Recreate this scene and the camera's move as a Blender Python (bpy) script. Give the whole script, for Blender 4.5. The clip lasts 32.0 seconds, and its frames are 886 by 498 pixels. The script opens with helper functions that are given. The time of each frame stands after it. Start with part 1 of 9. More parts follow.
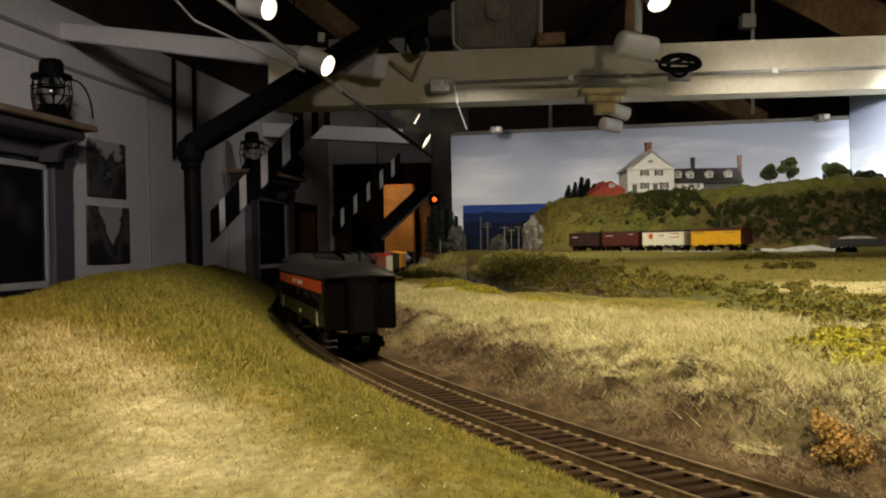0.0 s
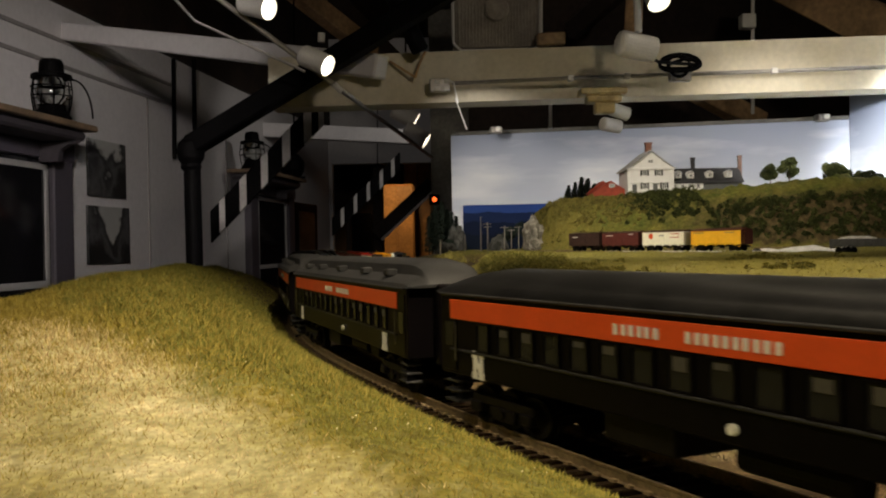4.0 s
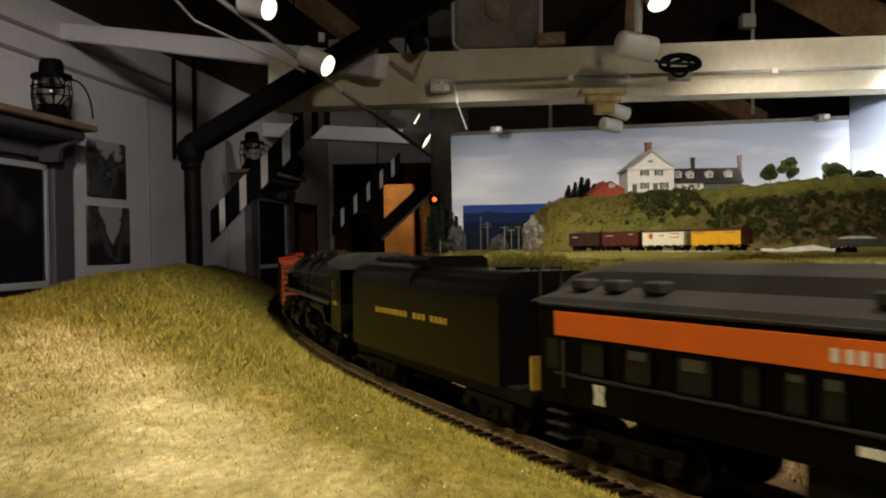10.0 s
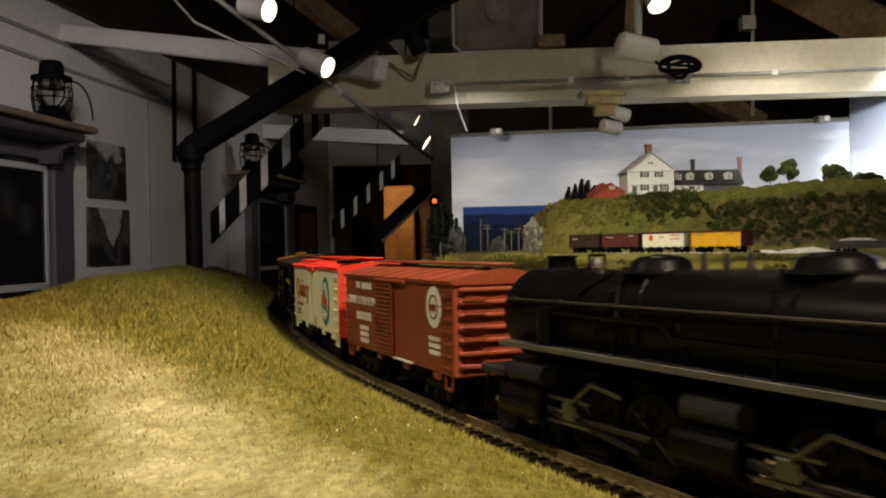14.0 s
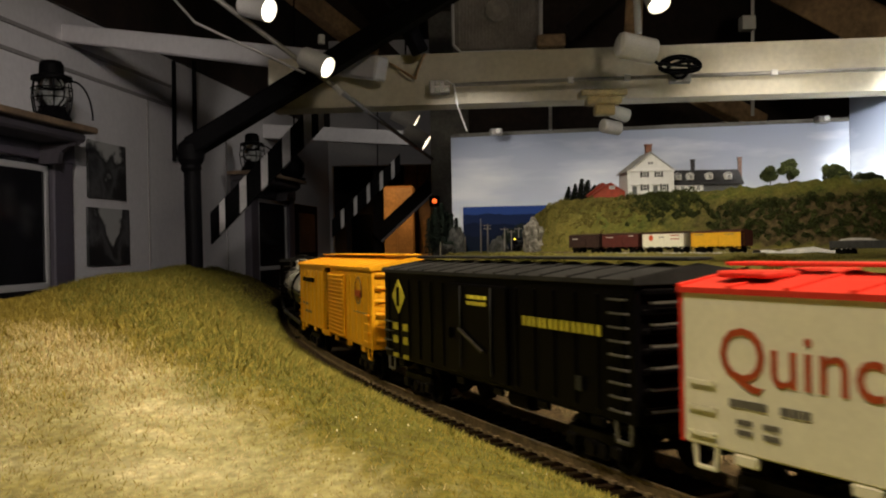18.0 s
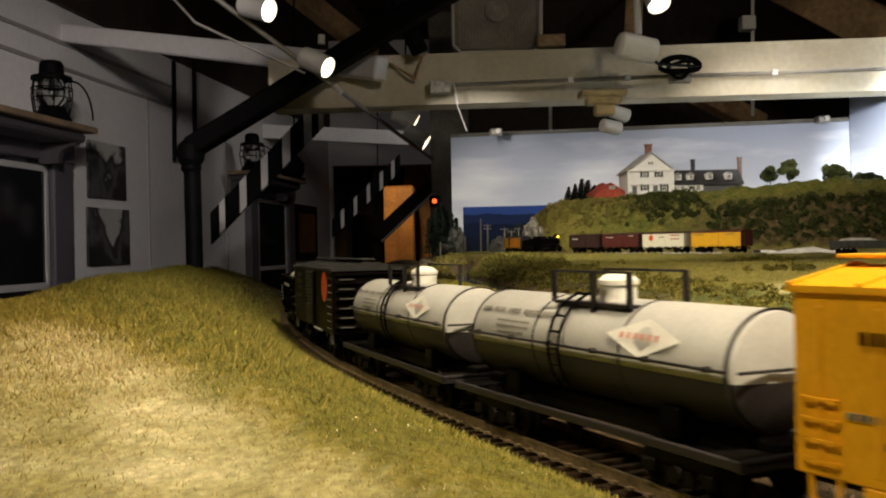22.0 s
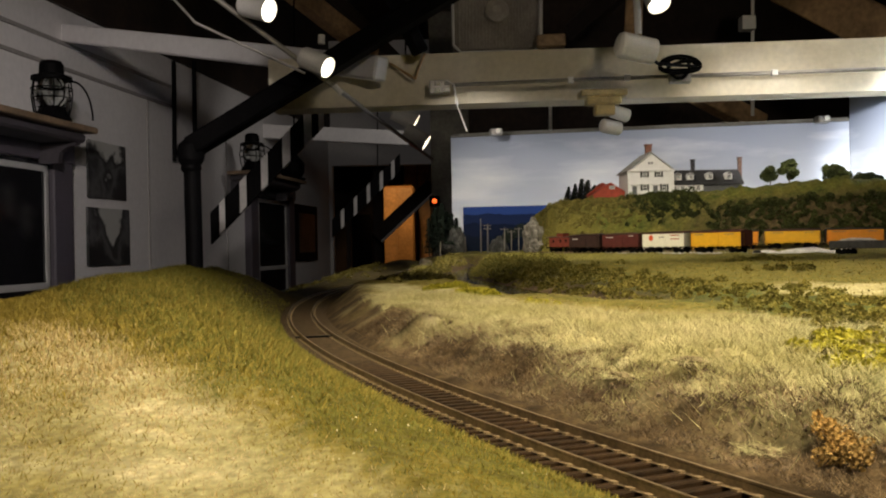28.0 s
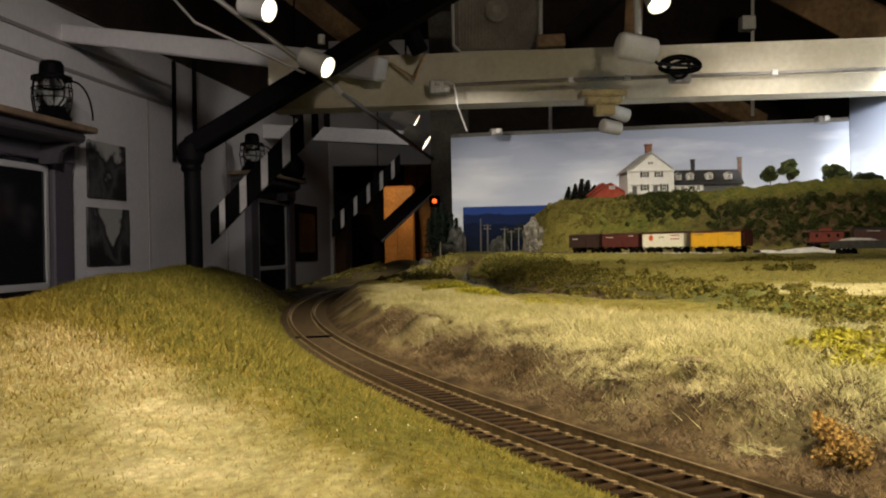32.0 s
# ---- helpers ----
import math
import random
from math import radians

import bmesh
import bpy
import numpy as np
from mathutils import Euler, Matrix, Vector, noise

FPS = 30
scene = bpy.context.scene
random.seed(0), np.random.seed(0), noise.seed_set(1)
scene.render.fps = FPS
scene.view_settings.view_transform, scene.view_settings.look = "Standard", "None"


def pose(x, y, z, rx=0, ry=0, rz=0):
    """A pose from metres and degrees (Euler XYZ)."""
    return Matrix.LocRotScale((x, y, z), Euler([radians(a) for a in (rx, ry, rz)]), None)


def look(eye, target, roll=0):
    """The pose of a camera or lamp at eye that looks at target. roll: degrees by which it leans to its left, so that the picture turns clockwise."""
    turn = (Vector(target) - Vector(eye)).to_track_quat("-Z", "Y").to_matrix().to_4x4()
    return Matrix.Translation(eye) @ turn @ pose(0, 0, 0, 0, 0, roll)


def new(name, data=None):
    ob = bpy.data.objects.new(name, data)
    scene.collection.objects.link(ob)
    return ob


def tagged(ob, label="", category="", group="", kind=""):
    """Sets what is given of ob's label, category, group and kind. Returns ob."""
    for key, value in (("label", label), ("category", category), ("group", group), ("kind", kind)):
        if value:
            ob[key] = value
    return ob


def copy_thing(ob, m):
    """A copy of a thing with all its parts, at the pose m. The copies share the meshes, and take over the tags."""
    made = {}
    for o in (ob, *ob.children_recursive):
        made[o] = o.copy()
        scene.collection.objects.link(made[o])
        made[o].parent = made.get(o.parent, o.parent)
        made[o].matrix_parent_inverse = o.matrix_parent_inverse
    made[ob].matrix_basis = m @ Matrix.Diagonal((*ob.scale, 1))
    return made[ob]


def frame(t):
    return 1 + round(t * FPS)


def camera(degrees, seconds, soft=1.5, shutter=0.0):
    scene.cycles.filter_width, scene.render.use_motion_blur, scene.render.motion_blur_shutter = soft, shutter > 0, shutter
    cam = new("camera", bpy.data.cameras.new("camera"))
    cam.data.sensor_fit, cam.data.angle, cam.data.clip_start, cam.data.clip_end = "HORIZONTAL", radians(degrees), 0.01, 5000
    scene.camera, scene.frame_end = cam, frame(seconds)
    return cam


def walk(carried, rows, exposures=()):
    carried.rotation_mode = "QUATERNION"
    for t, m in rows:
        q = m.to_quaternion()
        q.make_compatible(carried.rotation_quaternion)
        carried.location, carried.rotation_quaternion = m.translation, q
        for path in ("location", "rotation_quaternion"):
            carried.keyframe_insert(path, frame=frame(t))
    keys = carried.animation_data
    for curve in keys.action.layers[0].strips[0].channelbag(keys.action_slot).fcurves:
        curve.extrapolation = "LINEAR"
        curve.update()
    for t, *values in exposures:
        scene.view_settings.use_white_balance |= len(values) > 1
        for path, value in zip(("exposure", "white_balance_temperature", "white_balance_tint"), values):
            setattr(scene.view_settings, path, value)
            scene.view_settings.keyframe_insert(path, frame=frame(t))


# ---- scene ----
# A model railway on a raised layout in a museum room. Metres, z up; the rail head of the front line is Z0 above the floor.
Z0 = 1.2
EYE = (0.0, 0.0, Z0 + 0.0474)
cam = camera(52.22, 32.0, soft=2.0, shutter=0.5)


def aim(up):
    a = radians(up)
    return look(EYE, (0.0, math.cos(a), EYE[2] + math.sin(a)), -1.07)


walk(cam, [(0, aim(-0.247)), (11.0, aim(-0.247)), (12.9, aim(-0.14)), (32.0, aim(-0.14))], [(0, -0.22), (3, -0.15), (6, 0.0), (16.5, -0.02), (18, -0.2), (20, -0.06), (23, -0.03), (25, -0.2), (27, -0.1), (29, -0.03), (32, -0.08)])

# ---- world and lights ----
world = bpy.data.worlds.new("room_dim")
scene.world = world
world.use_nodes = True
world.node_tree.nodes["Background"].inputs[0].default_value = (0.75, 0.8, 1.0, 1)
world.node_tree.nodes["Background"].inputs[1].default_value = 0.004


def spot(name, at, to, power, size=60, blend=0.5, radius=0.03, colour=(1.0, 0.8, 0.56)):
    d = bpy.data.lights.new(name, "SPOT")
    d.energy, d.color, d.spot_size, d.spot_blend, d.shadow_soft_size = power, colour, radians(size), blend, radius
    ob = new(name, d)
    ob.matrix_world = look(at, to)
    return ob


WARM = (1.0, 0.83, 0.57)
SOFT = (1.0, 0.88, 0.68)
PALE_LIGHT = (1.0, 0.93, 0.85)
spot("ceiling_spot", (-0.80, 0.55, Z0 + 1.05), (-0.03, 0.20, Z0), 7, 40, 0.9, 0.03, WARM)
spot("ceiling_spot", (-0.45, -0.30, Z0 + 0.95), (0.15, 0.27, Z0), 30, 40, 0.9, 0.03, WARM)
spot("ceiling_spot", (0.22, 1.20, Z0 + 0.95), (0.42, 0.74, Z0), 62, 60, 0.9, 0.03, WARM)
spot("ceiling_spot", (0.28, -0.25, Z0 + 0.95), (0.20, 0.34, Z0), 100, 46, 0.9, 0.03, WARM)
spot("ceiling_spot", (-0.12, 1.50, Z0 + 0.75), (0.40, 1.90, Z0 + 0.05), 42, 90, 0.9, 0.03, SOFT)
spot("ceiling_spot", (0.32, 0.95, Z0 + 1.25), (0.55, 2.20, Z0 + 0.13), 30, 34, 0.9, 0.03, SOFT)
spot("ceiling_spot", (-0.10, 2.25, Z0 + 0.48), (0.30, 3.42, Z0 + 0.08), 30, 50, 0.8, 0.03, PALE_LIGHT)
spot("ceiling_spot", (0.95, 2.10, Z0 + 0.48), (1.05, 3.30, Z0 + 0.13), 25, 62, 0.8, 0.03, PALE_LIGHT)
spot("ceiling_spot", (1.15, 1.95, Z0 + 0.55), (1.55, 2.5, Z0 + 0.34), 300, 60, 0.7, 0.03, (0.96, 0.98, 1.0))
spot("ceiling_spot", (-0.30, 0.45, Z0 + 0.80), (-1.75, 4.0, Z0 + 0.12), 165, 42, 0.9, 0.08, (1.0, 0.90, 0.84))
spot("ceiling_spot", (-0.40, 5.0, Z0 + 1.00), (-0.95, 7.2, Z0 + 0.35), 12, 100, 0.9, 0.08, (1.0, 0.93, 0.86))
spot("ceiling_spot", (1.10, 2.00, Z0 + 1.10), (1.25, 2.80, Z0 + 0.58), 14, 74, 0.9, 0.05, SOFT)
spot("ceiling_spot", (0.55, 0.80, Z0 + 0.95), (0.10, 1.45, Z0 + 0.02), 46, 36, 0.9, 0.03, SOFT)
spot("hall_lamp", (-0.40, 8.90, Z0 + 1.15), (-0.46, 9.9, Z0 + 0.36), 46, 52, 0.9, 0.06, (1.0, 0.6, 0.25))

# added fill light that brightens beams, wall and roof; no known lamp hangs here
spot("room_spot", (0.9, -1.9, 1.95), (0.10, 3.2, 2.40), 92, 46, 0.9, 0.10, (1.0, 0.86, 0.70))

# ---- small tools ----
bpy.context.view_layer.update()
rng = np.random.default_rng(7)


def thing(name, label, category, at=(0, 0, 0), group="", kind=""):
    ob = new(name)
    ob.empty_display_size = 0.02
    ob.location = at
    return tagged(ob, label, category, group, kind)


def part(name, bm, material, parent=None, label=""):
    me = bpy.data.meshes.new(name)
    if isinstance(bm, bmesh.types.BMesh):
        bm.to_mesh(me)
        bm.free()
    else:
        v, f = bm
        me.from_pydata([tuple(p) for p in v], [], [tuple(q) for q in f])
    me.materials.append(material)
    ob = new(name, me)
    if parent is not None:
        ob.parent = parent
    return tagged(ob, label)


def again(ob, m, parent=None):
    """Another piece on the same mesh."""
    o = new(ob.name.split(".")[0], ob.data)
    o.parent = parent if parent is not None else ob.parent
    o.matrix_basis = m
    return o


def smooth(ob, angle=40):
    for p in ob.data.polygons:
        p.use_smooth = True
    ob.data.set_sharp_from_angle(angle=radians(angle))
    return ob


def box(x0, y0, z0, x1, y1, z1, bevel=0.0, bm=None):
    bm = bm or bmesh.new()
    r = bmesh.ops.create_cube(bm, size=1.0)
    m = Matrix.Translation(((x0 + x1) / 2, (y0 + y1) / 2, (z0 + z1) / 2)) @ Matrix.Diagonal((abs(x1 - x0), abs(y1 - y0), abs(z1 - z0), 1))
    bmesh.ops.transform(bm, matrix=m, verts=r["verts"])
    if bevel:
        es = list({e for v in r["verts"] for e in v.link_edges})
        bmesh.ops.bevel(bm, geom=es, offset=bevel, segments=1, affect="EDGES", profile=0.5)
    return bm


def rod(a, b, r, n=10, bm=None, r2=None):
    bm = bm or bmesh.new()
    a, b = Vector(a), Vector(b)
    d = b - a
    m = Matrix.Translation((a + b) / 2) @ d.to_track_quat("Z", "Y").to_matrix().to_4x4()
    bmesh.ops.create_cone(bm, cap_ends=True, segments=n, radius1=r, radius2=r if r2 is None else r2, depth=d.length, matrix=m)
    return bm


def pipe(points, r, n=8, bm=None):
    bm = bm or bmesh.new()
    for a, b in zip(points[:-1], points[1:]):
        rod(a, b, r, n, bm)
    return bm


def lathe(profile, n=20, bm=None, axis="Z", at=(0, 0, 0)):
    """profile: (radius, height) from bottom to top."""
    bm = bm or bmesh.new()
    rings = []
    for r, z in profile:
        ring = []
        for i in range(n):
            a = 2 * math.pi * i / n
            c, s = r * math.cos(a), r * math.sin(a)
            p = {"Z": (c, s, z), "X": (z, c, s), "Y": (c, z, s)}[axis]
            ring.append(bm.verts.new(Vector(p) + Vector(at)))
        rings.append(ring)
    for lo, hi in zip(rings[:-1], rings[1:]):
        for i in range(n):
            bm.faces.new((lo[i], lo[(i + 1) % n], hi[(i + 1) % n], hi[i]))
    bm.faces.new(rings[0][::-1])
    bm.faces.new(rings[-1])
    bmesh.ops.recalc_face_normals(bm, faces=bm.faces)
    return bm


def sweep(profile, x0, x1, bm=None, closed=True):
    """A profile in y and z drawn out along x."""
    bm = bm or bmesh.new()
    a = [bm.verts.new((x0, y, z)) for y, z in profile]
    b = [bm.verts.new((x1, y, z)) for y, z in profile]
    n = len(profile)
    for i in range(n if closed else n - 1):
        bm.faces.new((a[i], a[(i + 1) % n], b[(i + 1) % n], b[i]))
    if closed:
        bm.faces.new(a[::-1])
        bm.faces.new(b)
    bmesh.ops.recalc_face_normals(bm, faces=bm.faces)
    return bm


def prism(outline, z0, z1, bm=None, m=None):
    """An outline in x and y drawn up from z0 to z1."""
    bm = bm or bmesh.new()
    a = [bm.verts.new((x, y, z0)) for x, y in outline]
    b = [bm.verts.new((x, y, z1)) for x, y in outline]
    n = len(outline)
    fs = [bm.faces.new((a[i], a[(i + 1) % n], b[(i + 1) % n], b[i])) for i in range(n)]
    fs += [bm.faces.new(a[::-1]), bm.faces.new(b)]
    bmesh.ops.recalc_face_normals(bm, faces=fs)
    if m is not None:
        bmesh.ops.transform(bm, matrix=m, verts=a + b)
    return bm


# ---- materials ----
def mat(name, colour, rough=0.7, metal=0.0, vary=0.12, scale=60.0, bump=0.0, fine=None, second=None, spec=0.5, island=0.0, dist=0.001):
    """Colour with two scales of variation, and relief. second: a colour that comes through in patches."""
    m = bpy.data.materials.new(name)
    m.use_nodes = True
    t = m.node_tree
    n, l = t.nodes, t.links
    b = n["Principled BSDF"]
    b.inputs["Roughness"].default_value = rough
    b.inputs["Metallic"].default_value = metal
    b.inputs["Specular IOR Level"].default_value = spec
    co = n.new("ShaderNodeTexCoord")
    big, small = n.new("ShaderNodeTexNoise"), n.new("ShaderNodeTexNoise")
    for tex, sc in ((big, scale), (small, fine or scale * 7)):
        tex.inputs["Scale"].default_value = sc
        tex.inputs["Detail"].default_value = 4
        l.new(co.outputs["Object"], tex.inputs["Vector"])
    ramp = n.new("ShaderNodeValToRGB")
    e = ramp.color_ramp.elements
    e[0].position, e[1].position = 0.38, 0.62
    c = Vector(colour)
    c2 = Vector(second) if second else c * (1 - vary * 1.6)
    e[0].color, e[1].color = (*c2, 1), (*c, 1)
    l.new(big.outputs["Fac"], ramp.inputs["Fac"])
    mul = n.new("ShaderNodeMix")
    mul.data_type, mul.blend_type = "RGBA", "MULTIPLY"
    mul.inputs["Factor"].default_value = 1.0
    g = n.new("ShaderNodeMapRange")
    g.inputs["From Min"].default_value, g.inputs["From Max"].default_value = 0.3, 0.7
    g.inputs["To Min"].default_value, g.inputs["To Max"].default_value = 1 - vary, 1 + vary
    l.new(small.outputs["Fac"], g.inputs["Value"])
    l.new(ramp.outputs["Color"], mul.inputs["A"])
    l.new(g.outputs["Result"], mul.inputs["B"])
    out = mul.outputs["Result"]
    if island:
        src = n.new("ShaderNodeNewGeometry").outputs["Random Per Island"] if island > 0 else n.new("ShaderNodeObjectInfo").outputs["Random"]
        r2 = n.new("ShaderNodeMapRange")
        r2.inputs["To Min"].default_value, r2.inputs["To Max"].default_value = 1 - abs(island), 1 + abs(island)
        l.new(src, r2.inputs["Value"])
        m2 = n.new("ShaderNodeMix")
        m2.data_type, m2.blend_type = "RGBA", "MULTIPLY"
        m2.inputs["Factor"].default_value = 1.0
        l.new(out, m2.inputs["A"])
        l.new(r2.outputs["Result"], m2.inputs["B"])
        out = m2.outputs["Result"]
    l.new(out, b.inputs["Base Color"])
    if bump:
        bp = n.new("ShaderNodeBump")
        bp.inputs["Strength"].default_value, bp.inputs["Distance"].default_value = bump, dist
        l.new(small.outputs["Fac"], bp.inputs["Height"])
        l.new(bp.outputs["Normal"], b.inputs["Normal"])
    return m


def glow(name, colour, strength):
    m = bpy.data.materials.new(name)
    m.use_nodes = True
    b = m.node_tree.nodes["Principled BSDF"]
    b.inputs["Base Color"].default_value = (*colour, 1)
    b.inputs["Emission Color"].default_value = (*colour, 1)
    b.inputs["Emission Strength"].default_value = strength
    return m


def clear(name, tint=(0.9, 0.95, 0.95), rough=0.03):
    m = bpy.data.materials.new(name)
    m.use_nodes = True
    b = m.node_tree.nodes["Principled BSDF"]
    b.inputs["Base Color"].default_value = (*tint, 1)
    b.inputs["Roughness"].default_value = rough
    b.inputs["Transmission Weight"].default_value = 1.0
    return m


WHITE_WALL = mat("white_wall_paint", (0.68, 0.66, 0.66), 0.7, 0, 0.05, 1.2, 0.15, 40, spec=0.3)
GREY_TRIM = mat("grey_trim_paint", (0.085, 0.075, 0.09), 0.5, 0, 0.08, 3, 0.1, 60)
CREAM_BEAM = mat("cream_beam_paint", (0.66, 0.6, 0.46), 0.6, 0, 0.07, 4, 0.3, 60, second=(0.55, 0.48, 0.33))
DARK_ROOF = mat("dark_roof_boards", (0.032, 0.018, 0.011), 0.8, 0, 0.3, 4, 0.3)
RAFTER = mat("raw_rafter_wood", (0.50, 0.32, 0.16), 0.7, 0, 0.25, 6, 0.3)
BLACK_IRON = mat("black_painted_iron", (0.0030, 0.0027, 0.0030), 0.6, 0.0, 0.3, 20, 0.1, spec=0.06)
BLACK_GLASS = mat("dark_night_glass", (0.01, 0.01, 0.012), 0.12, 0, 0.1, 3)
OAK = mat("varnished_shelf_wood", (0.24, 0.165, 0.10), 0.55, 0, 0.2, 9, 0.1)
WARM_WOOD = mat("varnished_warm_boards", (0.5, 0.27, 0.1), 0.45, 0, 0.2, 5, 0.1, island=0.2)
FLOOR_WOOD = mat("floor_boards", (0.2, 0.12, 0.07), 0.5, 0, 0.2, 4, 0.1)
FASCIA = mat("layout_fascia_paint", (0.04, 0.05, 0.04), 0.6, 0, 0.1, 5)
STRIPE_WHITE = mat("gate_white_paint", (0.62, 0.6, 0.58), 0.6, 0, 0.1, 9)
LAMP_WHITE = mat("white_enamel", (0.72, 0.70, 0.66), 0.35, 0, 0.05, 20)
BULB = glow("lit_bulb", (1.0, 0.9, 0.72), 6.0)
RED_LAMP = glow("red_signal_glow", (1.0, 0.13, 0.02), 2.2)
RAIL = mat("weathered_rail_steel", (0.25, 0.185, 0.105), 0.42, 0.4, 0.3, 120)
# pale tan that paints in the glint of the tie plates
TIE_PLATE = mat("worn_tie_plate", (0.36, 0.27, 0.15), 0.5, 0.2, 0.3, 200)
TIE = mat("brown_plastic_tie", (0.034, 0.019, 0.008), 0.7, 0, 0.3, 300, 0.3, island=-0.35, spec=0.15)
BALLAST = mat("fine_brown_ballast", (0.090, 0.062, 0.032), 0.9, 0, 0.45, 300, 0.8, 1400, second=(0.045, 0.030, 0.015), spec=0.2)


# ---- the line of the front track ----
CX, CY, RC = 1.6237, 0.9492, 1.7519
A0, A1 = radians(190.1), radians(215.2)
AF = radians(178.0)
ARC, ARC_FAR = (A1 - A0) * RC, (AF - A0) * RC


def rail_z(s):
    """The line drops a little beyond the far bend."""
    u = min(1.0, max(0.0, (-s - 0.35) / 0.6))
    return -0.008 * u * u * (3 - 2 * u)


def rail_at(s):
    """Place, heading and outward normal at s metres along the line, which is straight beyond both ends of its curve."""
    a = AF if s < ARC_FAR else A1 if s > ARC else A0 + s / RC
    over = s - ARC_FAR if s < ARC_FAR else s - ARC if s > ARC else 0.0
    t, n = (-math.sin(a), math.cos(a)), (math.cos(a), math.sin(a))
    return (CX + RC * n[0] + t[0] * over, CY + RC * n[1] + t[1] * over), t, n


def beside(x, y):
    """Signed distance from the line, positive on the outside of the curve, and the place along it."""
    a = np.arctan2(y - CY, x - CX) % (2 * np.pi)
    q, s = np.hypot(x - CX, y - CY) - RC, (a - A0) * RC
    for a_end, lo in ((AF, True), (A1, False)):
        n = np.array((np.cos(a_end), np.sin(a_end)))
        t = np.array((-np.sin(a_end), np.cos(a_end)))
        px, py = x - CX - RC * n[0], y - CY - RC * n[1]
        along = px * t[0] + py * t[1]
        off = px * n[0] + py * n[1]
        use = (along < 0) & (off < 1.0) if lo else (along > 0) & (off < 1.0)
        q = np.where(use, off, q)
        s = np.where(use, ARC_FAR + along if lo else ARC + along, s)
    return q, s


# ---- the line of the back track, round the end of the hill ----
BACK = [(1.6, 3.107), (0.55, 3.107), (0.36, 3.027), (0.24, 2.853), (0.195, 2.64), (0.205, 2.453), (0.249, 2.293), (0.316, 2.187), (0.476, 2.08), (0.676, 2.0), (0.94, 1.92), (1.6, 1.733), (2.1, 1.587)]
ZB = 0.030


def smooth_line(points, step=0.01):
    """A rounded line through the points, sampled at even steps."""
    p = np.array(points, float)
    p = np.vstack([2 * p[0] - p[1], p, 2 * p[-1] - p[-2]])
    out = []
    for i in range(1, len(p) - 2):
        for u in np.linspace(0, 1, 30, endpoint=False):
            a, b, c, d = p[i - 1:i + 3]
            out.append(0.5 * (2 * b + (c - a) * u + (2 * a - 5 * b + 4 * c - d) * u * u + (3 * b - a - 3 * c + d) * u ** 3))
    out = np.array(out + [p[-2]])
    s = np.r_[0, np.cumsum(np.hypot(*np.diff(out, axis=0).T))]
    at = np.arange(0, s[-1], step)
    return np.c_[np.interp(at, s, out[:, 0]), np.interp(at, s, out[:, 1])]


BLINE = smooth_line(BACK)
SIDING = smooth_line([(0.24, 2.187), (0.298, 2.067), (0.55, 1.627), (0.66, 1.447), (0.9, 1.067), (1.3, 0.467)])


def line_dist(x, y, line):
    d = np.full(x.shape, 9.0)
    for p in line[::2]:
        d = np.minimum(d, np.hypot(x - p[0], y - p[1]))
    return d


def step01(v, a, b):
    u = np.clip((v - a) / (b - a), 0, 1)
    return u * u * (3 - 2 * u)


def waves(x, y, f, seed):
    """Smooth random relief, about -1 to 1."""
    r = np.random.default_rng(seed)
    z = np.zeros(x.shape)
    for k in range(9):
        a, ph, g = r.uniform(0, 6.28), r.uniform(0, 6.28), f * r.uniform(0.6, 1.7)
        z += np.sin((x * np.cos(a) + y * np.sin(a)) * g * 6.28 + ph)
    return z / 4.0


STREAM = [(0.30, 0.50), (0.20, 0.56), (0.14, 0.625), (0.098, 0.71), (0.072, 0.88), (0.042, 1.10), (0.022, 1.32), (0.030, 1.55), (0.062, 1.85), (0.10, 2.15)]
SLINE = smooth_line(STREAM, 0.02)


# washed-out hollows in the bank
HOLLOWS = [(0.0600, 0.274, 0.0062), (0.0715, 0.274, 0.0058), (0.0728, 0.214, 0.0040), (0.0530, 0.290, 0.0050), (0.035, 0.385, 0.0060), (0.012, 0.442, 0.006), (-0.012, 0.498, 0.006)]


def hill_top(x):
    return np.interp(x, [0.2, 0.266, 0.326, 0.5, 0.777, 0.957, 1.178, 2.0], [0.11, 0.142, 0.157, 0.160, 0.180, 0.193, 0.174, 0.16])


def hill_foot(x):
    return np.interp(x, [0.19, 0.249, 0.316, 0.476, 0.676, 0.94, 1.6], [2.40, 2.293, 2.187, 2.08, 2.0, 1.92, 1.733])


def siding_z(y):
    return np.interp(y, [0.47, 1.40, 1.627, 2.13], [0.012, 0.022, 0.0265, 0.0285])


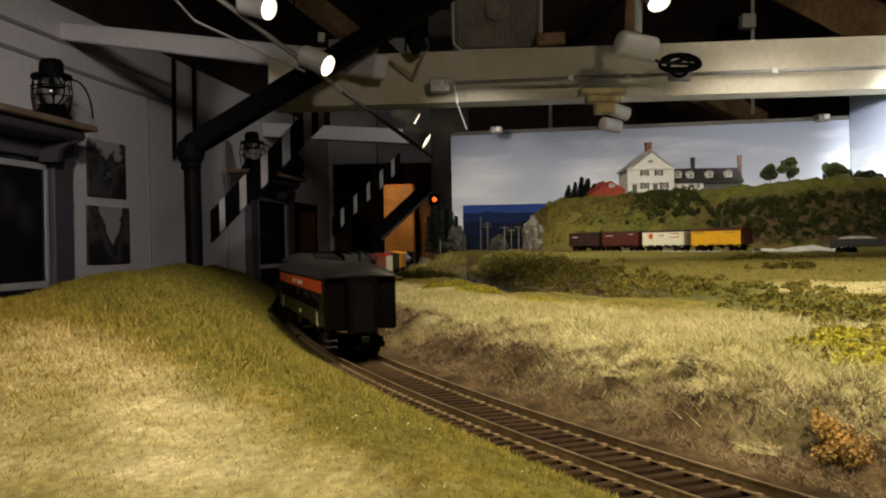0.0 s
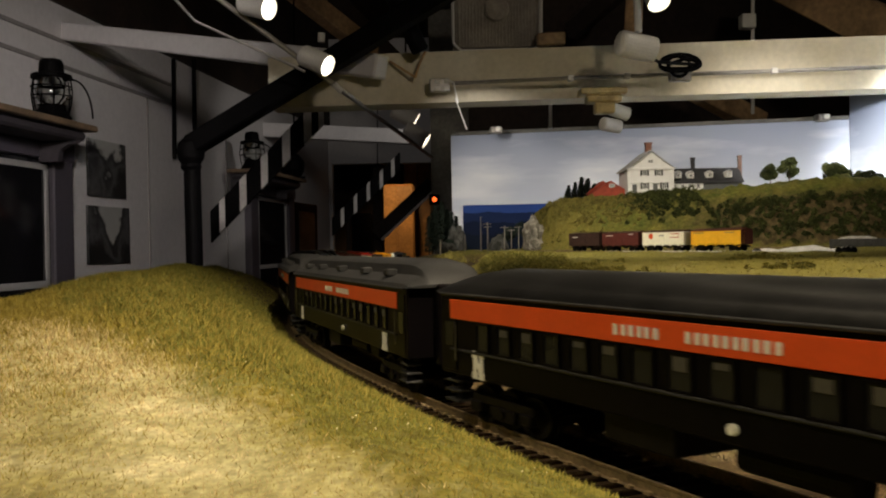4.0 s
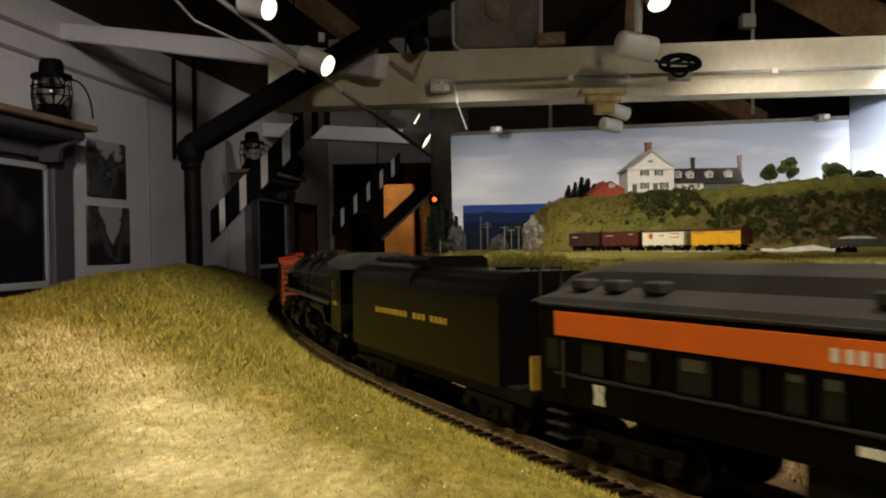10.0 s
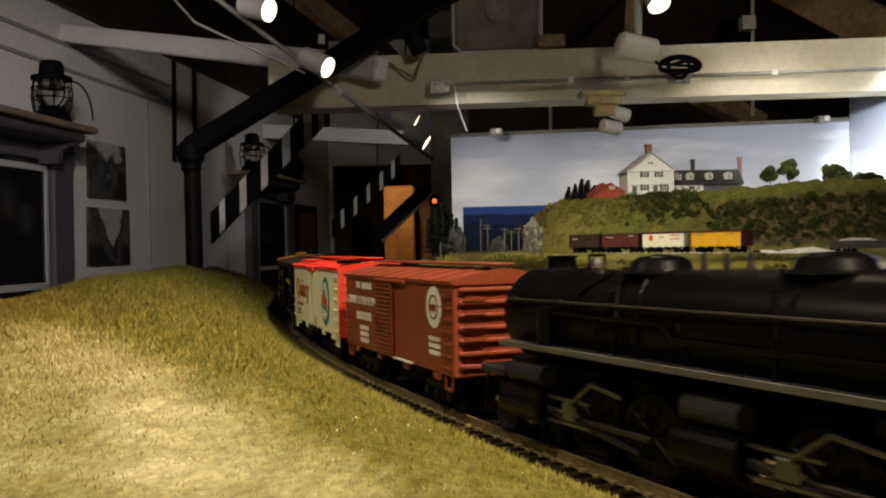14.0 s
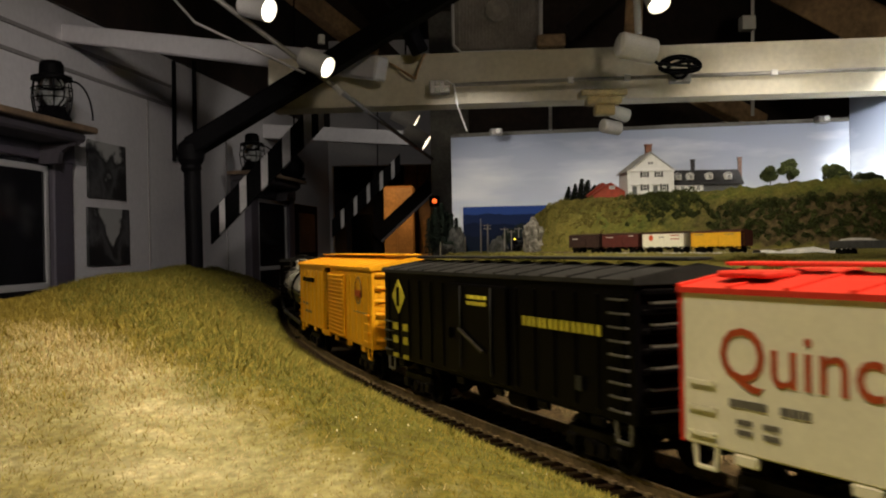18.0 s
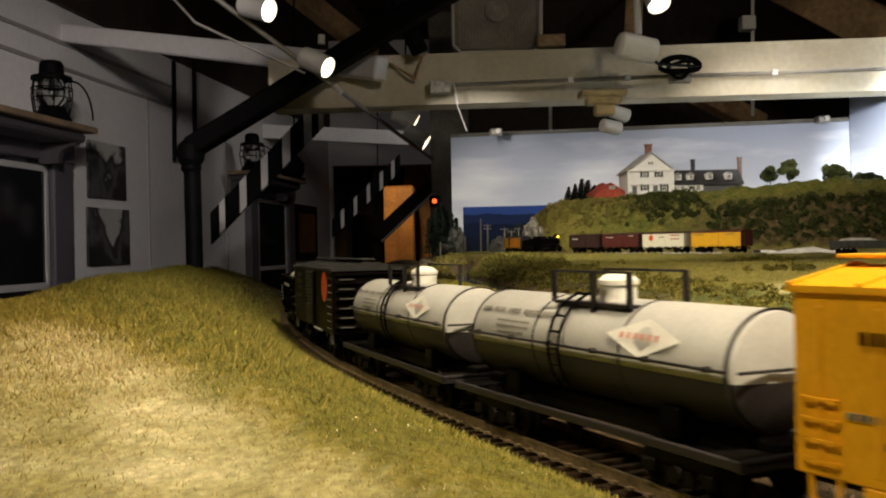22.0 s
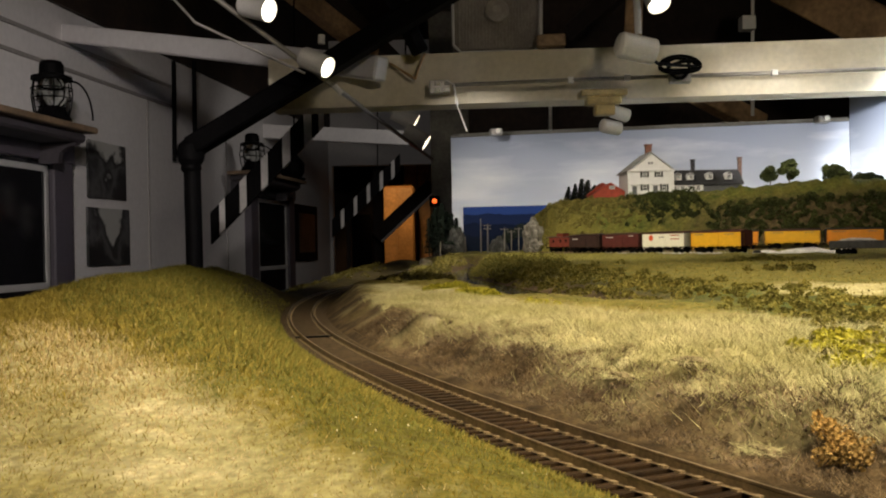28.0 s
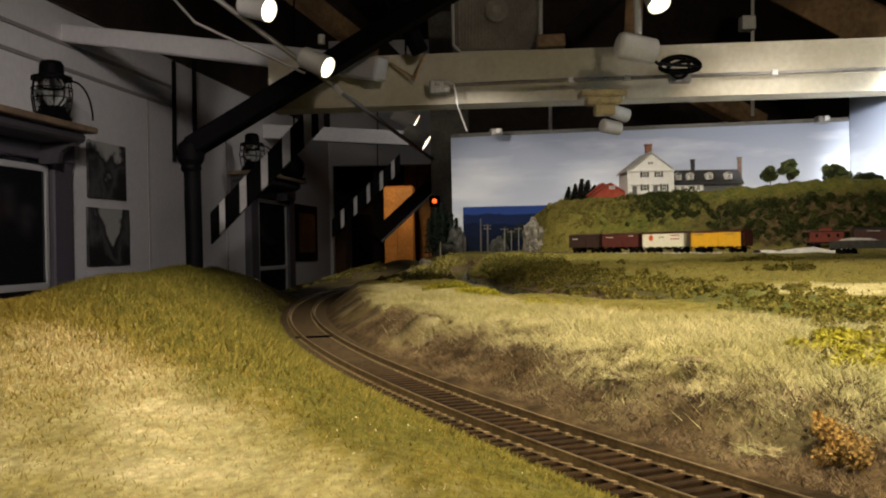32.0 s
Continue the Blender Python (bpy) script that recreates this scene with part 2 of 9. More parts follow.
def ground_z(x, y):
    """Height of the scenery over the front rail head."""
    x, y = np.asarray(x, float), np.asarray(y, float)
    q, s = beside(x, y)
    n1, n2 = waves(x, y, 9, 3), waves(x, y, 35, 4)
    # the inner country: a bank beside the line, a low field, then a slope up to the back line
    field = np.interp(y, [-2.5, 0.0, 0.55, 0.9, 1.1, 1.4, 1.7, 2.0, 4], [0.012, 0.012, 0.0122, 0.0160, 0.0200, 0.0245, 0.0265, 0.0270, 0.027])
    foot = 0.034 + 0.006 * waves(x, y, 14, 5)
    bank = np.interp(-q - (foot - 0.034), [0.018, 0.026, 0.036, 0.044, 0.070, 0.1], [0.0, 0.04, 0.16, 0.58, 0.92, 1.0])
    bank = np.where(s < 0.20, np.interp(-q, [0.018, 0.026, 0.045], [0.0, 0.25, 1.0]), bank)
    inner = -0.004 + (field + 0.004 + 0.0014 * n1 + 0.0008 * n2) * bank
    face = step01(-q, 0.026, 0.045) * (1 - step01(-q, 0.075, 0.11)) * (s > 0.2)
    inner = inner + face * (0.0026 * waves(x, y, 28, 6) + 0.0018 * waves(x, y, 60, 7) + 0.0010 * waves(x, y, 120, 8))
    for hx, hy, hr in HOLLOWS:
        inner = inner - 0.013 * np.exp(-((x - hx) ** 2 + (y - hy) ** 2) / hr ** 2)
    inner = np.maximum(inner, -0.0046)
    # the stream
    ds = line_dist(x, y, SLINE)
    inner = inner - (inner - 0.001) * (1 - step01(ds, 0.014, 0.070)) * step01(y, 0.50, 0.64) * (1 - step01(x, 0.12, 0.21))
    # the raised ground left of the stream
    left = step01(-x, -0.02, 0.02) * step01(y, 0.83, 1.07) * step01(-q, 0.02, 0.05)
    inner = inner + left * (0.003 + 0.004 * step01(y, 1.3, 2.0) - (inner - 0.002) * 0.75)
    # the hill behind the back line
    by = hill_foot(x)
    rise = step01(y, by + 0.030, by + 0.22) ** 0.8 * (1 - step01(y, 2.75, 3.02))
    rise = rise * step01(x + 0.012 * n2, 0.235, 0.30)
    inner = np.where(y > by, np.maximum(inner, ZB - 0.004 + (hill_top(x) - ZB + 0.004) * rise + (0.005 * n1 + 0.004 * n2 + 0.0035 * waves(x, 0.35 * y, 60, 9)) * rise), inner)
    db, dd = line_dist(x, y, BLINE), line_dist(x, y, SIDING)
    inner = inner + (ZB - 0.0045 - inner) * (1 - step01(db, 0.019, 0.035)) * (y > 1.2)
    inner = inner + (siding_z(y) - 0.0045 - inner) * (1 - step01(dd, 0.016, 0.035))
    # the mound on the outside of the line
    crest = np.interp(y, [-2, 0.0, 0.27, 0.6, 0.83], [0.016, 0.0190, 0.0258, 0.0400, 0.0425])
    crest = crest * (1 - step01(y, 0.80, 1.04))
    ramp = np.interp(q, [0.0125, 0.0165, 0.024, 0.05, 0.08, 0.11], [0, 0.09, 0.17, 0.62, 0.95, 1.0])
    mound = -0.005 + (crest + 0.005 + 0.0012 * n1 * step01(q, 0.03, 0.08) + 0.0003 * n2) * ramp
    mound = mound - step01(-x, 0.16, 0.41) * 0.1
    z = np.where(q > 0, mound, inner)
    u = np.clip((-s - 0.35) / 0.6, 0, 1)
    drop = -0.008 * u * u * (3 - 2 * u)
    z = z + drop * (1 - step01(np.abs(q), 0.03, 0.10))
    return np.where((q > -0.018) & (q < 0.0130), -0.0052 + drop, z)


def spread(lo, hi, centre, fine, coarse, grow):
    """Places from lo to hi, close together near centre."""
    out = [centre]
    p = centre
    while p < hi:
        p += min(coarse, fine + grow * abs(p - centre))
        out.append(min(p, hi))
    p = centre
    while p > lo:
        p -= min(coarse, fine + grow * abs(p - centre))
        out.insert(0, max(p, lo))
    return np.array(out)


def sheet(name, xs, ys, fn, material):
    X, Y = np.meshgrid(xs, ys)
    Z = fn(X, Y) + Z0
    v = np.c_[X.ravel(), Y.ravel(), Z.ravel()]
    w, h = len(xs), len(ys)
    i = (np.arange(h - 1)[:, None] * w + np.arange(w - 1)[None, :]).ravel()
    f = np.c_[i, i + 1, i + w + 1, i + w]
    me = bpy.data.meshes.new(name)
    me.vertices.add(len(v))
    me.vertices.foreach_set("co", v.ravel())
    me.loops.add(len(f) * 4)
    me.loops.foreach_set("vertex_index", f.ravel())
    me.polygons.add(len(f))
    me.polygons.foreach_set("loop_start", np.arange(len(f)) * 4)
    me.update()
    me.validate()
    me.polygons.foreach_set("use_smooth", np.ones(len(f), bool))
    me.materials.append(material)
    return new(name, me)


def ground_material():
    """Turf of many hues: straw, olive and green patches by slope and place, over brown earth."""
    m = bpy.data.materials.new("scenic_turf")
    m.use_nodes = True
    n, l = m.node_tree.nodes, m.node_tree.links
    b = n["Principled BSDF"]
    b.inputs["Roughness"].default_value = 0.95
    b.inputs["Specular IOR Level"].default_value = 0.15
    geo = n.new("ShaderNodeNewGeometry")

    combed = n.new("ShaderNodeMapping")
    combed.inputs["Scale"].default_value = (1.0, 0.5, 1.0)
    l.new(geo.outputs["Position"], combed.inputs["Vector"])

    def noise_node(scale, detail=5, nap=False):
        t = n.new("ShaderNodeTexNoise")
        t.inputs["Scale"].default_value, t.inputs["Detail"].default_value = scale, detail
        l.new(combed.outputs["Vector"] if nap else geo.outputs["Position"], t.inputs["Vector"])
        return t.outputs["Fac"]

    def ramp(fac, stops):
        r = n.new("ShaderNodeValToRGB")
        while len(r.color_ramp.elements) < len(stops):
            r.color_ramp.elements.new(0.5)
        for e, (p, c) in zip(r.color_ramp.elements, stops):
            e.position, e.color = p, (*c, 1)
        l.new(fac, r.inputs["Fac"])
        return r.outputs["Color"]

    def blend(fac, a, c, mode="MIX"):
        x = n.new("ShaderNodeMix")
        x.data_type, x.blend_type = "RGBA", mode
        if isinstance(fac, float):
            x.inputs["Factor"].default_value = fac
        else:
            l.new(fac, x.inputs["Factor"])
        l.new(a, x.inputs["A"])
        l.new(c, x.inputs["B"])
        return x.outputs["Result"]

    straw = ramp(noise_node(70), [(0.3, (0.30, 0.265, 0.12)), (0.5, (0.44, 0.40, 0.21)), (0.7, (0.56, 0.51, 0.31))])
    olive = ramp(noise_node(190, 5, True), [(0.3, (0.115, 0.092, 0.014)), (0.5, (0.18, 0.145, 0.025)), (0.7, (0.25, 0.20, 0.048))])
    green = ramp(noise_node(120), [(0.3, (0.025, 0.035, 0.008)), (0.6, (0.09, 0.11, 0.02)), (0.8, (0.16, 0.17, 0.03))])
    earth = ramp(noise_node(80), [(0.3, (0.022, 0.014, 0.007)), (0.6, (0.085, 0.058, 0.029)), (0.8, (0.16, 0.115, 0.062))])
    tone = n.new("ShaderNodeAttribute")
    tone.attribute_name = "tone"
    sep = n.new("ShaderNodeSeparateColor")
    l.new(tone.outputs["Color"], sep.inputs["Color"])
    mottle = n.new("ShaderNodeMapRange")
    mottle.inputs["From Min"].default_value, mottle.inputs["From Max"].default_value = 0.35, 0.65
    mottle.inputs["To Min"].default_value, mottle.inputs["To Max"].default_value = -0.18, 0.18
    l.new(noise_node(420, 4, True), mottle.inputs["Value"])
    mixed = n.new("ShaderNodeMath")
    mixed.operation, mixed.use_clamp = "ADD", True
    l.new(sep.outputs["Red"], mixed.inputs[0])
    l.new(mottle.outputs["Result"], mixed.inputs[1])
    col = blend(mixed.outputs[0], olive, straw)
    col = blend(sep.outputs["Green"], col, green)
    col = blend(sep.outputs["Blue"], col, earth)
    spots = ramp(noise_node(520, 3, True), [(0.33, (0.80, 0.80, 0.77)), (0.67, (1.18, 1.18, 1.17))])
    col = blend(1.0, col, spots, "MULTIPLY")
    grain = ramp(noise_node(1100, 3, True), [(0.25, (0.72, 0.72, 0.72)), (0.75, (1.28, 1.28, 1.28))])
    col = blend(1.0, col, grain, "MULTIPLY")
    l.new(col, b.inputs["Base Color"])
    bp = n.new("ShaderNodeBump")
    bp.inputs["Strength"].default_value, bp.inputs["Distance"].default_value = 0.6, 0.0007
    l.new(noise_node(700, 4), bp.inputs["Height"])
    l.new(bp.outputs["Normal"], b.inputs["Normal"])
    return m


GREENS = smooth_line([(0.10, 1.85), (0.082, 1.6), (0.085, 1.3), (0.105, 1.05), (0.135, 0.85), (0.150, 0.72), (0.18, 0.63), (0.20, 0.54), (0.19, 0.44), (0.165, 0.34), (0.135, 0.25)], 0.01)


def brow(x):
    """How far the straw of the bank reaches back before the ground drops to the stream."""
    return np.interp(x, [-0.1, 0.0, 0.025, 0.05, 0.07, 0.12, 0.16, 0.2], [0.88, 0.73, 0.62, 0.52, 0.46, 0.42, 0.38, 0.3])


def tones(x, y):
    """What grows where: straw, green and bare earth, 0 to 1 each."""
    q, s = beside(x, y)
    a, c = waves(x, y, 7, 11), waves(x, y, 16, 12)
    inside, v = q < 0, y * 0.75
    d, e = waves(x, y, 45, 13), waves(x, y, 110, 14)
    d, e = np.where(inside, d, 0.35 * waves(x, 0.3 * y, 60, 16)), np.where(inside, e, 0.0)
    # a pale streak runs down the mound; dry turf on its near side, green on the other
    across = (x + 0.087) * 0.86 + (y - 0.22) * 0.505 + 0.004 * d
    streak = np.exp(-(across / 0.010) ** 2) * (0.95 + 0.3 * d) + step01(-across, -0.004, 0.012) * (0.58 + 0.25 * d + 0.15 * e)
    streak = streak * (1 - step01(y + 0.02 * d, 0.21, 0.30))
    straw = np.where(inside, step01(0.75 * a + 0.9 - 1.8 * (v - 0.35), -0.3, 0.9) * (1 - step01(y - brow(x), -0.03, 0.03)), streak)
    dry = np.where(inside, np.exp(-((x - 0.275 - 0.4 * (y - 0.63) + 0.006 * d) / 0.055) ** 4 - ((y - 0.63 + 0.006 * c) / 0.07) ** 4), 0)
    straw = np.maximum(straw, 0.95 * dry)
    dg = line_dist(x, y, GREENS)
    green = (1 - step01(dg + 0.016 * c + 0.010 * d, 0.012, 0.055 + 0.02 * y)) * 0.9 + 0.25 * step01(c + d * 0.5, 0.2, 0.9)
    green = np.where(inside, green + 0.32 * step01(y - brow(x), 0.0, 0.15), green)
    green = np.where(inside, green, 0.50 * step01(d + 40 * across, 0.0, 1.2) + 0.2 * step01(y, 0.38, 0.6))
    green = green * (1 - 0.9 * dry)
    hill = (y > hill_foot(x)) & (ground_z(x, y) > ZB + 0.004)
    green = np.where(hill, 0.22 + 0.2 * d + step01(x + 0.05 * c, 0.28, 0.48) * (0.45 + 0.3 * c), green)
    straw = np.where(hill, 0.05, straw)
    earth = np.where(inside & (q > -0.085), (1 - step01(-q + 0.004 * d, 0.038, 0.066)) * (0.92 + 0.25 * c), 0)
    earth = np.maximum(earth, (1 - step01(line_dist(x, y, SLINE), 0.03, 0.08)) * step01(y, 0.50, 0.58) * (1 - step01(x, 0.13, 0.20)))
    earth = np.maximum(earth, np.where((q > -0.026) & (q < 0.0150), 1, 0))
    earth = np.maximum(earth, np.where((x < -0.12) & (y > 0.83) & (q > 0), 0.8, 0))
    earth = np.maximum(earth, np.where(hill, step01(x + 0.06 * c, 0.45, 0.75) * (1 - step01(ground_z(x, y) - 0.75 * hill_top(x), 0.0, 0.03)) * 0.9, 0))
    earth = np.maximum(earth, np.where((q > 0) & (y > 0.55), step01(y, 0.55, 0.75) * 0.75, 0))
    earth = np.maximum(earth, np.where(inside & (s < 0.22) & (s > -0.5) & (q > -0.045) & (x < -0.05), 0.75, 0))
    # hollows go to bare earth, a dark tone that also paints in their shade
    for hx, hy, hr in HOLLOWS:
        earth = np.maximum(earth, np.exp(-((x - hx) ** 2 + (y - hy) ** 2) / (1.5 * hr) ** 2) * 1.1)
    return np.clip(straw, 0, 1), np.clip(green, 0, 1), np.clip(earth, 0, 1)


TURF = ground_material()
xs = spread(-0.48, 2.3, 0.0, 0.0035, 0.016, 0.018)
ys = spread(-2.3, 3.5, 0.2, 0.0035, 0.016, 0.012)
ground = sheet("ground", xs, ys, ground_z, TURF)
tagged(ground, "miniature landscape of straw and green turf over brown earth", "landscape", kind="structure")
gx, gy = np.meshgrid(xs, ys)
tr, tg, tb = tones(gx.ravel(), gy.ravel())
att = ground.data.attributes.new("tone", "FLOAT_COLOR", "POINT")
att.data.foreach_set("color", np.c_[tr, tg, tb, np.ones(len(tr))].ravel())


# ---- track ----
def rails_of(name, line, zs, gauge, parent, material):
    """Two rails with head, web and foot along a line of places."""
    p = np.array(line)
    t = np.gradient(p, axis=0)
    t /= np.linalg.norm(t, axis=1)[:, None]
    nrm = np.c_[-t[:, 1], t[:, 0]]
    prof = [(-0.0009, -0.0026), (-0.0002, -0.0023), (-0.0002, -0.0007), (-0.00042, -0.0005), (-0.00042, 0), (0.00042, 0), (0.00042, -0.0005), (0.0002, -0.0007), (0.0002, -0.0023), (0.0009, -0.0026)]
    for side in (-1, 1):
        v, f = [], []
        for (x, y), (nx, ny), z in zip(p, nrm, zs):
            for o, dz in prof:
                k = side * (gauge / 2 + 0.0006) + o
                v.append((x + nx * k, y + ny * k, Z0 + z + dz))
        w = len(prof)
        for i in range(len(p) - 1):
            for j in range(w):
                f.append((i * w + j, i * w + (j + 1) % w, (i + 1) * w + (j + 1) % w, (i + 1) * w + j))
        part("rail", (v, f), material, parent, "weathered steel rail with a worn bright head")


def tie_mesh(long=0.030, wide=0.0025, high=0.0022):
    bm = box(-long / 2, -wide / 2, -high, long / 2, wide / 2, 0, 0.0003)
    for k in (-1, 1):
        box(k * 0.0088 - 0.0017, -wide / 2 * 0.7, 0, k * 0.0088 + 0.0017, wide / 2 * 0.7, 0.0005, 0, bm)
    return bm


main_track = thing("front_track", "curved model railway track with brown ties and weathered rails", "railway track", kind="structure")
S_FAR, S_END = -2.2, 3.2
rows_s = np.r_[np.arange(S_FAR, -1.0, 0.05), np.arange(-1.0, ARC + 0.1, 0.01), np.arange(ARC + 0.1, S_END, 0.05)]
rails_of("rail", [rail_at(s)[0] for s in rows_s], [rail_z(s) for s in rows_s], 0.0165, main_track, RAIL)
tie_src = tie_mesh()
tie_me = bpy.data.meshes.new("tie")
tie_src.to_mesh(tie_me)
tie_me.materials.append(TIE)
tie_me.materials.append(TIE_PLATE)
for p in tie_me.polygons:
    p.material_index = int(p.center.z > 0.0001)
tie_src.free()
far_v, far_f = [], []
tv, tf = [tuple(v.co) for v in tie_me.vertices], [tuple(p.vertices) for p in tie_me.polygons]
s = S_FAR
while s < S_END:
    (x, y), t, nn = rail_at(s)
    m = Matrix.Translation((x, y, Z0 - 0.0026 + rail_z(s))) @ Matrix.Rotation(math.atan2(nn[1], nn[0]) + rng.uniform(-0.02, 0.02), 4, "Z")
    if -0.84 < s < 0.86:
        o = new("tie", tie_me)
        o.parent, o.matrix_basis = main_track, m
    else:
        k = len(far_v)
        far_v += [tuple(m @ Vector(c)) for c in tv]
        far_f += [tuple(i + k for i in q) for q in tf]
    s += 0.0057
tagged(part("far_ties", (far_v, far_f), TIE, main_track), kind="stuff")

# ballast under the ties, a low shoulder each side
bv, bf = [], []
prof = [(-0.021, -0.0062), (-0.0165, -0.0041), (0.0165, -0.0041), (0.0215, -0.0058), (0.024, -0.0075)]
for s in rows_s:
    (x, y), t, nn = rail_at(s)
    full = 0.0017 * (1 - min(1.0, max(0.0, (s - 0.22) / 0.22)))
    for o, dz in prof:
        bv.append((x + nn[0] * o, y + nn[1] * o, Z0 + dz + full + rail_z(s)))
for i in range(len(rows_s) - 1):
    for j in range(4):
        bf.append((i * 5 + j, i * 5 + j + 1, i * 5 + j + 6, i * 5 + j + 5))
part("ballast", (bv, bf), BALLAST, main_track, "fine grey-brown ballast")


def plain_track(name, line, zs, label):
    tk = thing(name, label, "railway track", kind="structure")
    rails_of("rail", line, zs, 0.0165, tk, RAIL)
    p = np.array(line)
    t = np.gradient(p, axis=0)
    v, f = [], []
    sl = np.r_[0, np.cumsum(np.hypot(*np.diff(p, axis=0).T))]
    for s in np.arange(0.003, sl[-1], 0.0075):
        x, y, z = np.interp(s, sl, p[:, 0]), np.interp(s, sl, p[:, 1]), np.interp(s, sl, zs)
        a = math.atan2(np.interp(s, sl, t[:, 1]), np.interp(s, sl, t[:, 0])) + math.pi / 2
        m = Matrix.Translation((x, y, Z0 + z - 0.0026)) @ Matrix.Rotation(a, 4, "Z")
        k = len(v)
        v += [tuple(m @ Vector(c)) for c in tv]
        f += [tuple(i + k for i in q) for q in tf]
    tagged(part("far_ties", (v, f), TIE, tk), kind="stuff")
    return tk


plain_track("back_track", BLINE, np.full(len(BLINE), ZB), "distant track that curves round the hill")
SZ = siding_z(SIDING[:, 1])
plain_track("siding_track", SIDING, SZ, "siding with parked freight cars in front of the hill")


# ---- the room ----
WALL_A = Vector((-1.65, 3.733))
WALL_D = Vector((0.1311, 0.9914)).normalized()
WALL_N = Vector((WALL_D.y, -WALL_D.x))


def on_wall(u, off=0.0, z=0.0):
    """A place u metres along the long wall, off metres in front of it."""
    p = WALL_A + WALL_D * u + WALL_N * off
    return Vector((p.x, p.y, z))


WALL_M = Matrix.Translation(on_wall(0)) @ Matrix(((WALL_D.x, WALL_N.x, 0, 0), (WALL_D.y, WALL_N.y, 0, 0), (0, 0, 1, 0), (0, 0, 0, 1)))


def wall_box(u0, u1, o0, o1, z0, z1, bevel=0.0, bm=None):
    """A box against the long wall: along it, out from it, up."""
    b2 = box(u0, o0, z0, u1, o1, z1, bevel)
    bmesh.ops.transform(b2, matrix=WALL_M, verts=b2.verts)
    if bm is None:
        return b2
    tmp = bpy.data.meshes.new("tmp")
    b2.to_mesh(tmp)
    b2.free()
    bm.from_mesh(tmp)
    bpy.data.meshes.remove(tmp)
    return bm


def structure(name, bm, material, label="", category=""):
    return tagged(part(name, bm, material), label, category or name.split("_")[0], kind="structure")


structure("floor", box(-3.5, -3.5, -0.1, 4.2, 12.6, 0.0), FLOOR_WOOD, "dark wooden floor boards of the room")
structure("wall_west", wall_box(-7.6, 4.65, -0.15, 0.0, 0, 2.31), WHITE_WALL, "long white painted board wall")
structure("wall_plate", wall_box(-7.6, 4.65, -0.15, 0.02, 2.312, 3.3), DARK_ROOF, "dark roof boards above the white wall")
structure("wall_south", box(-3.4, -3.4, 0, 4.1, -3.25, 3.3), WHITE_WALL, "plain white end wall")
structure("wall_east", box(3.2, -3.3, 0, 3.35, 12.5, 3.3), WHITE_WALL, "plain white side wall")
structure("wall_far", box(-1.6, 12.3, 0, 3.3, 12.45, 3.3), WARM_WOOD, "varnished wooden wall of the room beyond")
for zs in (((-3.6, 2.55), (0.8, 4.0), (4.2, 2.9)),):
    bm = bmesh.new()
    prof = [(x, z) for x, z in zs] + [(x, z + 0.12) for x, z in zs[::-1]]
    v = [bm.verts.new((x, -3.5, z)) for x, z in prof]
    w = [bm.verts.new((x, 12.6, z)) for x, z in prof]
    for i in range(6):
        bm.faces.new((v[i], v[(i + 1) % 6], w[(i + 1) % 6], w[i]))
    bm.faces.new(v)
    bm.faces.new(w[::-1])
    bmesh.ops.recalc_face_normals(bm, faces=bm.faces)
    structure("ceiling", bm, DARK_ROOF, "dark board ceiling under a pitched roof")

# layout edge
structure("layout_base", box(-0.47, -2.29, 0.95, 2.29, 3.49, 1.13), FASCIA, "dark fascia board under the layout")

# backdrop
def sky_material():
    m = bpy.data.materials.new("painted_sky")
    m.use_nodes = True
    n, l = m.node_tree.nodes, m.node_tree.links
    b = n["Principled BSDF"]
    b.inputs["Roughness"].default_value = 0.75
    geo = n.new("ShaderNodeNewGeometry")
    sep = n.new("ShaderNodeSeparateXYZ")
    l.new(geo.outputs["Position"], sep.inputs["Vector"])
    mp = n.new("ShaderNodeMapping")
    mp.inputs["Scale"].default_value = (1.3, 1.3, 6.0)
    l.new(geo.outputs["Position"], mp.inputs["Vector"])
    ns = n.new("ShaderNodeTexNoise")
    ns.inputs["Scale"].default_value, ns.inputs["Detail"].default_value = 1.6, 6
    l.new(mp.outputs["Vector"], ns.inputs["Vector"])
    hgt = n.new("ShaderNodeMapRange")
    hgt.inputs["From Min"].default_value, hgt.inputs["From Max"].default_value = Z0 + 0.15, Z0 + 0.5
    l.new(sep.outputs["Z"], hgt.inputs["Value"])
    base = n.new("ShaderNodeValToRGB")
    e = base.color_ramp.elements
    e[0].color, e[1].color = (0.64, 0.67, 0.72, 1), (0.30, 0.34, 0.45, 1)
    l.new(hgt.outputs["Result"], base.inputs["Fac"])
    sub = n.new("ShaderNodeMath")
    sub.operation = "MULTIPLY_ADD"
    sub.inputs[1].default_value, sub.inputs[2].default_value = -0.35, 0.0
    l.new(hgt.outputs["Result"], sub.inputs[0])
    add = n.new("ShaderNodeMath")
    add.operation = "ADD"
    l.new(ns.outputs["Fac"], add.inputs[0])
    l.new(sub.outputs["Value"], add.inputs[1])
    cl = n.new("ShaderNodeValToRGB")
    cl.color_ramp.elements[0].position, cl.color_ramp.elements[1].position = 0.30, 0.55
    l.new(add.outputs["Value"], cl.inputs["Fac"])
    mx = n.new("ShaderNodeMix")
    mx.data_type = "RGBA"
    l.new(cl.outputs["Color"], mx.inputs["Factor"])
    l.new(base.outputs["Color"], mx.inputs["A"])
    mx.inputs["B"].default_value = (0.78, 0.79, 0.80, 1)
    l.new(mx.outputs["Result"], b.inputs["Base Color"])
    return m


SKY = sky_material()


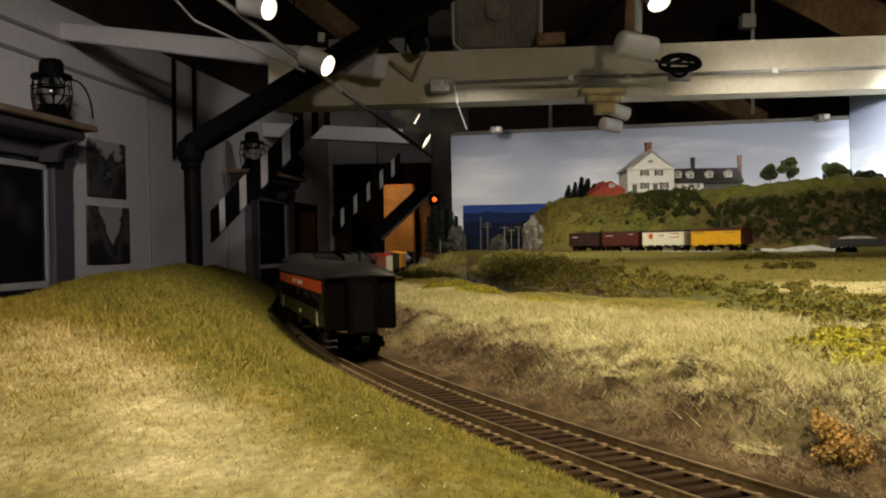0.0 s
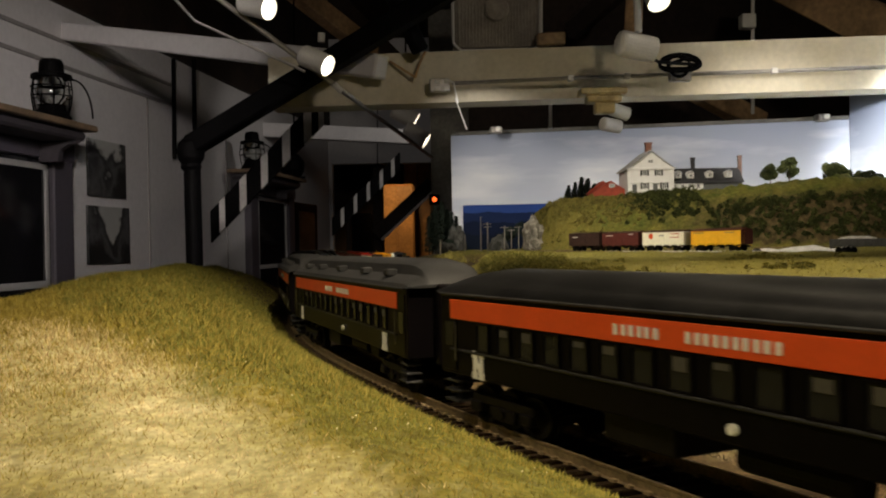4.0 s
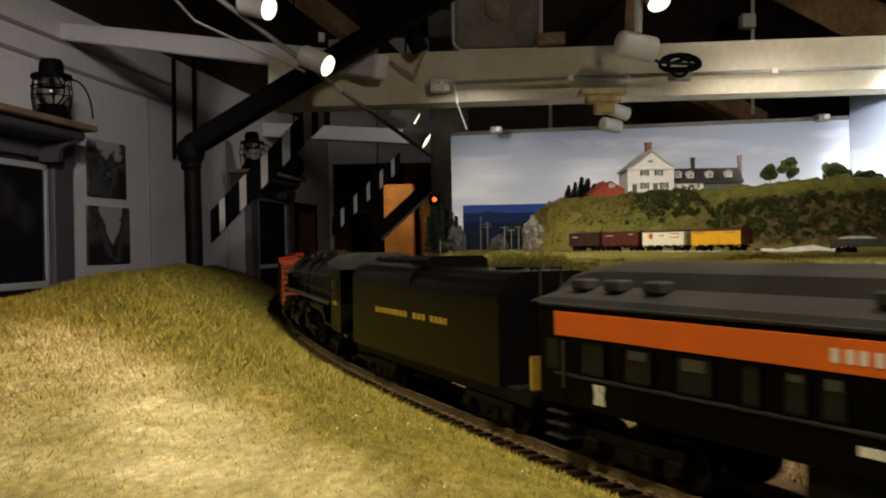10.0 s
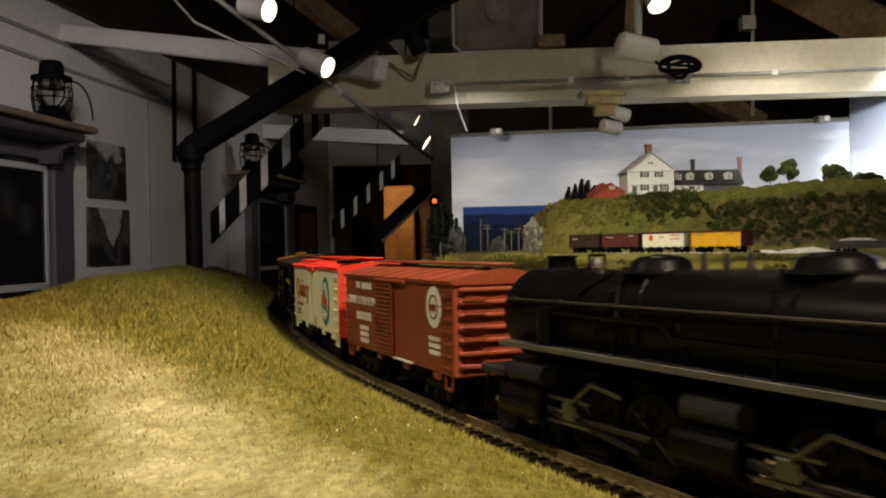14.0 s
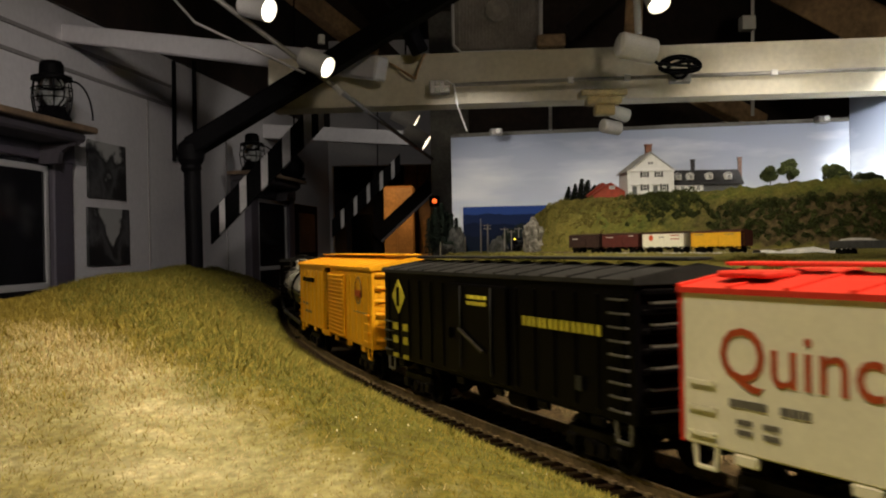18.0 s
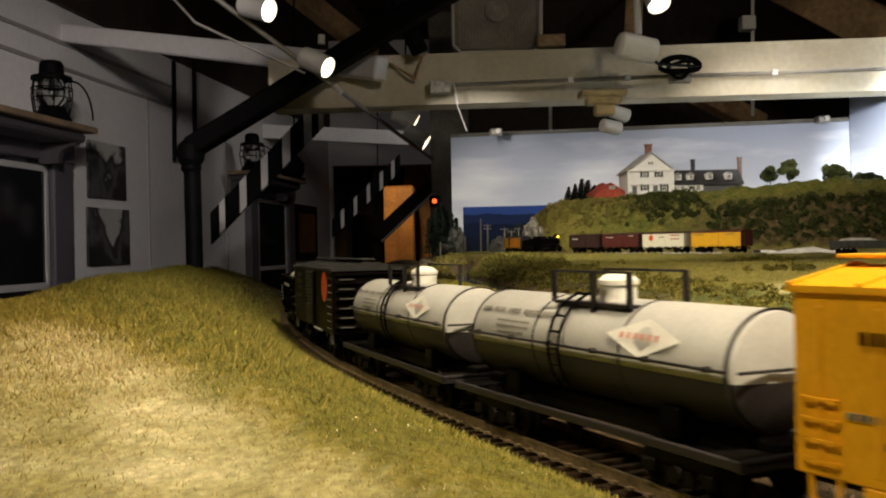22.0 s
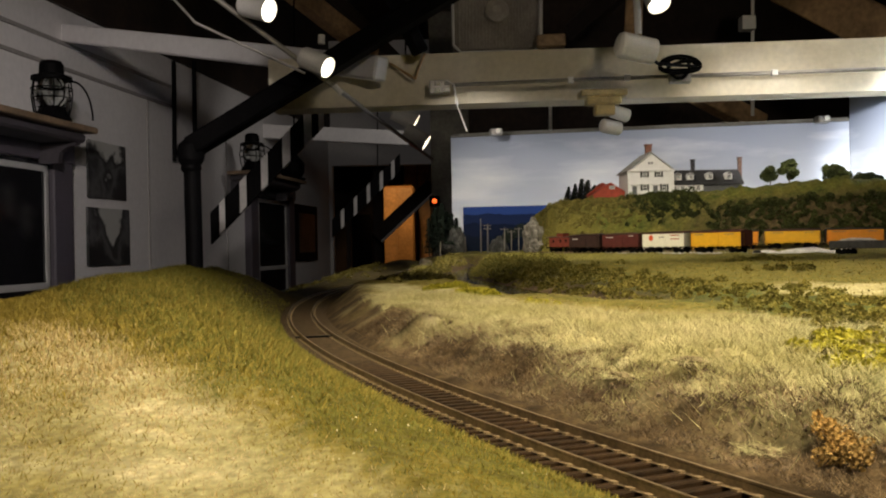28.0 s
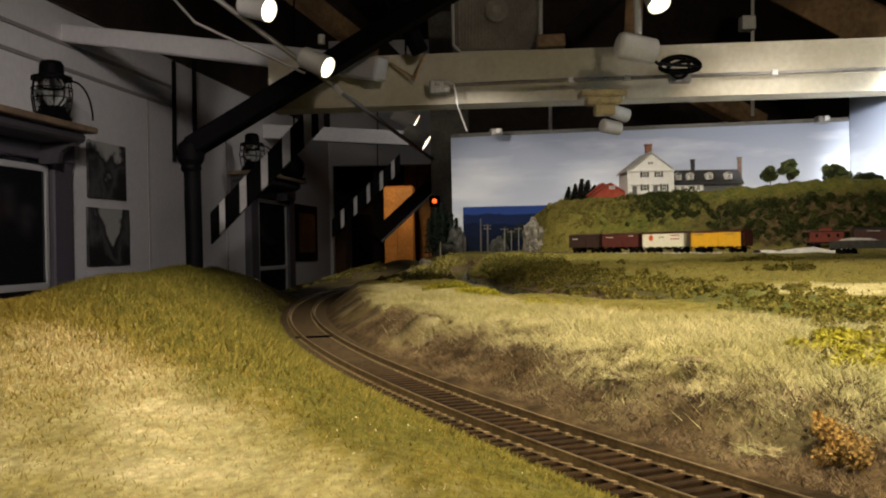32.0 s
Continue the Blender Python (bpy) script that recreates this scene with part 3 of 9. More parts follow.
def slab(a, b, z0, z1, thick):
    """An upright panel from a to b, thick behind it."""
    a, b = Vector(a), Vector(b)
    d = (b - a).normalized()
    nrm = Vector((-d.y, d.x)) * thick
    return prism([a, b, b + nrm, a + nrm], z0, z1)


structure("backdrop", slab((0.038, 3.467), (1.446, 3.20), Z0 - 0.05, Z0 + 0.473, 0.02), SKY, "painted cloudy sky backdrop behind the layout")
structure("backdrop_side", slab((1.443, 3.19), (1.62, 1.7), Z0 - 0.05, Z0 + 0.60, 0.02), SKY, "pale painted sky panel at the layout's end")

# beams
def beam(name, a, b, wide, high, material, label, roll=0.0):
    a, b = Vector(a), Vector(b)
    d = b - a
    bm = box(-wide / 2, -high / 2, 0, wide / 2, high / 2, d.length, 0.006)
    q = d.to_track_quat("Z", "Y" if abs(d.normalized().z) < 0.95 else "X")
    bmesh.ops.transform(bm, matrix=Matrix.Translation(a) @ q.to_matrix().to_4x4() @ Matrix.Rotation(roll, 4, "Z"), verts=bm.verts)
    return tagged(part(name, bm, material), label, "beam", kind="structure")


structure("cross_beam", slab((-0.56, 2.956), (2.8, 2.68), Z0 + 0.506, Z0 + 0.670, 0.12), CREAM_BEAM, "cream painted timber tie beam across the room", "beam")


# ---- posts, beams and roof timbers ----
beam("wall_tie_beam", (-1.6405, 3.95, 2.2113), (-0.1785, 2.80, 1.8021), 0.06, 0.075, WHITE_WALL, "white painted tie beam from the long wall", 0)
beam("far_tie_beam", (-1.402, 6.600, 2.119), (-0.206, 6.300, 2.004), 0.10, 0.10, WHITE_WALL, "white painted tie beam further down the room", 0)
beam("iron_brace", (-0.774, 2.800, 1.568), (0.139, 2.620, 2.050), 0.062, 0.062, BLACK_IRON, "thick black diagonal brace under the roof", 0)
beam("roof_hanger", (-0.147, 2.750, 2.035), (-0.057, 2.800, 1.847), 0.045, 0.045, BLACK_IRON, "black iron hanger under the roof", 0)
post = thing("iron_post", "round black iron column with a knuckle at its top", "post", kind="structure")
part("shaft", rod((-0.762, 2.800, 1.545)[:2] + (0.0,), (-0.772, 2.800, 1.502), 0.026, 20), BLACK_IRON, post)
part("knuckle", lathe([(0.027, -0.060), (0.032, -0.050), (0.030, -0.040), (0.040, -0.022), (0.043, 0.0), (0.038, 0.024), (0.024, 0.038), (0.006, 0.044)], 28, None, "Z", (-0.775, 2.800, 1.553)), BLACK_IRON, post)
for px_a, px_b in (((-1.455, 4.950, 2.292), (-1.460, 4.950, 1.745)), ((-1.344, 4.950, 2.290), (-1.347, 4.950, 1.814))):
    tagged(part("wall_conduit", rod(px_a, px_b, 0.012, 8), BLACK_IRON), "thin black conduit down the wall", "conduit", kind="structure")
beam("rafter", (1.497, 3.900, 2.357), (1.799, 3.500, 2.006), 0.10, 0.17, RAFTER, "raw timber rafter under the dark roof")
beam("rafter", (1.106, 4.300, 2.025), (1.589, 4.500, 1.823), 0.09, 0.10, RAFTER, "raw timber rafter under the dark roof")
beam("rafter", (-0.790, 4.600, 2.604), (-0.382, 5.200, 2.366), 0.09, 0.10, RAFTER, "raw timber rafter under the dark roof")
beam("rafter", (-0.658, 4.900, 2.689), (-0.262, 5.400, 2.356), 0.06, 0.09, DARK_ROOF, "dark stained roof timber")
beam("rafter", (0.641, 4.400, 2.272), (0.857, 4.100, 2.415), 0.06, 0.09, DARK_ROOF, "dark stained roof timber")
beam("roof_strut", (0.762, 3.500, 2.233), (0.728, 3.400, 2.014), 0.06, 0.06, RAFTER, "short raw timber strut above the beam")
beam("roof_block", (0.389, 3.600, 2.055), (0.501, 3.600, 2.059), 0.05, 0.05, RAFTER, "short raw timber block on the beam")
for a, b in (((0.419, 3.700, 2.261), (0.416, 3.700, 2.107)), ((0.512, 4.200, 1.965), (0.509, 4.200, 1.776)), ((1.355, 3.900, 2.299), (1.346, 3.900, 1.788))):
    tagged(part("hanger_rod", rod(a, b, 0.008, 8), LAMP_WHITE), "thin hanging steel rod", "rod", kind="structure")
tagged(part("hanger_box", box(*[c - 0.03 for c in (1.322, 3.880, 2.180)], *[c + 0.03 for c in (1.322, 3.880, 2.180)], 0.004), LAMP_WHITE), "small grey box on a hanging rod", "junction box")

# the box fan in the roof
fan = thing("ceiling_fan", "dusty grey box fan with a wire grille", "fan")
fx0, fx1, fz0, fz1, fy = 0.058, 0.419, 2.041, 2.346, 3.7
FAN_GREY = mat("dusty_fan_grey", (0.42, 0.37, 0.30), 0.6, 0, 0.15, 12)
part("housing", box(fx0, fy + 0.02, fz0, fx1, fy + 0.12, fz1, 0.02), FAN_GREY, fan)
for i in range(26):
    x = fx0 + 0.012 + (fx1 - fx0 - 0.024) * i / 25
    part("grille_wire", rod((x, fy, fz0 + 0.01), (x, fy, fz1 - 0.01), 0.0022, 6), FAN_GREY, fan)
part("grille_rim", pipe([(fx0, fy, fz1), (fx0, fy, fz0 + 0.03), (fx0 + 0.03, fy, fz0), (fx1 - 0.03, fy, fz0), (fx1, fy, fz0 + 0.03), (fx1, fy, fz1)], 0.006, 8), LAMP_WHITE, fan)
part("hub", lathe([(0.05, 0), (0.045, -0.01), (0.02, -0.018)], 18, None, "Y", ((fx0 + fx1) / 2, fy - 0.002, 2.207)), FAN_GREY, fan)

# ---- the long wall and what hangs on it ----
GREY = GREY_TRIM
for u in (0.969, -0.119 - 0.9, 0.969 + 1.1, 0.969 + 2.3):
    tagged(part("trim", wall_box(u - 0.004, u + 0.004, 0.0, 0.006, 0.0, 2.047), GREY_SEAM := mat("panel_seam", (0.30, 0.28, 0.27), 0.7)), "narrow batten on the board wall", "trim", kind="structure")
for z in (2.047, 2.136 + 0.02):
    tagged(part("trim", wall_box(-7.0, 1.25, 0.0, 0.010, z - 0.008, z + 0.008), GREY_SEAM), "narrow batten on the board wall", "trim", kind="structure")


def wall_door(name, u0, u1, top, label):
    """A dark glazed door in a wide painted frame against the long wall."""
    d = thing(name, label, "door", kind="structure")
    t = 0.15
    part("jamb", wall_box(u1, u1 + t, 0.0, 0.05, 0, top + 0.12, 0.006), GREY, d)
    part("jamb", wall_box(u0 - t, u0, 0.0, 0.05, 0, top + 0.12, 0.006), GREY, d)
    part("head", wall_box(u0 - t, u1 + t, 0.05, 0.06, top, top + 0.16, 0.004), GREY, d)
    part("leaf", wall_box(u0, u1, 0.004, 0.03, 0, top, 0.003), BLACK_GLASS, d, "black glazed door leaf at night")
    for a, b, c, e in ((u1 - 0.045, u1 - 0.02, 0.75, top - 0.02), (u0 + 0.02, u0 + 0.045, 0.75, top - 0.02), (u0 + 0.02, u1 - 0.02, top - 0.045, top - 0.02), (u0 + 0.02, u1 - 0.02, 1.104, 1.104 + 0.028)):
        part("glazing_bar", wall_box(a, b, 0.03, 0.038, c, e, 0.002), LAMP_WHITE_DIM, d, "grey painted glazing bar")
    return d


LAMP_WHITE_DIM = mat("grey_glazing_paint", (0.42, 0.41, 0.40), 0.5, 0, 0.06, 12)
wall_door("door_1", -0.043 - 0.86, 0.005, 1.629, "dark glazed door in a wide grey frame")
wall_door("door_2", 2.539, 3.240, 1.628, "dark glazed door further along the white wall")


# moulding and brackets are darker than the board above them
SHELF_DARK = mat("dark_purple_grey_paint", (0.055, 0.048, 0.055), 0.55, 0, 0.12, 9)


def wall_shelf(u0, u1, z, label):
    s = thing("wall_shelf", label, "shelf")
    part("board", wall_box(u0, u1, 0.05, 0.27, z - 0.012, z + 0.012, 0.004), OAK, s)
    part("moulding", wall_box(u0 + 0.02, u1 - 0.02, 0.06, 0.23, z - 0.05, z - 0.012, 0.01), SHELF_DARK, s)
    for u in (u0 + 0.06, u1 - 0.06):
        bm = prism([(-0.06, 0.0), (0.105, 0.0), (0.10, -0.010), (0.065, -0.015), (0.030, -0.038), (0.020, -0.082), (-0.06, -0.082)], -0.015, 0.015)
        m = WALL_M @ Matrix.Translation((u, 0.115, z - 0.05)) @ Matrix(((0, 0, 1, 0), (1, 0, 0, 0), (0, 1, 0, 0), (0, 0, 0, 1)))
        bmesh.ops.transform(bm, matrix=m, verts=bm.verts)
        bmesh.ops.recalc_face_normals(bm, faces=bm.faces)
        part("bracket", bm, SHELF_DARK, s)
    return s


SH1 = 1.742
wall_shelf(-1.15, -0.035, SH1, "wooden shelf over the dark door")
SH2 = 1.737
wall_shelf(1.95, 2.976, SH2, "wooden shelf over the second door")
SMOKED = clear("smoky_lantern_glass", (0.75, 0.78, 0.74), 0.08)


def lantern(u, off, z, k, label):
    """A railway hand lantern: base, wire cage, globe, cap and bail."""
    c = on_wall(u, off, z)
    ln = thing("railway_lantern", label, "lantern", c)
    part("base", lathe([(0.075 * k, 0), (0.078 * k, 0.01 * k), (0.062 * k, 0.03 * k), (0.05 * k, 0.055 * k), (0.058 * k, 0.06 * k)], 22), BLACK_IRON, ln)
    g = part("globe", lathe([(0.045 * k, 0.06 * k), (0.060 * k, 0.09 * k), (0.064 * k, 0.12 * k), (0.056 * k, 0.155 * k), (0.045 * k, 0.175 * k)], 22), SMOKED, ln, "smoky clear glass globe")
    smooth(g, 60)
    part("cap", lathe([(0.082 * k, 0.172 * k), (0.080 * k, 0.186 * k), (0.050 * k, 0.196 * k), (0.048 * k, 0.235 * k), (0.040 * k, 0.25 * k), (0.015 * k, 0.256 * k)], 22), BLACK_IRON, ln)
    for i in range(6):
        a = 2 * math.pi * i / 6
        part("cage_wire", pipe([((0.056 + w) * k * math.cos(a), (0.062 + w) * k * math.sin(a), h * k) for w, h in ((0.008, 0.0), (0.024, 0.06), (0.030, 0.11), (0.022, 0.17))], 0.0030 * k, 6), BLACK_IRON, ln)
    for h, r in ((0.095, 0.079), (0.135, 0.081)):
        part("cage_ring", pipe([(r * k * math.cos(a), r * k * math.sin(a), h * k) for a in np.linspace(0, 2 * math.pi, 21)], 0.0028 * k, 6), BLACK_IRON, ln)
    part("bail", pipe([(0.085 * k * math.cos(a) + 0.075 * k, 0.02, 0.165 * k * math.sin(a) + 0.004 * k) for a in np.linspace(0, 1.75, 10)], 0.004 * k, 6), BLACK_IRON, ln)
    return ln


lantern(-0.250, 0.20, SH1 + 0.012, 0.92, "old black wire-caged railway lantern on a shelf")
lantern(2.002, 0.20, SH2 + 0.012, 0.92, "dusty black railway lantern on the far shelf")
bell = thing("brass_bell", "small dark round bell on the far shelf", "bell", on_wall(2.858, 0.20, SH2 + 0.012))
part("bell_body", lathe([(0.05, 0.0), (0.06, 0.01), (0.085, 0.06), (0.085, 0.12), (0.05, 0.17), (0.02, 0.19)], 20), BLACK_IRON, bell)
part("bell_stand", box(-0.09, -0.03, 0, 0.09, 0.03, 0.015, 0.003), BLACK_IRON, bell)
bookend = thing("bookend", "tilted white plaque with dark slots on the shelf", "plaque", on_wall(-0.254, 0.14, SH1 + 0.012))
bm = box(-0.11, -0.012, 0, 0.11, 0.012, 0.26, 0.004)
part("board", bm, WHITE_WALL, bookend)
part("foot", box(-0.115, -0.03, 0, 0.115, 0.03, 0.02, 0.004), OAK, bookend)
part("slot", box(-0.07, 0.012, 0.03, -0.02, 0.016, 0.15, 0.002), BLACK_IRON, bookend)
part("slot", box(0.02, 0.012, 0.03, 0.07, 0.016, 0.15, 0.002), BLACK_IRON, bookend)
bookend.matrix_basis = Matrix.Translation(on_wall(-0.76, 0.18, SH1 + 0.012)) @ Matrix.Rotation(math.atan2(WALL_D.y, WALL_D.x), 4, "Z") @ Matrix.Rotation(0.15, 4, "X")


def photo_material(name, seed, tilt):
    """A black and white mountain photograph: a pale sky over dark rugged slopes with light screes."""
    m = bpy.data.materials.new(name)
    m.use_nodes = True
    n, l = m.node_tree.nodes, m.node_tree.links
    b = n["Principled BSDF"]
    b.inputs["Roughness"].default_value = 0.4
    co = n.new("ShaderNodeTexCoord")
    mp = n.new("ShaderNodeMapping")
    mp.inputs["Location"].default_value = (seed * 3.1, seed * 1.7, seed)
    l.new(co.outputs["Object"], mp.inputs["Vector"])
    sep = n.new("ShaderNodeSeparateXYZ")
    l.new(co.outputs["Object"], sep.inputs["Vector"])
    ns = n.new("ShaderNodeTexNoise")
    ns.inputs["Scale"].default_value, ns.inputs["Detail"].default_value = 9.0, 8
    l.new(mp.outputs["Vector"], ns.inputs["Vector"])
    ab = n.new("ShaderNodeMath")
    ab.operation = "ABSOLUTE"
    off = n.new("ShaderNodeMath")
    off.operation = "ADD"
    off.inputs[1].default_value = tilt
    l.new(sep.outputs["X"], off.inputs[0])
    l.new(off.outputs[0], ab.inputs[0])
    k = n.new("ShaderNodeMath")
    k.operation = "MULTIPLY_ADD"
    k.inputs[1].default_value, k.inputs[2].default_value = -1.1, 0.33
    l.new(ab.outputs[0], k.inputs[0])
    a1 = n.new("ShaderNodeMath")
    a1.operation = "MULTIPLY_ADD"
    a1.inputs[1].default_value = 0.9
    l.new(sep.outputs["Z"], a1.inputs[0])
    l.new(k.outputs[0], a1.inputs[2])
    a2 = n.new("ShaderNodeMath")
    a2.operation = "MULTIPLY_ADD"
    a2.inputs[1].default_value = 0.62
    l.new(ns.outputs["Fac"], a2.inputs[0])
    l.new(a1.outputs[0], a2.inputs[2])
    r = n.new("ShaderNodeValToRGB")
    e = r.color_ramp.elements
    e[0].position, e[0].color = 0.60, (0.012, 0.012, 0.012, 1)
    e[1].position, e[1].color = 0.66, (0.42, 0.42, 0.40, 1)
    e.new(0.50).color = (0.10, 0.10, 0.10, 1)
    e.new(0.42).color = (0.02, 0.02, 0.02, 1)
    l.new(a2.outputs[0], r.inputs["Fac"])
    l.new(r.outputs["Color"], b.inputs["Base Color"])
    return m


def photo(u0, u1, z0, z1, seed, tilt, label):
    m = WALL_M @ Matrix.Translation(((u0 + u1) / 2, 0.012, (z0 + z1) / 2))
    ph = part("photograph", box(-(u1 - u0) / 2, -0.006, -(z1 - z0) / 2, (u1 - u0) / 2, 0.006, (z1 - z0) / 2, 0.002), photo_material("mountain_photograph", seed, tilt))
    ph.matrix_basis = m
    return tagged(ph, label, "photograph")


photo(0.340, 0.694, 1.501, 1.763, 1.0, 0.02, "black and white mountain gorge photograph on the wall")
photo(0.328, 0.721, 1.190, 1.457, 2.3, -0.02, "black and white mountain valley photograph on the wall")
photo(0.394, 0.712, 1.139 - 0.3, 1.139, 4.0, 0.0, "faded photograph low on the wall behind the mound")
fr = thing("picture_frame", "dark framed picture beside the second door", "picture")
part("frame", wall_box(3.491, 4.137, 0.0, 0.025, 1.152, 1.614, 0.006), BLACK_IRON, fr)
part("picture", wall_box(3.491 + 0.09, 4.137 - 0.09, 0.025, 0.028, 1.152 + 0.07, 1.614 - 0.07), mat("dim_brown_picture", (0.07, 0.05, 0.035), 0.4, 0, 0.4, 9), fr)

# ---- crossing gates hung from the ceiling ----
def uneven_gate(a, b, wide, marks, label):
    """A striped crossing gate arm from a to b; marks part the black boards from the narrower white ones."""
    g = thing("crossing_gate", label, "crossing gate")
    a, b = Vector(a), Vector(b)
    up = Vector((0, 0, 1)) * wide
    for i, (s0, s1) in enumerate(zip(marks[:-1], marks[1:])):
        p, q = a.lerp(b, s0), a.lerp(b, s1)
        d = Vector((0, 0.016, 0))
        bm = bmesh.new()
        v = [bm.verts.new(c + o) for o in (-d, d) for c in (p - up / 2, q - up / 2, q + up / 2, p + up / 2)]
        for f in ((0, 1, 2, 3), (7, 6, 5, 4), (0, 4, 5, 1), (1, 5, 6, 2), (2, 6, 7, 3), (3, 7, 4, 0)):
            bm.faces.new([v[j] for j in f])
        bmesh.ops.recalc_face_normals(bm, faces=bm.faces)
        part("stripe", bm, STRIPE_WHITE if i % 2 else BLACK_IRON, g, "white painted stripe" if i % 2 else "black painted stripe")
    return g


uneven_gate((-1.100, 4.300, 1.354), (-0.557, 4.300, 1.906), 0.150, (0, 0.08, 0.13, 0.26, 0.32, 0.45, 0.51, 0.64, 0.71, 0.83, 0.90, 0.96, 1.0), "black and white striped crossing gate arm")
uneven_gate((-0.781, 6.400, 1.390), (-0.292, 6.400, 1.849), 0.125, (0, 0.13, 0.18, 0.32, 0.37, 0.51, 0.56, 0.70, 0.75, 0.87, 0.92, 1.0), "smaller striped crossing gate arm further back")
for a, b in (((-0.698, 4.300, 1.830), (-0.684, 4.300, 2.595)), ((-0.455, 6.400, 1.704), (-0.435, 6.400, 2.763))):
    tagged(part("gate_hanger", rod(a, b, 0.004, 6), BLACK_IRON), "thin wire that holds a crossing gate", "wire")

# ---- the far end: an opening to a warm lit room ----
FY = 8.5
structure("wall_north", box(-1.10, FY, 0, -1.027, FY + 0.12, 3.2), WHITE_WALL, "white end wall beside the opening")
structure("wall_header", box(-1.027, FY, 2.028, 0.046, FY + 0.12, 3.2), WHITE_WALL, "white wall above the opening")
structure("wall_pier", box(-0.060, 5.2, 0, 0.061 + 0.10, 5.32, 2.6), GREY_WOOD := mat("weathered_grey_boards", (0.16, 0.15, 0.13), 0.8, 0, 0.2, 9, 0.2), "grey weathered pier beside the backdrop")
structure("wall_screen", box(0.061 + 0.10, 5.22, 0, 3.2, 5.34, 3.2), DARK_ROOF, "dark partition behind the backdrop")
case = thing("wood_cabinet", "tall varnished cabinet under a warm lamp", "cabinet")
cxa, cxb = -0.668, -0.309
part("body", box(cxa, 9.9, 0.0, cxb, 10.3, 1.926, 0.02), WARM_WOOD, case)
part("door", box(cxa + 0.015, 9.885, 0.1, (cxa + cxb) / 2 - 0.005, 9.9, 1.926 - 0.02, 0.004), WARM_WOOD, case)
part("door", box((cxa + cxb) / 2 + 0.005, 9.885, 0.1, cxb - 0.015, 9.9, 1.926 - 0.02, 0.004), WARM_WOOD, case)
for i in range(7):
    x = -0.454 + i * 0.16
    tagged(part("wall_board", box(x + 0.004, 10.8, 0, x + 0.156, 10.83, 2.6, 0.004), WARM_WOOD), "varnished vertical wall board", "wall board", kind="structure")
structure("room_back", box(-1.6, 10.9, 0, 1.4, 11.0, 3.2), DARK_ROOF, "brown wooden wall of the room beyond")
post2 = thing("timber_post", "dark timber post with a slanting brace", "post", kind="structure")
part("shaft", box(-0.631, 8.2, 0, -0.534, 8.3, 1.961, 0.008), DARK_ROOF, post2)
beam("timber_brace", (-0.600, 8.100, 1.345), (-0.085, 8.100, 1.806), 0.06, 0.12, DARK_ROOF, "dark timber brace in the opening")
# white strip in place of the light along the brace's edge
beam("brace_edge", (-0.545, 8.020, 1.302), (-0.040, 8.020, 1.757), 0.02, 0.022, LAMP_WHITE, "pale lit edge strip of the brace")
beam("timber_post", (-0.865, 8.300, 1.041), (-0.860, 8.300, 1.586), 0.04, 0.06, DARK_ROOF, "thin dark timber upright")
# solid slab whose black colour stands in for the doorway's dark
tagged(part("dark_door", box(-0.967, 9.6, 0, -0.751, 9.65, 1.606, 0.005), BLACK_IRON), "dark open doorway of the far room", "door", kind="structure")
sig = thing("signal_lamp", "small lit red lamp on the far pier", "lamp", (-0.043, 5.170, 1.510))
part("case", box(-0.03, 0.0, -0.03, 0.03, 0.03, 0.03, 0.004), BLACK_IRON, sig)
part("lens", lathe([(0.014, 0.0), (0.012, -0.008), (0.004, -0.012)], 16, None, "Y"), RED_LAMP, sig, "glowing red lens")

# ---- lamps and wiring ----
def spotlight(at, to, size, label, lit=True):
    """A cylinder spot head: can, rim and bulb, on a short stem."""
    s = thing("spotlight", label, "spotlight", group="track spotlights")
    r = size * 0.37
    part("can", lathe([(r * 0.55, -size * 0.62), (r * 0.9, -size * 0.58), (r, -size * 0.5), (r, size * 0.5), (r * 0.94, size * 0.5), (r * 0.90, size * 0.2), (0.004, size * 0.18)], 24), LAMP_WHITE, s)
    part("bulb", lathe([(r * 0.86, size * 0.22), (r * 0.86, size * 0.36), (r * 0.6, size * 0.42), (0.004, size * 0.44)], 20), BULB if lit else LAMP_WHITE, s, "lit reflector bulb" if lit else "white bulb")
    part("yoke", rod((0, 0, 0), (0, r * 0.2, 0), 0.006, 8), LAMP_WHITE, s)
    s.matrix_basis = Matrix.Translation(at) @ (Vector(to) - Vector(at)).to_track_quat("Z", "Y").to_matrix().to_4x4()
    return s


spotlight((-0.481, 2.400, 1.891), (0.157, 2.060, 1.653), 0.085, "white track spotlight, lit, above the layout")
spotlight((-0.340, 2.500, 1.763), (0.169, 2.270, 1.493), 0.082, "white track spotlight, lit, above the layout")
spotlight((-0.193, 5.000, 1.967), (0.371, 5.000, 1.669), 0.130, "white track spotlight further along the rail")
tagged(part("hanger_rod", rod((-0.193, 5.000, 1.967), (-0.171, 5.000, 3.115), 0.006, 8), BLACK_IRON), "thin black rod that holds a spotlight", "rod", kind="structure")
spotlight((-0.127, 4.800, 1.832), (0.350, 4.750, 1.529), 0.120, "white track spotlight further along the rail")
spotlight((0.537, 2.450, 1.775), (0.706, 2.500, 1.748), 0.095, "white spot can clamped to the beam", False)
spotlight((0.573, 2.400, 1.907), (0.607, 2.300, 1.749), 0.085, "white spotlight, lit, above the beam")
spotlight((0.545, 2.750, 1.643), (0.665, 2.800, 1.611), 0.056, "small white spot can under the beam", False)
spotlight((0.513, 2.720, 1.598), (0.642, 2.780, 1.581), 0.056, "small white spot can under the beam", False)
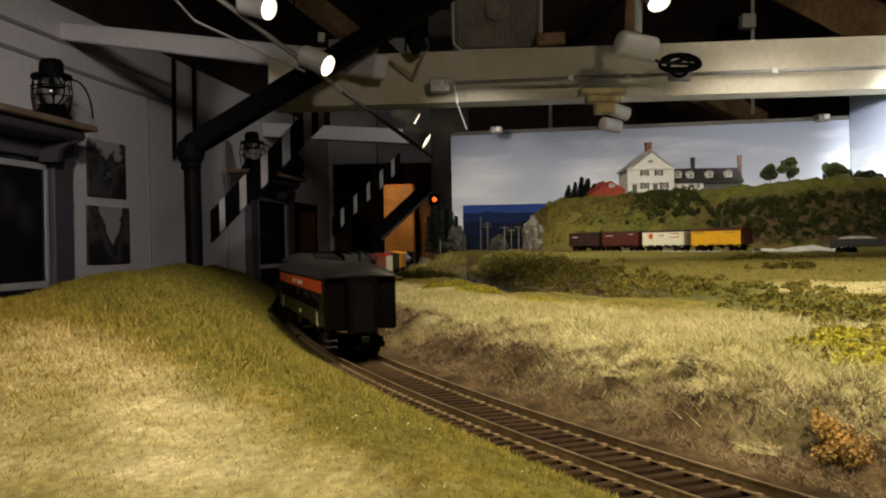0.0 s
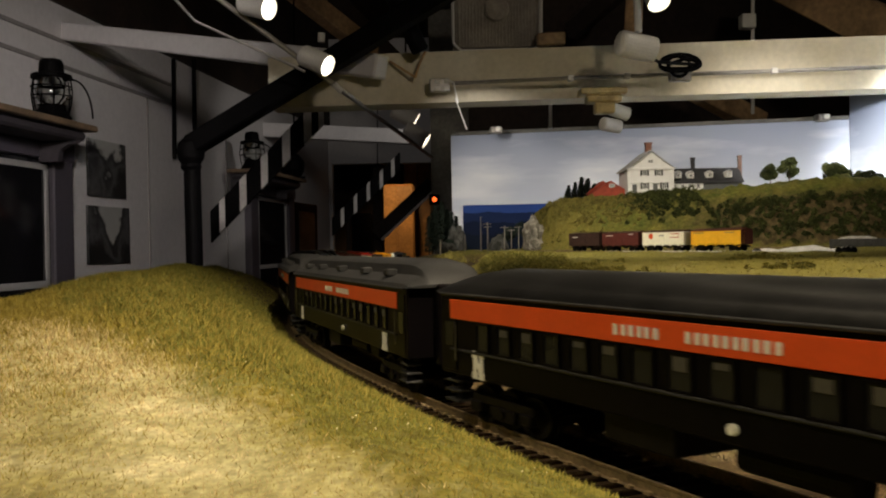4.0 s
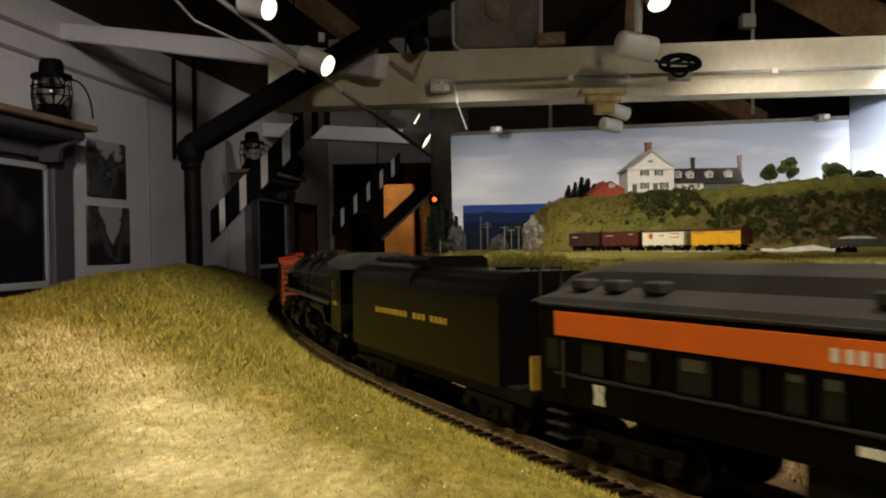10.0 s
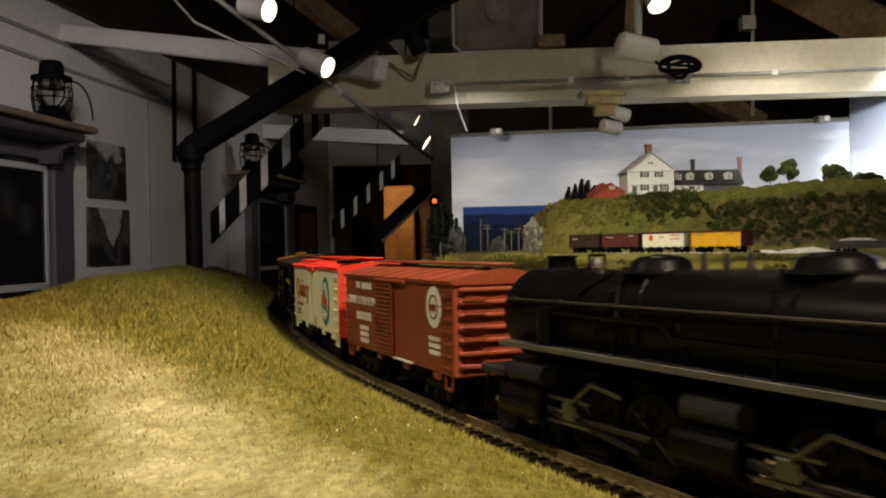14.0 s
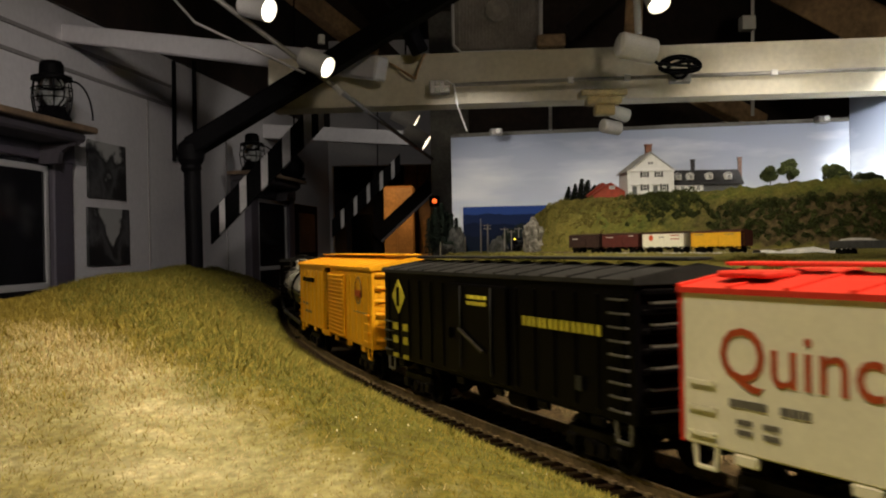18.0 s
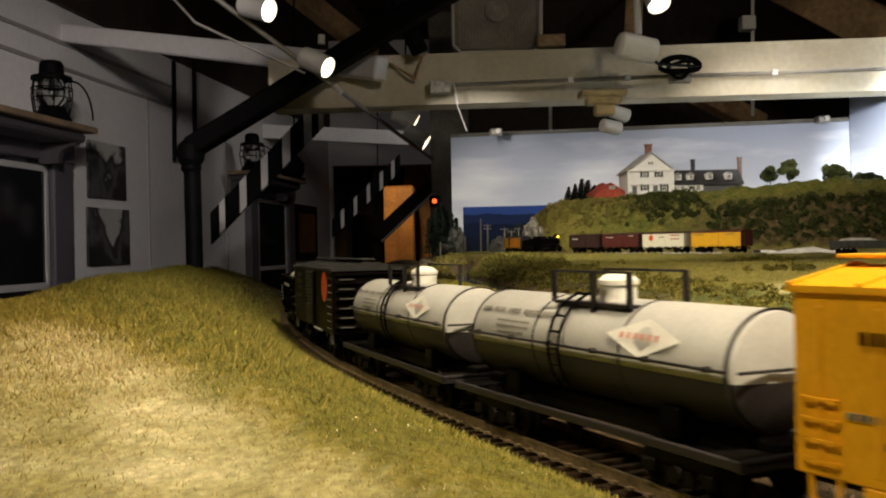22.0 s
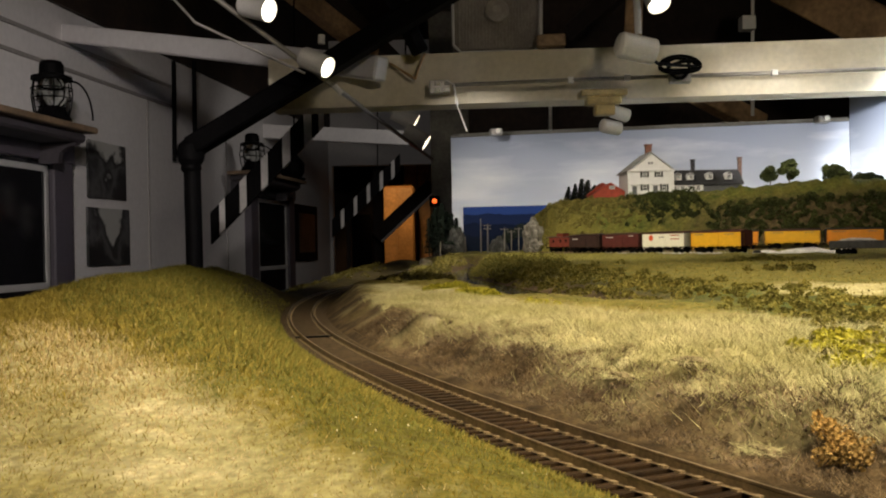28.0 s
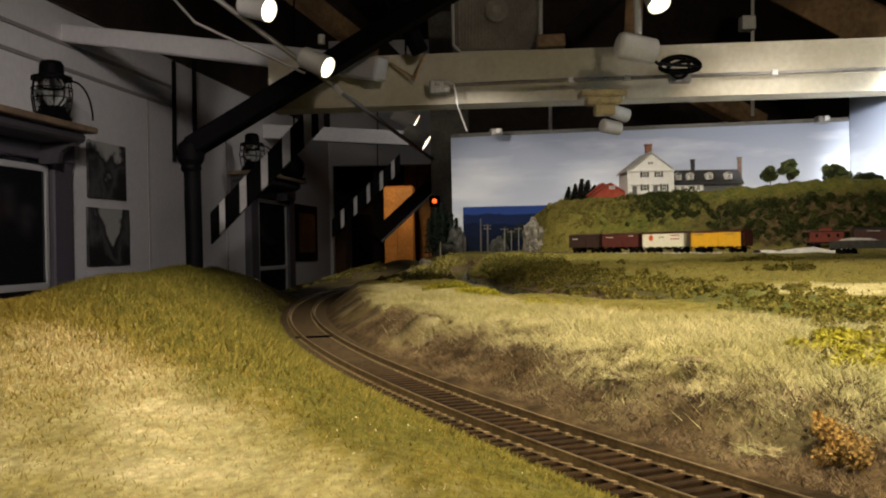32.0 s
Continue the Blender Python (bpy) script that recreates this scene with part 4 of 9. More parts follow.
# unseen can and rod, added to give the fill light a fixture
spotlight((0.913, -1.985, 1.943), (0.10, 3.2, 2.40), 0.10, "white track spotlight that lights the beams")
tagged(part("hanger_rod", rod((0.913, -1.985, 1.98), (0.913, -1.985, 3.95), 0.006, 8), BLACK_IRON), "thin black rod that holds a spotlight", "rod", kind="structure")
rail = thing("lighting_rail", "thin steel lighting rail with its cable", "lighting rail")
part("rail", pipe([(-0.623, 2.400, 1.944), (-0.290, 2.600, 1.703), (-0.049, 4.900, 1.723)], 0.008, 8), STEEL_GREY := mat("dull_rail_steel", (0.35, 0.33, 0.3), 0.4, 0.6), rail)
part("cable", pipe([(-0.698, 2.350, 1.917), (-0.647, 2.400, 1.855), (-0.547, 2.450, 1.812), (-0.375, 2.520, 1.738)], 0.0038, 6), STEEL_GREY, rail)
part("connector", rod((-0.301, 2.580, 1.713), (-0.283, 2.590, 1.691), 0.009, 8), LAMP_WHITE, rail)
tagged(part("roof_sensor", rod((-0.348, 2.680, 1.882), (-0.349, 2.680, 1.855), 0.011, 10), LAMP_WHITE), "small grey sensor on the brace", "sensor")
con = thing("beam_conduit", "thin grey conduit along the cream beam", "conduit")
part("tube", pipe([(0.038, 2.820, 1.751), (0.383, 2.770, 1.751), (0.716, 2.720, 1.747), (1.293, 2.620, 1.739)], 0.006, 8), STEEL_GREY, con)
for at in ((0.401, 2.770, 1.751), (0.987, 2.670, 1.743), (0.568, 2.740, 1.749)):
    part("clip", box(*[c - 0.009 for c in at], *[c + 0.009 for c in at], 0.002), LAMP_WHITE, con)
for at, n in (((-0.001, 2.840, 1.748), 2), ((0.719, 2.710, 1.745), 1)):
    jb = thing("outlet_box", "grey metal outlet box on the cream beam", "outlet", at)
    part("box", box(-0.032, -0.014, -0.021, 0.032, 0.014, 0.021, 0.003), STEEL_GREY, jb)
    for i in range(n):
        for k in (-0.011, 0.011):
            part("socket", box(-0.010 + i * 0.03 - 0.006, -0.018, k - 0.007, 0.002 + i * 0.03, -0.013, k + 0.007, 0.002), LAMP_WHITE, jb)
bx = Vector((0.709, 2.660, 1.764))
rr = np.random.default_rng(9)
cab1 = []
for a in np.linspace(0, 6.28 * 4, 60):
    cab1.append((bx.x + (0.045 + 0.02 * math.sin(a * 0.37)) * math.cos(a), bx.y + 0.008 * math.sin(a * 1.3), bx.z + (0.022 + 0.012 * math.cos(a * 0.61)) * math.sin(a)))
tagged(part("power_cable", pipe([(0.581, 2.500, 1.758), (0.617, 2.550, 1.752)] + cab1, 0.005, 6), BLACK_IRON), "tangled black power cable on the beam", "cable")
tagged(part("white_cord", pipe([(0.020, 2.800, 1.762), (0.043, 2.790, 1.747), (0.049, 2.780, 1.710), (0.055, 2.780, 1.683), (0.047, 2.780, 1.697), (0.083, 2.900, 1.618)], 0.0024, 6), LAMP_WHITE), "white cord that hangs from the outlet box", "cord")
tagged(part("brown_cord", pipe([(-0.159, 2.900, 1.839), (-0.077, 2.850, 1.778), (-0.064, 2.850, 1.817), (-0.046, 2.900, 1.868)], 0.004, 6), RAFTER), "brown cord looped over the beam", "cord")
brk = thing("lamp_bracket", "yellowed stepped wooden bracket under the beam", "bracket")
bq = Vector((0.494, 2.720, 1.689))
OLD_WOOD = mat("yellowed_paint_wood", (0.55, 0.42, 0.18), 0.6, 0, 0.2, 30)
part("plate", box(bq.x - 0.075, bq.y - 0.03, bq.z, bq.x + 0.065, bq.y + 0.05, bq.z + 0.02, 0.004), OLD_WOOD, brk)
part("step", box(bq.x - 0.055, bq.y - 0.02, bq.z - 0.022, bq.x + 0.050, bq.y + 0.04, bq.z, 0.004), OLD_WOOD, brk)
part("step", box(bq.x - 0.030, bq.y - 0.015, bq.z - 0.055, bq.x + 0.030, bq.y + 0.03, bq.z - 0.022, 0.004), OLD_WOOD, brk)
part("stem", pipe([(0.537, 2.450, 1.906), (0.540, 2.450, 1.815)], 0.010, 8), LAMP_WHITE, brk)
for at in ((0.201, 3.290, 1.661), (1.346, 3.190, 1.671)):
    sc = thing("small_clamp_lamp", "small silver clamp on the backdrop's top edge", "clamp", at)
    part("clamp", box(-0.022, -0.02, -0.012, 0.022, 0.02, 0.012, 0.004), STEEL_GREY, sc)
    part("knob", rod((0.006, -0.028, 0.002), (0.006, 0.0, 0.002), 0.009, 10), LAMP_WHITE, sc)
# the top edge of the backdrop
structure("backdrop_trim", slab((0.038, 3.455), (1.440, 3.19), Z0 + 0.465, Z0 + 0.478, 0.012), GREY_WOOD, "worn edge strip along the backdrop")


# ---- rolling stock ----
def paint(name, c, rough=0.45, vary=0.1, spec=0.4):
    return mat(name, c, rough, 0, vary, 90, 0.05, 900, spec=spec)


BLACK = paint("flat_black_paint", (0.0026, 0.0022, 0.0026), 0.38, 0.25, 0.035)
SATIN = paint("satin_black_paint", (0.0026, 0.0023, 0.0026), 0.30, 0.2, 0.10)
COACH = paint("dark_coach_paint", (0.0030, 0.0023, 0.0027), 0.38, 0.2, 0.04)
COACH_ROOF = paint("sooty_grey_roof", (0.020, 0.020, 0.0215), 0.55, 0.25, 0.3)
ARCH_ROOF = paint("sooty_black_roof", (0.008, 0.008, 0.0085), 0.38, 0.3, 0.22)
BAND = paint("orange_red_band", (0.62, 0.07, 0.012), 0.45, 0.06)
BAND2 = paint("orange_band", (0.68, 0.13, 0.015), 0.45, 0.06)
OXIDE = paint("oxide_red_paint", (0.22, 0.042, 0.018), 0.5, 0.12)
CREAM = paint("cream_reefer_paint", (0.82, 0.79, 0.64), 0.45, 0.04)
SCARLET = paint("scarlet_paint", (0.60, 0.035, 0.02), 0.5, 0.08)
YELLOW = paint("golden_yellow_paint", (0.78, 0.375, 0.008), 0.5, 0.07)
ORANGE = paint("orange_freight_paint", (0.75, 0.28, 0.02), 0.5, 0.07)
MAROON = paint("maroon_freight_paint", (0.10, 0.022, 0.018), 0.55, 0.15)
BROWN = paint("brown_freight_paint", (0.07, 0.028, 0.022), 0.55, 0.15)
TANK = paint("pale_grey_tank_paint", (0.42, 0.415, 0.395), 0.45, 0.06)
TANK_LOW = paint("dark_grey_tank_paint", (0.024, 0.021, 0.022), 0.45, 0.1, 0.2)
WHITE = paint("white_lettering", (0.72, 0.71, 0.66), 0.55, 0.05)
GOLD = paint("gold_lettering", (0.62, 0.42, 0.06), 0.5, 0.08)
LIME = paint("yellow_lettering", (0.62, 0.55, 0.05), 0.5, 0.08)
RUST_RED = paint("rust_red_lettering", (0.42, 0.07, 0.02), 0.5, 0.08)
TEAL = paint("teal_green_paint", (0.02, 0.22, 0.16), 0.5, 0.06)
DISC = paint("bright_red_disc", (0.62, 0.085, 0.02), 0.5, 0.05)
INK = paint("grey_lettering", (0.16, 0.15, 0.13), 0.6, 0.1)
PANE = mat("smoky_pane", (0.012, 0.012, 0.012), 0.15, 0, 0.15, 60, spec=0.12)
SHADE = mat("window_shade", (0.055, 0.05, 0.04), 0.7, 0, 0.15, 120)
PINK = paint("faded_red_lettering", (0.55, 0.22, 0.16), 0.5, 0.08)
STEEL = mat("bright_wheel_steel", (0.16, 0.15, 0.14), 0.35, 0.9, 0.15, 200)
# a darker steel than the wheels have
DULL_STEEL = mat("oily_rod_steel", (0.05, 0.045, 0.04), 0.4, 0.8, 0.2, 200)
DARK_STEEL = mat("dark_running_gear", (0.0055, 0.0045, 0.004), 0.55, 0.0, 0.3, 200, spec=0.08)
GRAVEL = mat("grey_crushed_stone", (0.32, 0.31, 0.28), 0.9, 0, 0.35, 500, 0.6, 1500)
# lighter grey that paints in highlights on rungs and the running board's edge
GREY_RUNG = paint("worn_grey_rung", (0.10, 0.095, 0.088), 0.45, 0.15)
DOOR_GREY = paint("dark_grey_door_paint", (0.016, 0.0145, 0.014), 0.42, 0.2, 0.2)
HEADLIGHT = glow("lit_headlight", (1.0, 0.93, 0.78), 9.0)
AMBER = glow("lit_amber_headlight", (1.0, 0.66, 0.05), 5.0)
# near-black colour stands in for the dark inside cars and gangways
VOID = mat("unlit_interior", (0.004, 0.004, 0.004), 0.9, spec=0.03)


def put(ob, m):
    ob.matrix_basis = m
    return ob


def bars(parent, y, x0, x1, z0, h, n, material, gap=0.28, label="lettering", sink=0.00005):
    """A word as n plain upright bars on the side y."""
    bm = bmesh.new()
    w = (x1 - x0) / n
    sg = -1 if y < 0 else 1
    for i in range(n):
        a, b = x0 + w * (i + gap / 2), x0 + w * (i + 1 - gap / 2)
        box(a, y - sg * 0.0002, z0, b, y + sg * 0.00025, z0 + h, 0, bm)
    return part("lettering", bm, material, parent, label)


def strokes(parent, y, x0, x1, z0, h, n, material, label="lettering", fill=0.88):
    """A line of n plain marks, each of two thin upright bars, at the weight of painted letters."""
    bm = bmesh.new()
    w, sg = (x1 - x0) / n, -1 if y < 0 else 1
    for i in range(n):
        a, b, t = x0 + w * (i + 0.10), x0 + w * (i + fill), w * 0.25
        for p, q in ((a, a + t), (b - t, b)):
            box(p, y - sg * 0.0002, z0, q, y + sg * 0.00025, z0 + h, 0, bm)
    return part("lettering", bm, material, parent, label)


def word(parent, text, y, x, z, size, material, label="painted lettering", mirror=False):
    """Readable words on the near side, drawn with the built-in letters."""
    cu = bpy.data.curves.new("letters", "FONT")
    cu.body, cu.size, cu.extrude, cu.align_x, cu.align_y = text, size, 0.00012, "CENTER", "CENTER"
    cu.resolution_u = 3
    ob = bpy.data.objects.new("letters", cu)
    scene.collection.objects.link(ob)
    bpy.context.view_layer.update()
    me = bpy.data.meshes.new_from_object(ob.evaluated_get(bpy.context.evaluated_depsgraph_get()))
    bpy.data.objects.remove(ob)
    bpy.data.curves.remove(cu)
    me.materials.clear()
    me.materials.append(material)
    o = new("lettering", me)
    o.parent = parent
    o.matrix_basis = Matrix.Translation((x, y, z)) @ Matrix.Rotation(math.pi / 2, 4, "X")
    return tagged(o, label)


MESHES = {}


def shared(key, make, name, material, parent, m, label=""):
    """A piece whose mesh is built once."""
    if key not in MESHES:
        me = bpy.data.meshes.new(name)
        bm = make()
        bm.to_mesh(me)
        bm.free()
        me.materials.append(material)
        MESHES[key] = me
    o = new(name, MESHES[key])
    o.parent, o.matrix_basis = parent, m
    return tagged(o, label)


def wheel_bm(r=0.0050):
    bm = lathe([(0.0008, -0.0085), (r * 0.55, -0.0083), (r * 0.8, -0.0094), (r, -0.0094), (r, -0.0075), (r * 1.1, -0.0073), (r * 1.1, -0.0067), (0.0009, -0.0070), (0.0009, 0.0070), (r * 1.1, 0.0067), (r * 1.1, 0.0073), (r, 0.0075), (r, 0.0094), (r * 0.8, 0.0094), (r * 0.55, 0.0083), (0.0008, 0.0085)], 18, None, "Y")
    return bm


def frame_bm():
    bm = bmesh.new()
    for k in (-1, 1):
        y0, y1 = k * 0.0102, k * 0.0118
        box(-0.0105, y0, 0.0056, 0.0105, y1, 0.0082, 0.0004, bm)
        box(-0.0040, y0, 0.0022, 0.0040, y1, 0.0058, 0.0004, bm)
        for x in (-0.0085, 0.0085):
            box(x - 0.0018, y0, 0.0034, x + 0.0018, k * 0.0126, 0.0062, 0.0004, bm)
        rod((0, k * 0.0100, 0.0045), (0, k * 0.0128, 0.0045), 0.0016, 10, bm)
    box(-0.003, -0.0102, 0.0050, 0.003, 0.0102, 0.0085, 0, bm)
    return bm


def bogie(parent, x, wb=1.0, three=False):
    key = "three" if three else "two"
    tk = shared("truck" + key, frame_bm, "truck", DARK_STEEL, parent, Matrix.Translation((x, 0, 0)) @ Matrix.Diagonal((1.45 if three else 1, 1, 1, 1)))
    for dx in ((-0.0085, 0, 0.0085) if three else (-0.0085, 0.0085)):
        shared("wheelset", wheel_bm, "wheelset", STEEL if not three else DARK_STEEL, tk, Matrix.Translation((dx, 0, 0.0050)))
    return tk


def coupler_bm():
    bm = box(-0.0045, -0.0011, 0.0078, 0.0035, 0.0011, 0.0098, 0.0003)
    box(0.0025, -0.0018, 0.0072, 0.0050, 0.0018, 0.0104, 0.0005, bm)
    return bm


def coupler(parent, x, front):
    shared("coupler", coupler_bm, "coupler", DARK_STEEL, parent, Matrix.Translation((x, 0, 0)) @ Matrix.Rotation(0 if front else math.pi, 4, "Z"))


def rung_bm(w=0.0042):
    bm = box(-w / 2, -0.0010, -0.0002, w / 2, -0.0006, 0.0002)
    box(-w / 2, -0.0010, -0.0002, -w / 2 + 0.0005, 0, 0.0002, 0, bm)
    box(w / 2 - 0.0005, -0.0010, -0.0002, w / 2, 0, 0.0002, 0, bm)
    return bm


def ladder(parent, x, y, z0, z1, n, material, key, flat=False):
    for i in range(n):
        z = z0 + (z1 - z0) * i / max(1, n - 1)
        m = Matrix.Translation((x, y, z))
        if y > 0 and not flat:
            m = m @ Matrix.Rotation(math.pi, 4, "Z")
        if flat:
            m = m @ Matrix.Rotation(math.pi / 2 * flat, 4, "Z")
        shared("rung" + key, lambda: rung_bm(0.0062), "rung", material, parent, m)


def boxcar(name, label, L, body_m, roof_m, W=0.0150, sill=0.0122, eave=0.0400, peak=0.0022, group="", ribs_end=7, door=None, hatch=False, side_ribs=0, rung_m=None, gap_door=0.0, rungs=(3, 6)):
    """A model house car: shell with thick sides, roof, running board, doors, ladders, ends, trucks, couplers."""
    car = thing(name, label, "train car", group=group)
    h = L / 2
    rung_m = rung_m or body_m
    if gap_door:
        g0, g1 = gap_door
        for a, b in ((-h, g0), (g1, h)):
            part("side", box(a, -W, sill, b, -W + 0.0009, eave, 0.0003), body_m, car)
        part("side", box(-h, W - 0.0009, sill, h, W, eave, 0.0003), body_m, car)
        for x0, x1 in ((-h, -h + 0.0009), (h - 0.0009, h)):
            part("end_wall", box(x0, -W + 0.0009, sill, x1, W - 0.0009, eave + 0.001, 0), body_m, car)
        part("floor", box(-h + 0.001, -W + 0.001, sill - 0.001, h - 0.001, W - 0.001, sill + 0.001), VOID, car, "unlit bare floor")
        part("lining", box(-h + 0.002, W - 0.0022, sill + 0.002, h - 0.002, W - 0.0012, eave), VOID, car)
        part("door_track", box(g0 - 0.002, -W - 0.0012, sill - 0.001, g1 + 0.002, -W, sill + 0.0008, 0.0002), body_m, car)
    else:
        part("body", box(-h, -W, sill, h, W, eave, 0.0004), body_m, car)
    o = 0.0007
    prof = [(-W - o, eave - 0.0006), (-W - o, eave + 0.0004), (-W * 0.5, eave + 0.0004 + peak * 0.62), (0, eave + 0.0004 + peak), (W * 0.5, eave + 0.0004 + peak * 0.62), (W + o, eave + 0.0004), (W + o, eave - 0.0006)]
    part("roof", sweep(prof, -h - 0.0006, h + 0.0006), roof_m, car)
    n = max(6, int(L / 0.011))
    seam = [(-W - o, eave + 0.0003), (-W - o, eave + 0.0009), (0, eave + 0.0009 + peak), (W + o, eave + 0.0009), (W + o, eave + 0.0003), (0, eave + 0.0002 + peak)]
    for i in range(n + 1):
        x = -h + L * i / n
        shared(name + "seam" + roof_m.name + str(round(W + eave, 4)), lambda: sweep(seam, -0.0005, 0.0005), "roof_rib", roof_m, car, Matrix.Translation((x, 0, 0)))
    part("running_board", box(-h - 0.001, -0.0032, eave + peak + 0.0014, h + 0.001, 0.0032, eave + peak + 0.0021, 0.0002), roof_m, car)
    for k, x in ((0, -h), (1, h)):
        for i in range(ribs_end):
            z = sill + 0.003 + (eave - sill - 0.005) * i / (ribs_end - 1)
            shared(name + "endrib" + body_m.name + roof_m.name, lambda: box(-0.0005, -W * 0.92, -0.0006, 0.0005, W * 0.92, 0.0006, 0.0003), "end_rib", roof_m if hatch else body_m, car, Matrix.Translation((x + (0.0006 if k else -0.0006), 0, z)))
        if hatch:
            part("end_wall", box(x - 0.0008 if not k else x, -W, sill, x if not k else x + 0.0008, W, eave), roof_m, car, "scarlet end wall")
        ladder(car, x + (0.0010 if k else -0.0010), W * 0.62 * (-1 if k else 1), sill + 0.003, eave - 0.004, 6, rung_m, name + "e" + rung_m.name, flat=1 if k else -1)
        coupler(car, x + (0.0035 if k else -0.0035), k)
    for x, nr in ((-h + 0.0050, rungs[0]), (h - 0.0050, rungs[1])):
        ladder(car, x, -W - 0.0001, sill + 0.0025, sill + 0.0025 + (eave - sill - 0.006) * (1 if nr > 4 else 0.42), nr, rung_m, name + rung_m.name)
        ladder(car, -x, W + 0.0001, sill + 0.0025, eave - 0.0035, 5, rung_m, name + rung_m.name)
        for sgn in (-1, 1):
            shared(name + "step" + rung_m.name, lambda: pipe([(-0.0026, 0, 0), (-0.0022, 0, -0.0042), (0.0022, 0, -0.0042), (0.0026, 0, 0)], 0.00045, 6), "sill_step", rung_m, car, Matrix.Translation((x, sgn * (W - 0.0005), sill + 0.0004)))
    for i in range(side_ribs):
        x = -h + L * (i + 0.5) / side_ribs
        if gap_door and gap_door[0] - 0.002 < x < gap_door[1] + 0.031:
            continue
        shared(name + "siderib" + body_m.name, lambda: box(-0.0006, -0.0004, 0, 0.0006, 0.0004, eave - sill - 0.004, 0.0003), "side_rib", body_m, car, Matrix.Translation((x, -W, sill + 0.0015)))
    for i in range(int(L / 0.022)):
        x = -h + 0.014 + i * (L - 0.028) / max(1, int(L / 0.022) - 1)
        shared(name + "tab" + body_m.name, lambda: box(-0.0025, -0.0006, -0.0020, 0.0025, 0.0004, 0, 0.0003), "sill_tab", body_m, car, Matrix.Translation((x, -W + 0.0006, sill)))
    part("underframe", box(-h + 0.004, -0.006, sill - 0.0035, h - 0.004, 0.006, sill - 0.0001, 0.0005), DARK_STEEL, car)
    for x in (-h + 0.020, h - 0.020):
        bogie(car, x)
    part("brake_cylinder", rod((0.004, -0.006, sill - 0.004), (0.014, -0.006, sill - 0.004), 0.0024, 12), DARK_STEEL, car)
    return car


def slide_door(car, x0, x1, y, z0, z1, material, corrugations=0, label="", louvre=0):
    d = part("door", box(x0, y - 0.0011, z0, x1, y - 0.0001, z1, 0.0003), material, car, label)
    for i in range(corrugations):
        z = z0 + (z1 - z0) * (i + 0.5) / corrugations
        part("door_rib", box(x0 + 0.0008, y - 0.0017, z - (z1 - z0) / corrugations * 0.22, x1 - 0.0008, y - 0.0010, z + (z1 - z0) / corrugations * 0.22, 0.0002), material, d)
    part("door_latch", box(x0 + 0.0006, y - 0.0020, z0 + 0.009, x0 + 0.0018, y - 0.0011, z0 + 0.012, 0.0002), material, d)
    return d


def disc(parent, name, x, z, r, y, material, label="", squash=1.0, n=28, inner=0.0):
    bm = bmesh.new()
    out = [(x + r * squash * math.cos(2 * math.pi * i / n), z + r * math.sin(2 * math.pi * i / n)) for i in range(n)]
    if inner:
        inn = [(x + (px - x) * inner, z + (pz - z) * inner) for px, pz in out]
        a = [bm.verts.new((px, y, pz)) for px, pz in out]
        b = [bm.verts.new((px, y, pz)) for px, pz in inn]
        for i in range(n):
            bm.faces.new((a[i], a[(i + 1) % n], b[(i + 1) % n], b[i]))
    else:
        bm.faces.new([bm.verts.new((px, y, pz)) for px, pz in out])
    g = bmesh.ops.extrude_face_region(bm, geom=bm.faces[:])
    bmesh.ops.translate(bm, verts=[v for v in g["geom"] if isinstance(v, bmesh.types.BMVert)], vec=(0, 0.0002, 0))
    bmesh.ops.recalc_face_normals(bm, faces=bm.faces)
    return part(name, bm, material, parent, label)


def patch(parent, name, outline, y, material, label=""):
    """A flat painted shape, given in x and z, on the near side."""
    bm = bmesh.new()
    bm.faces.new([bm.verts.new((x, y, z)) for x, z in outline])
    g = bmesh.ops.extrude_face_region(bm, geom=bm.faces[:])
    bmesh.ops.translate(bm, verts=[v for v in g["geom"] if isinstance(v, bmesh.types.BMVert)], vec=(0, 0.0002, 0))
    bmesh.ops.recalc_face_normals(bm, faces=bm.faces)
    return part(name, bm, material, parent, label)


# passenger coaches
def monogram(car, x, y, z, k=1.0):
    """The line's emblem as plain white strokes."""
    bm = bmesh.new()
    for dx in (-0.0022, 0.0022):
        for dz in (-0.0034, 0.0034):
            box(x + (dx - 0.0016) * k, y - 0.0002, z + (dz - 0.0011) * k, x + (dx + 0.0016) * k, y + 0.0002, z + (dz + 0.0011) * k, 0, bm)
        box(x + (dx - 0.0009) * k, y - 0.0002, z - 0.0036 * k, x + (dx + 0.0009) * k, y + 0.0002, z + 0.0036 * k, 0, bm)
    bm2 = prism([(-0.0030 * k, 0.0034 * k), (-0.0014 * k, 0.0034 * k), (0.0030 * k, -0.0034 * k), (0.0014 * k, -0.0034 * k)], -0.0003, 0.0003)
    bmesh.ops.transform(bm2, matrix=Matrix.Translation((x, y, z)) @ Matrix.Rotation(math.pi / 2, 4, "X"), verts=bm2.verts)
    tmp = bpy.data.meshes.new("tmp")
    bm2.to_mesh(tmp)
    bm2.free()
    bm.from_mesh(tmp)
    bpy.data.meshes.remove(tmp)
    return part("emblem", bm, WHITE, car, "white painted emblem")


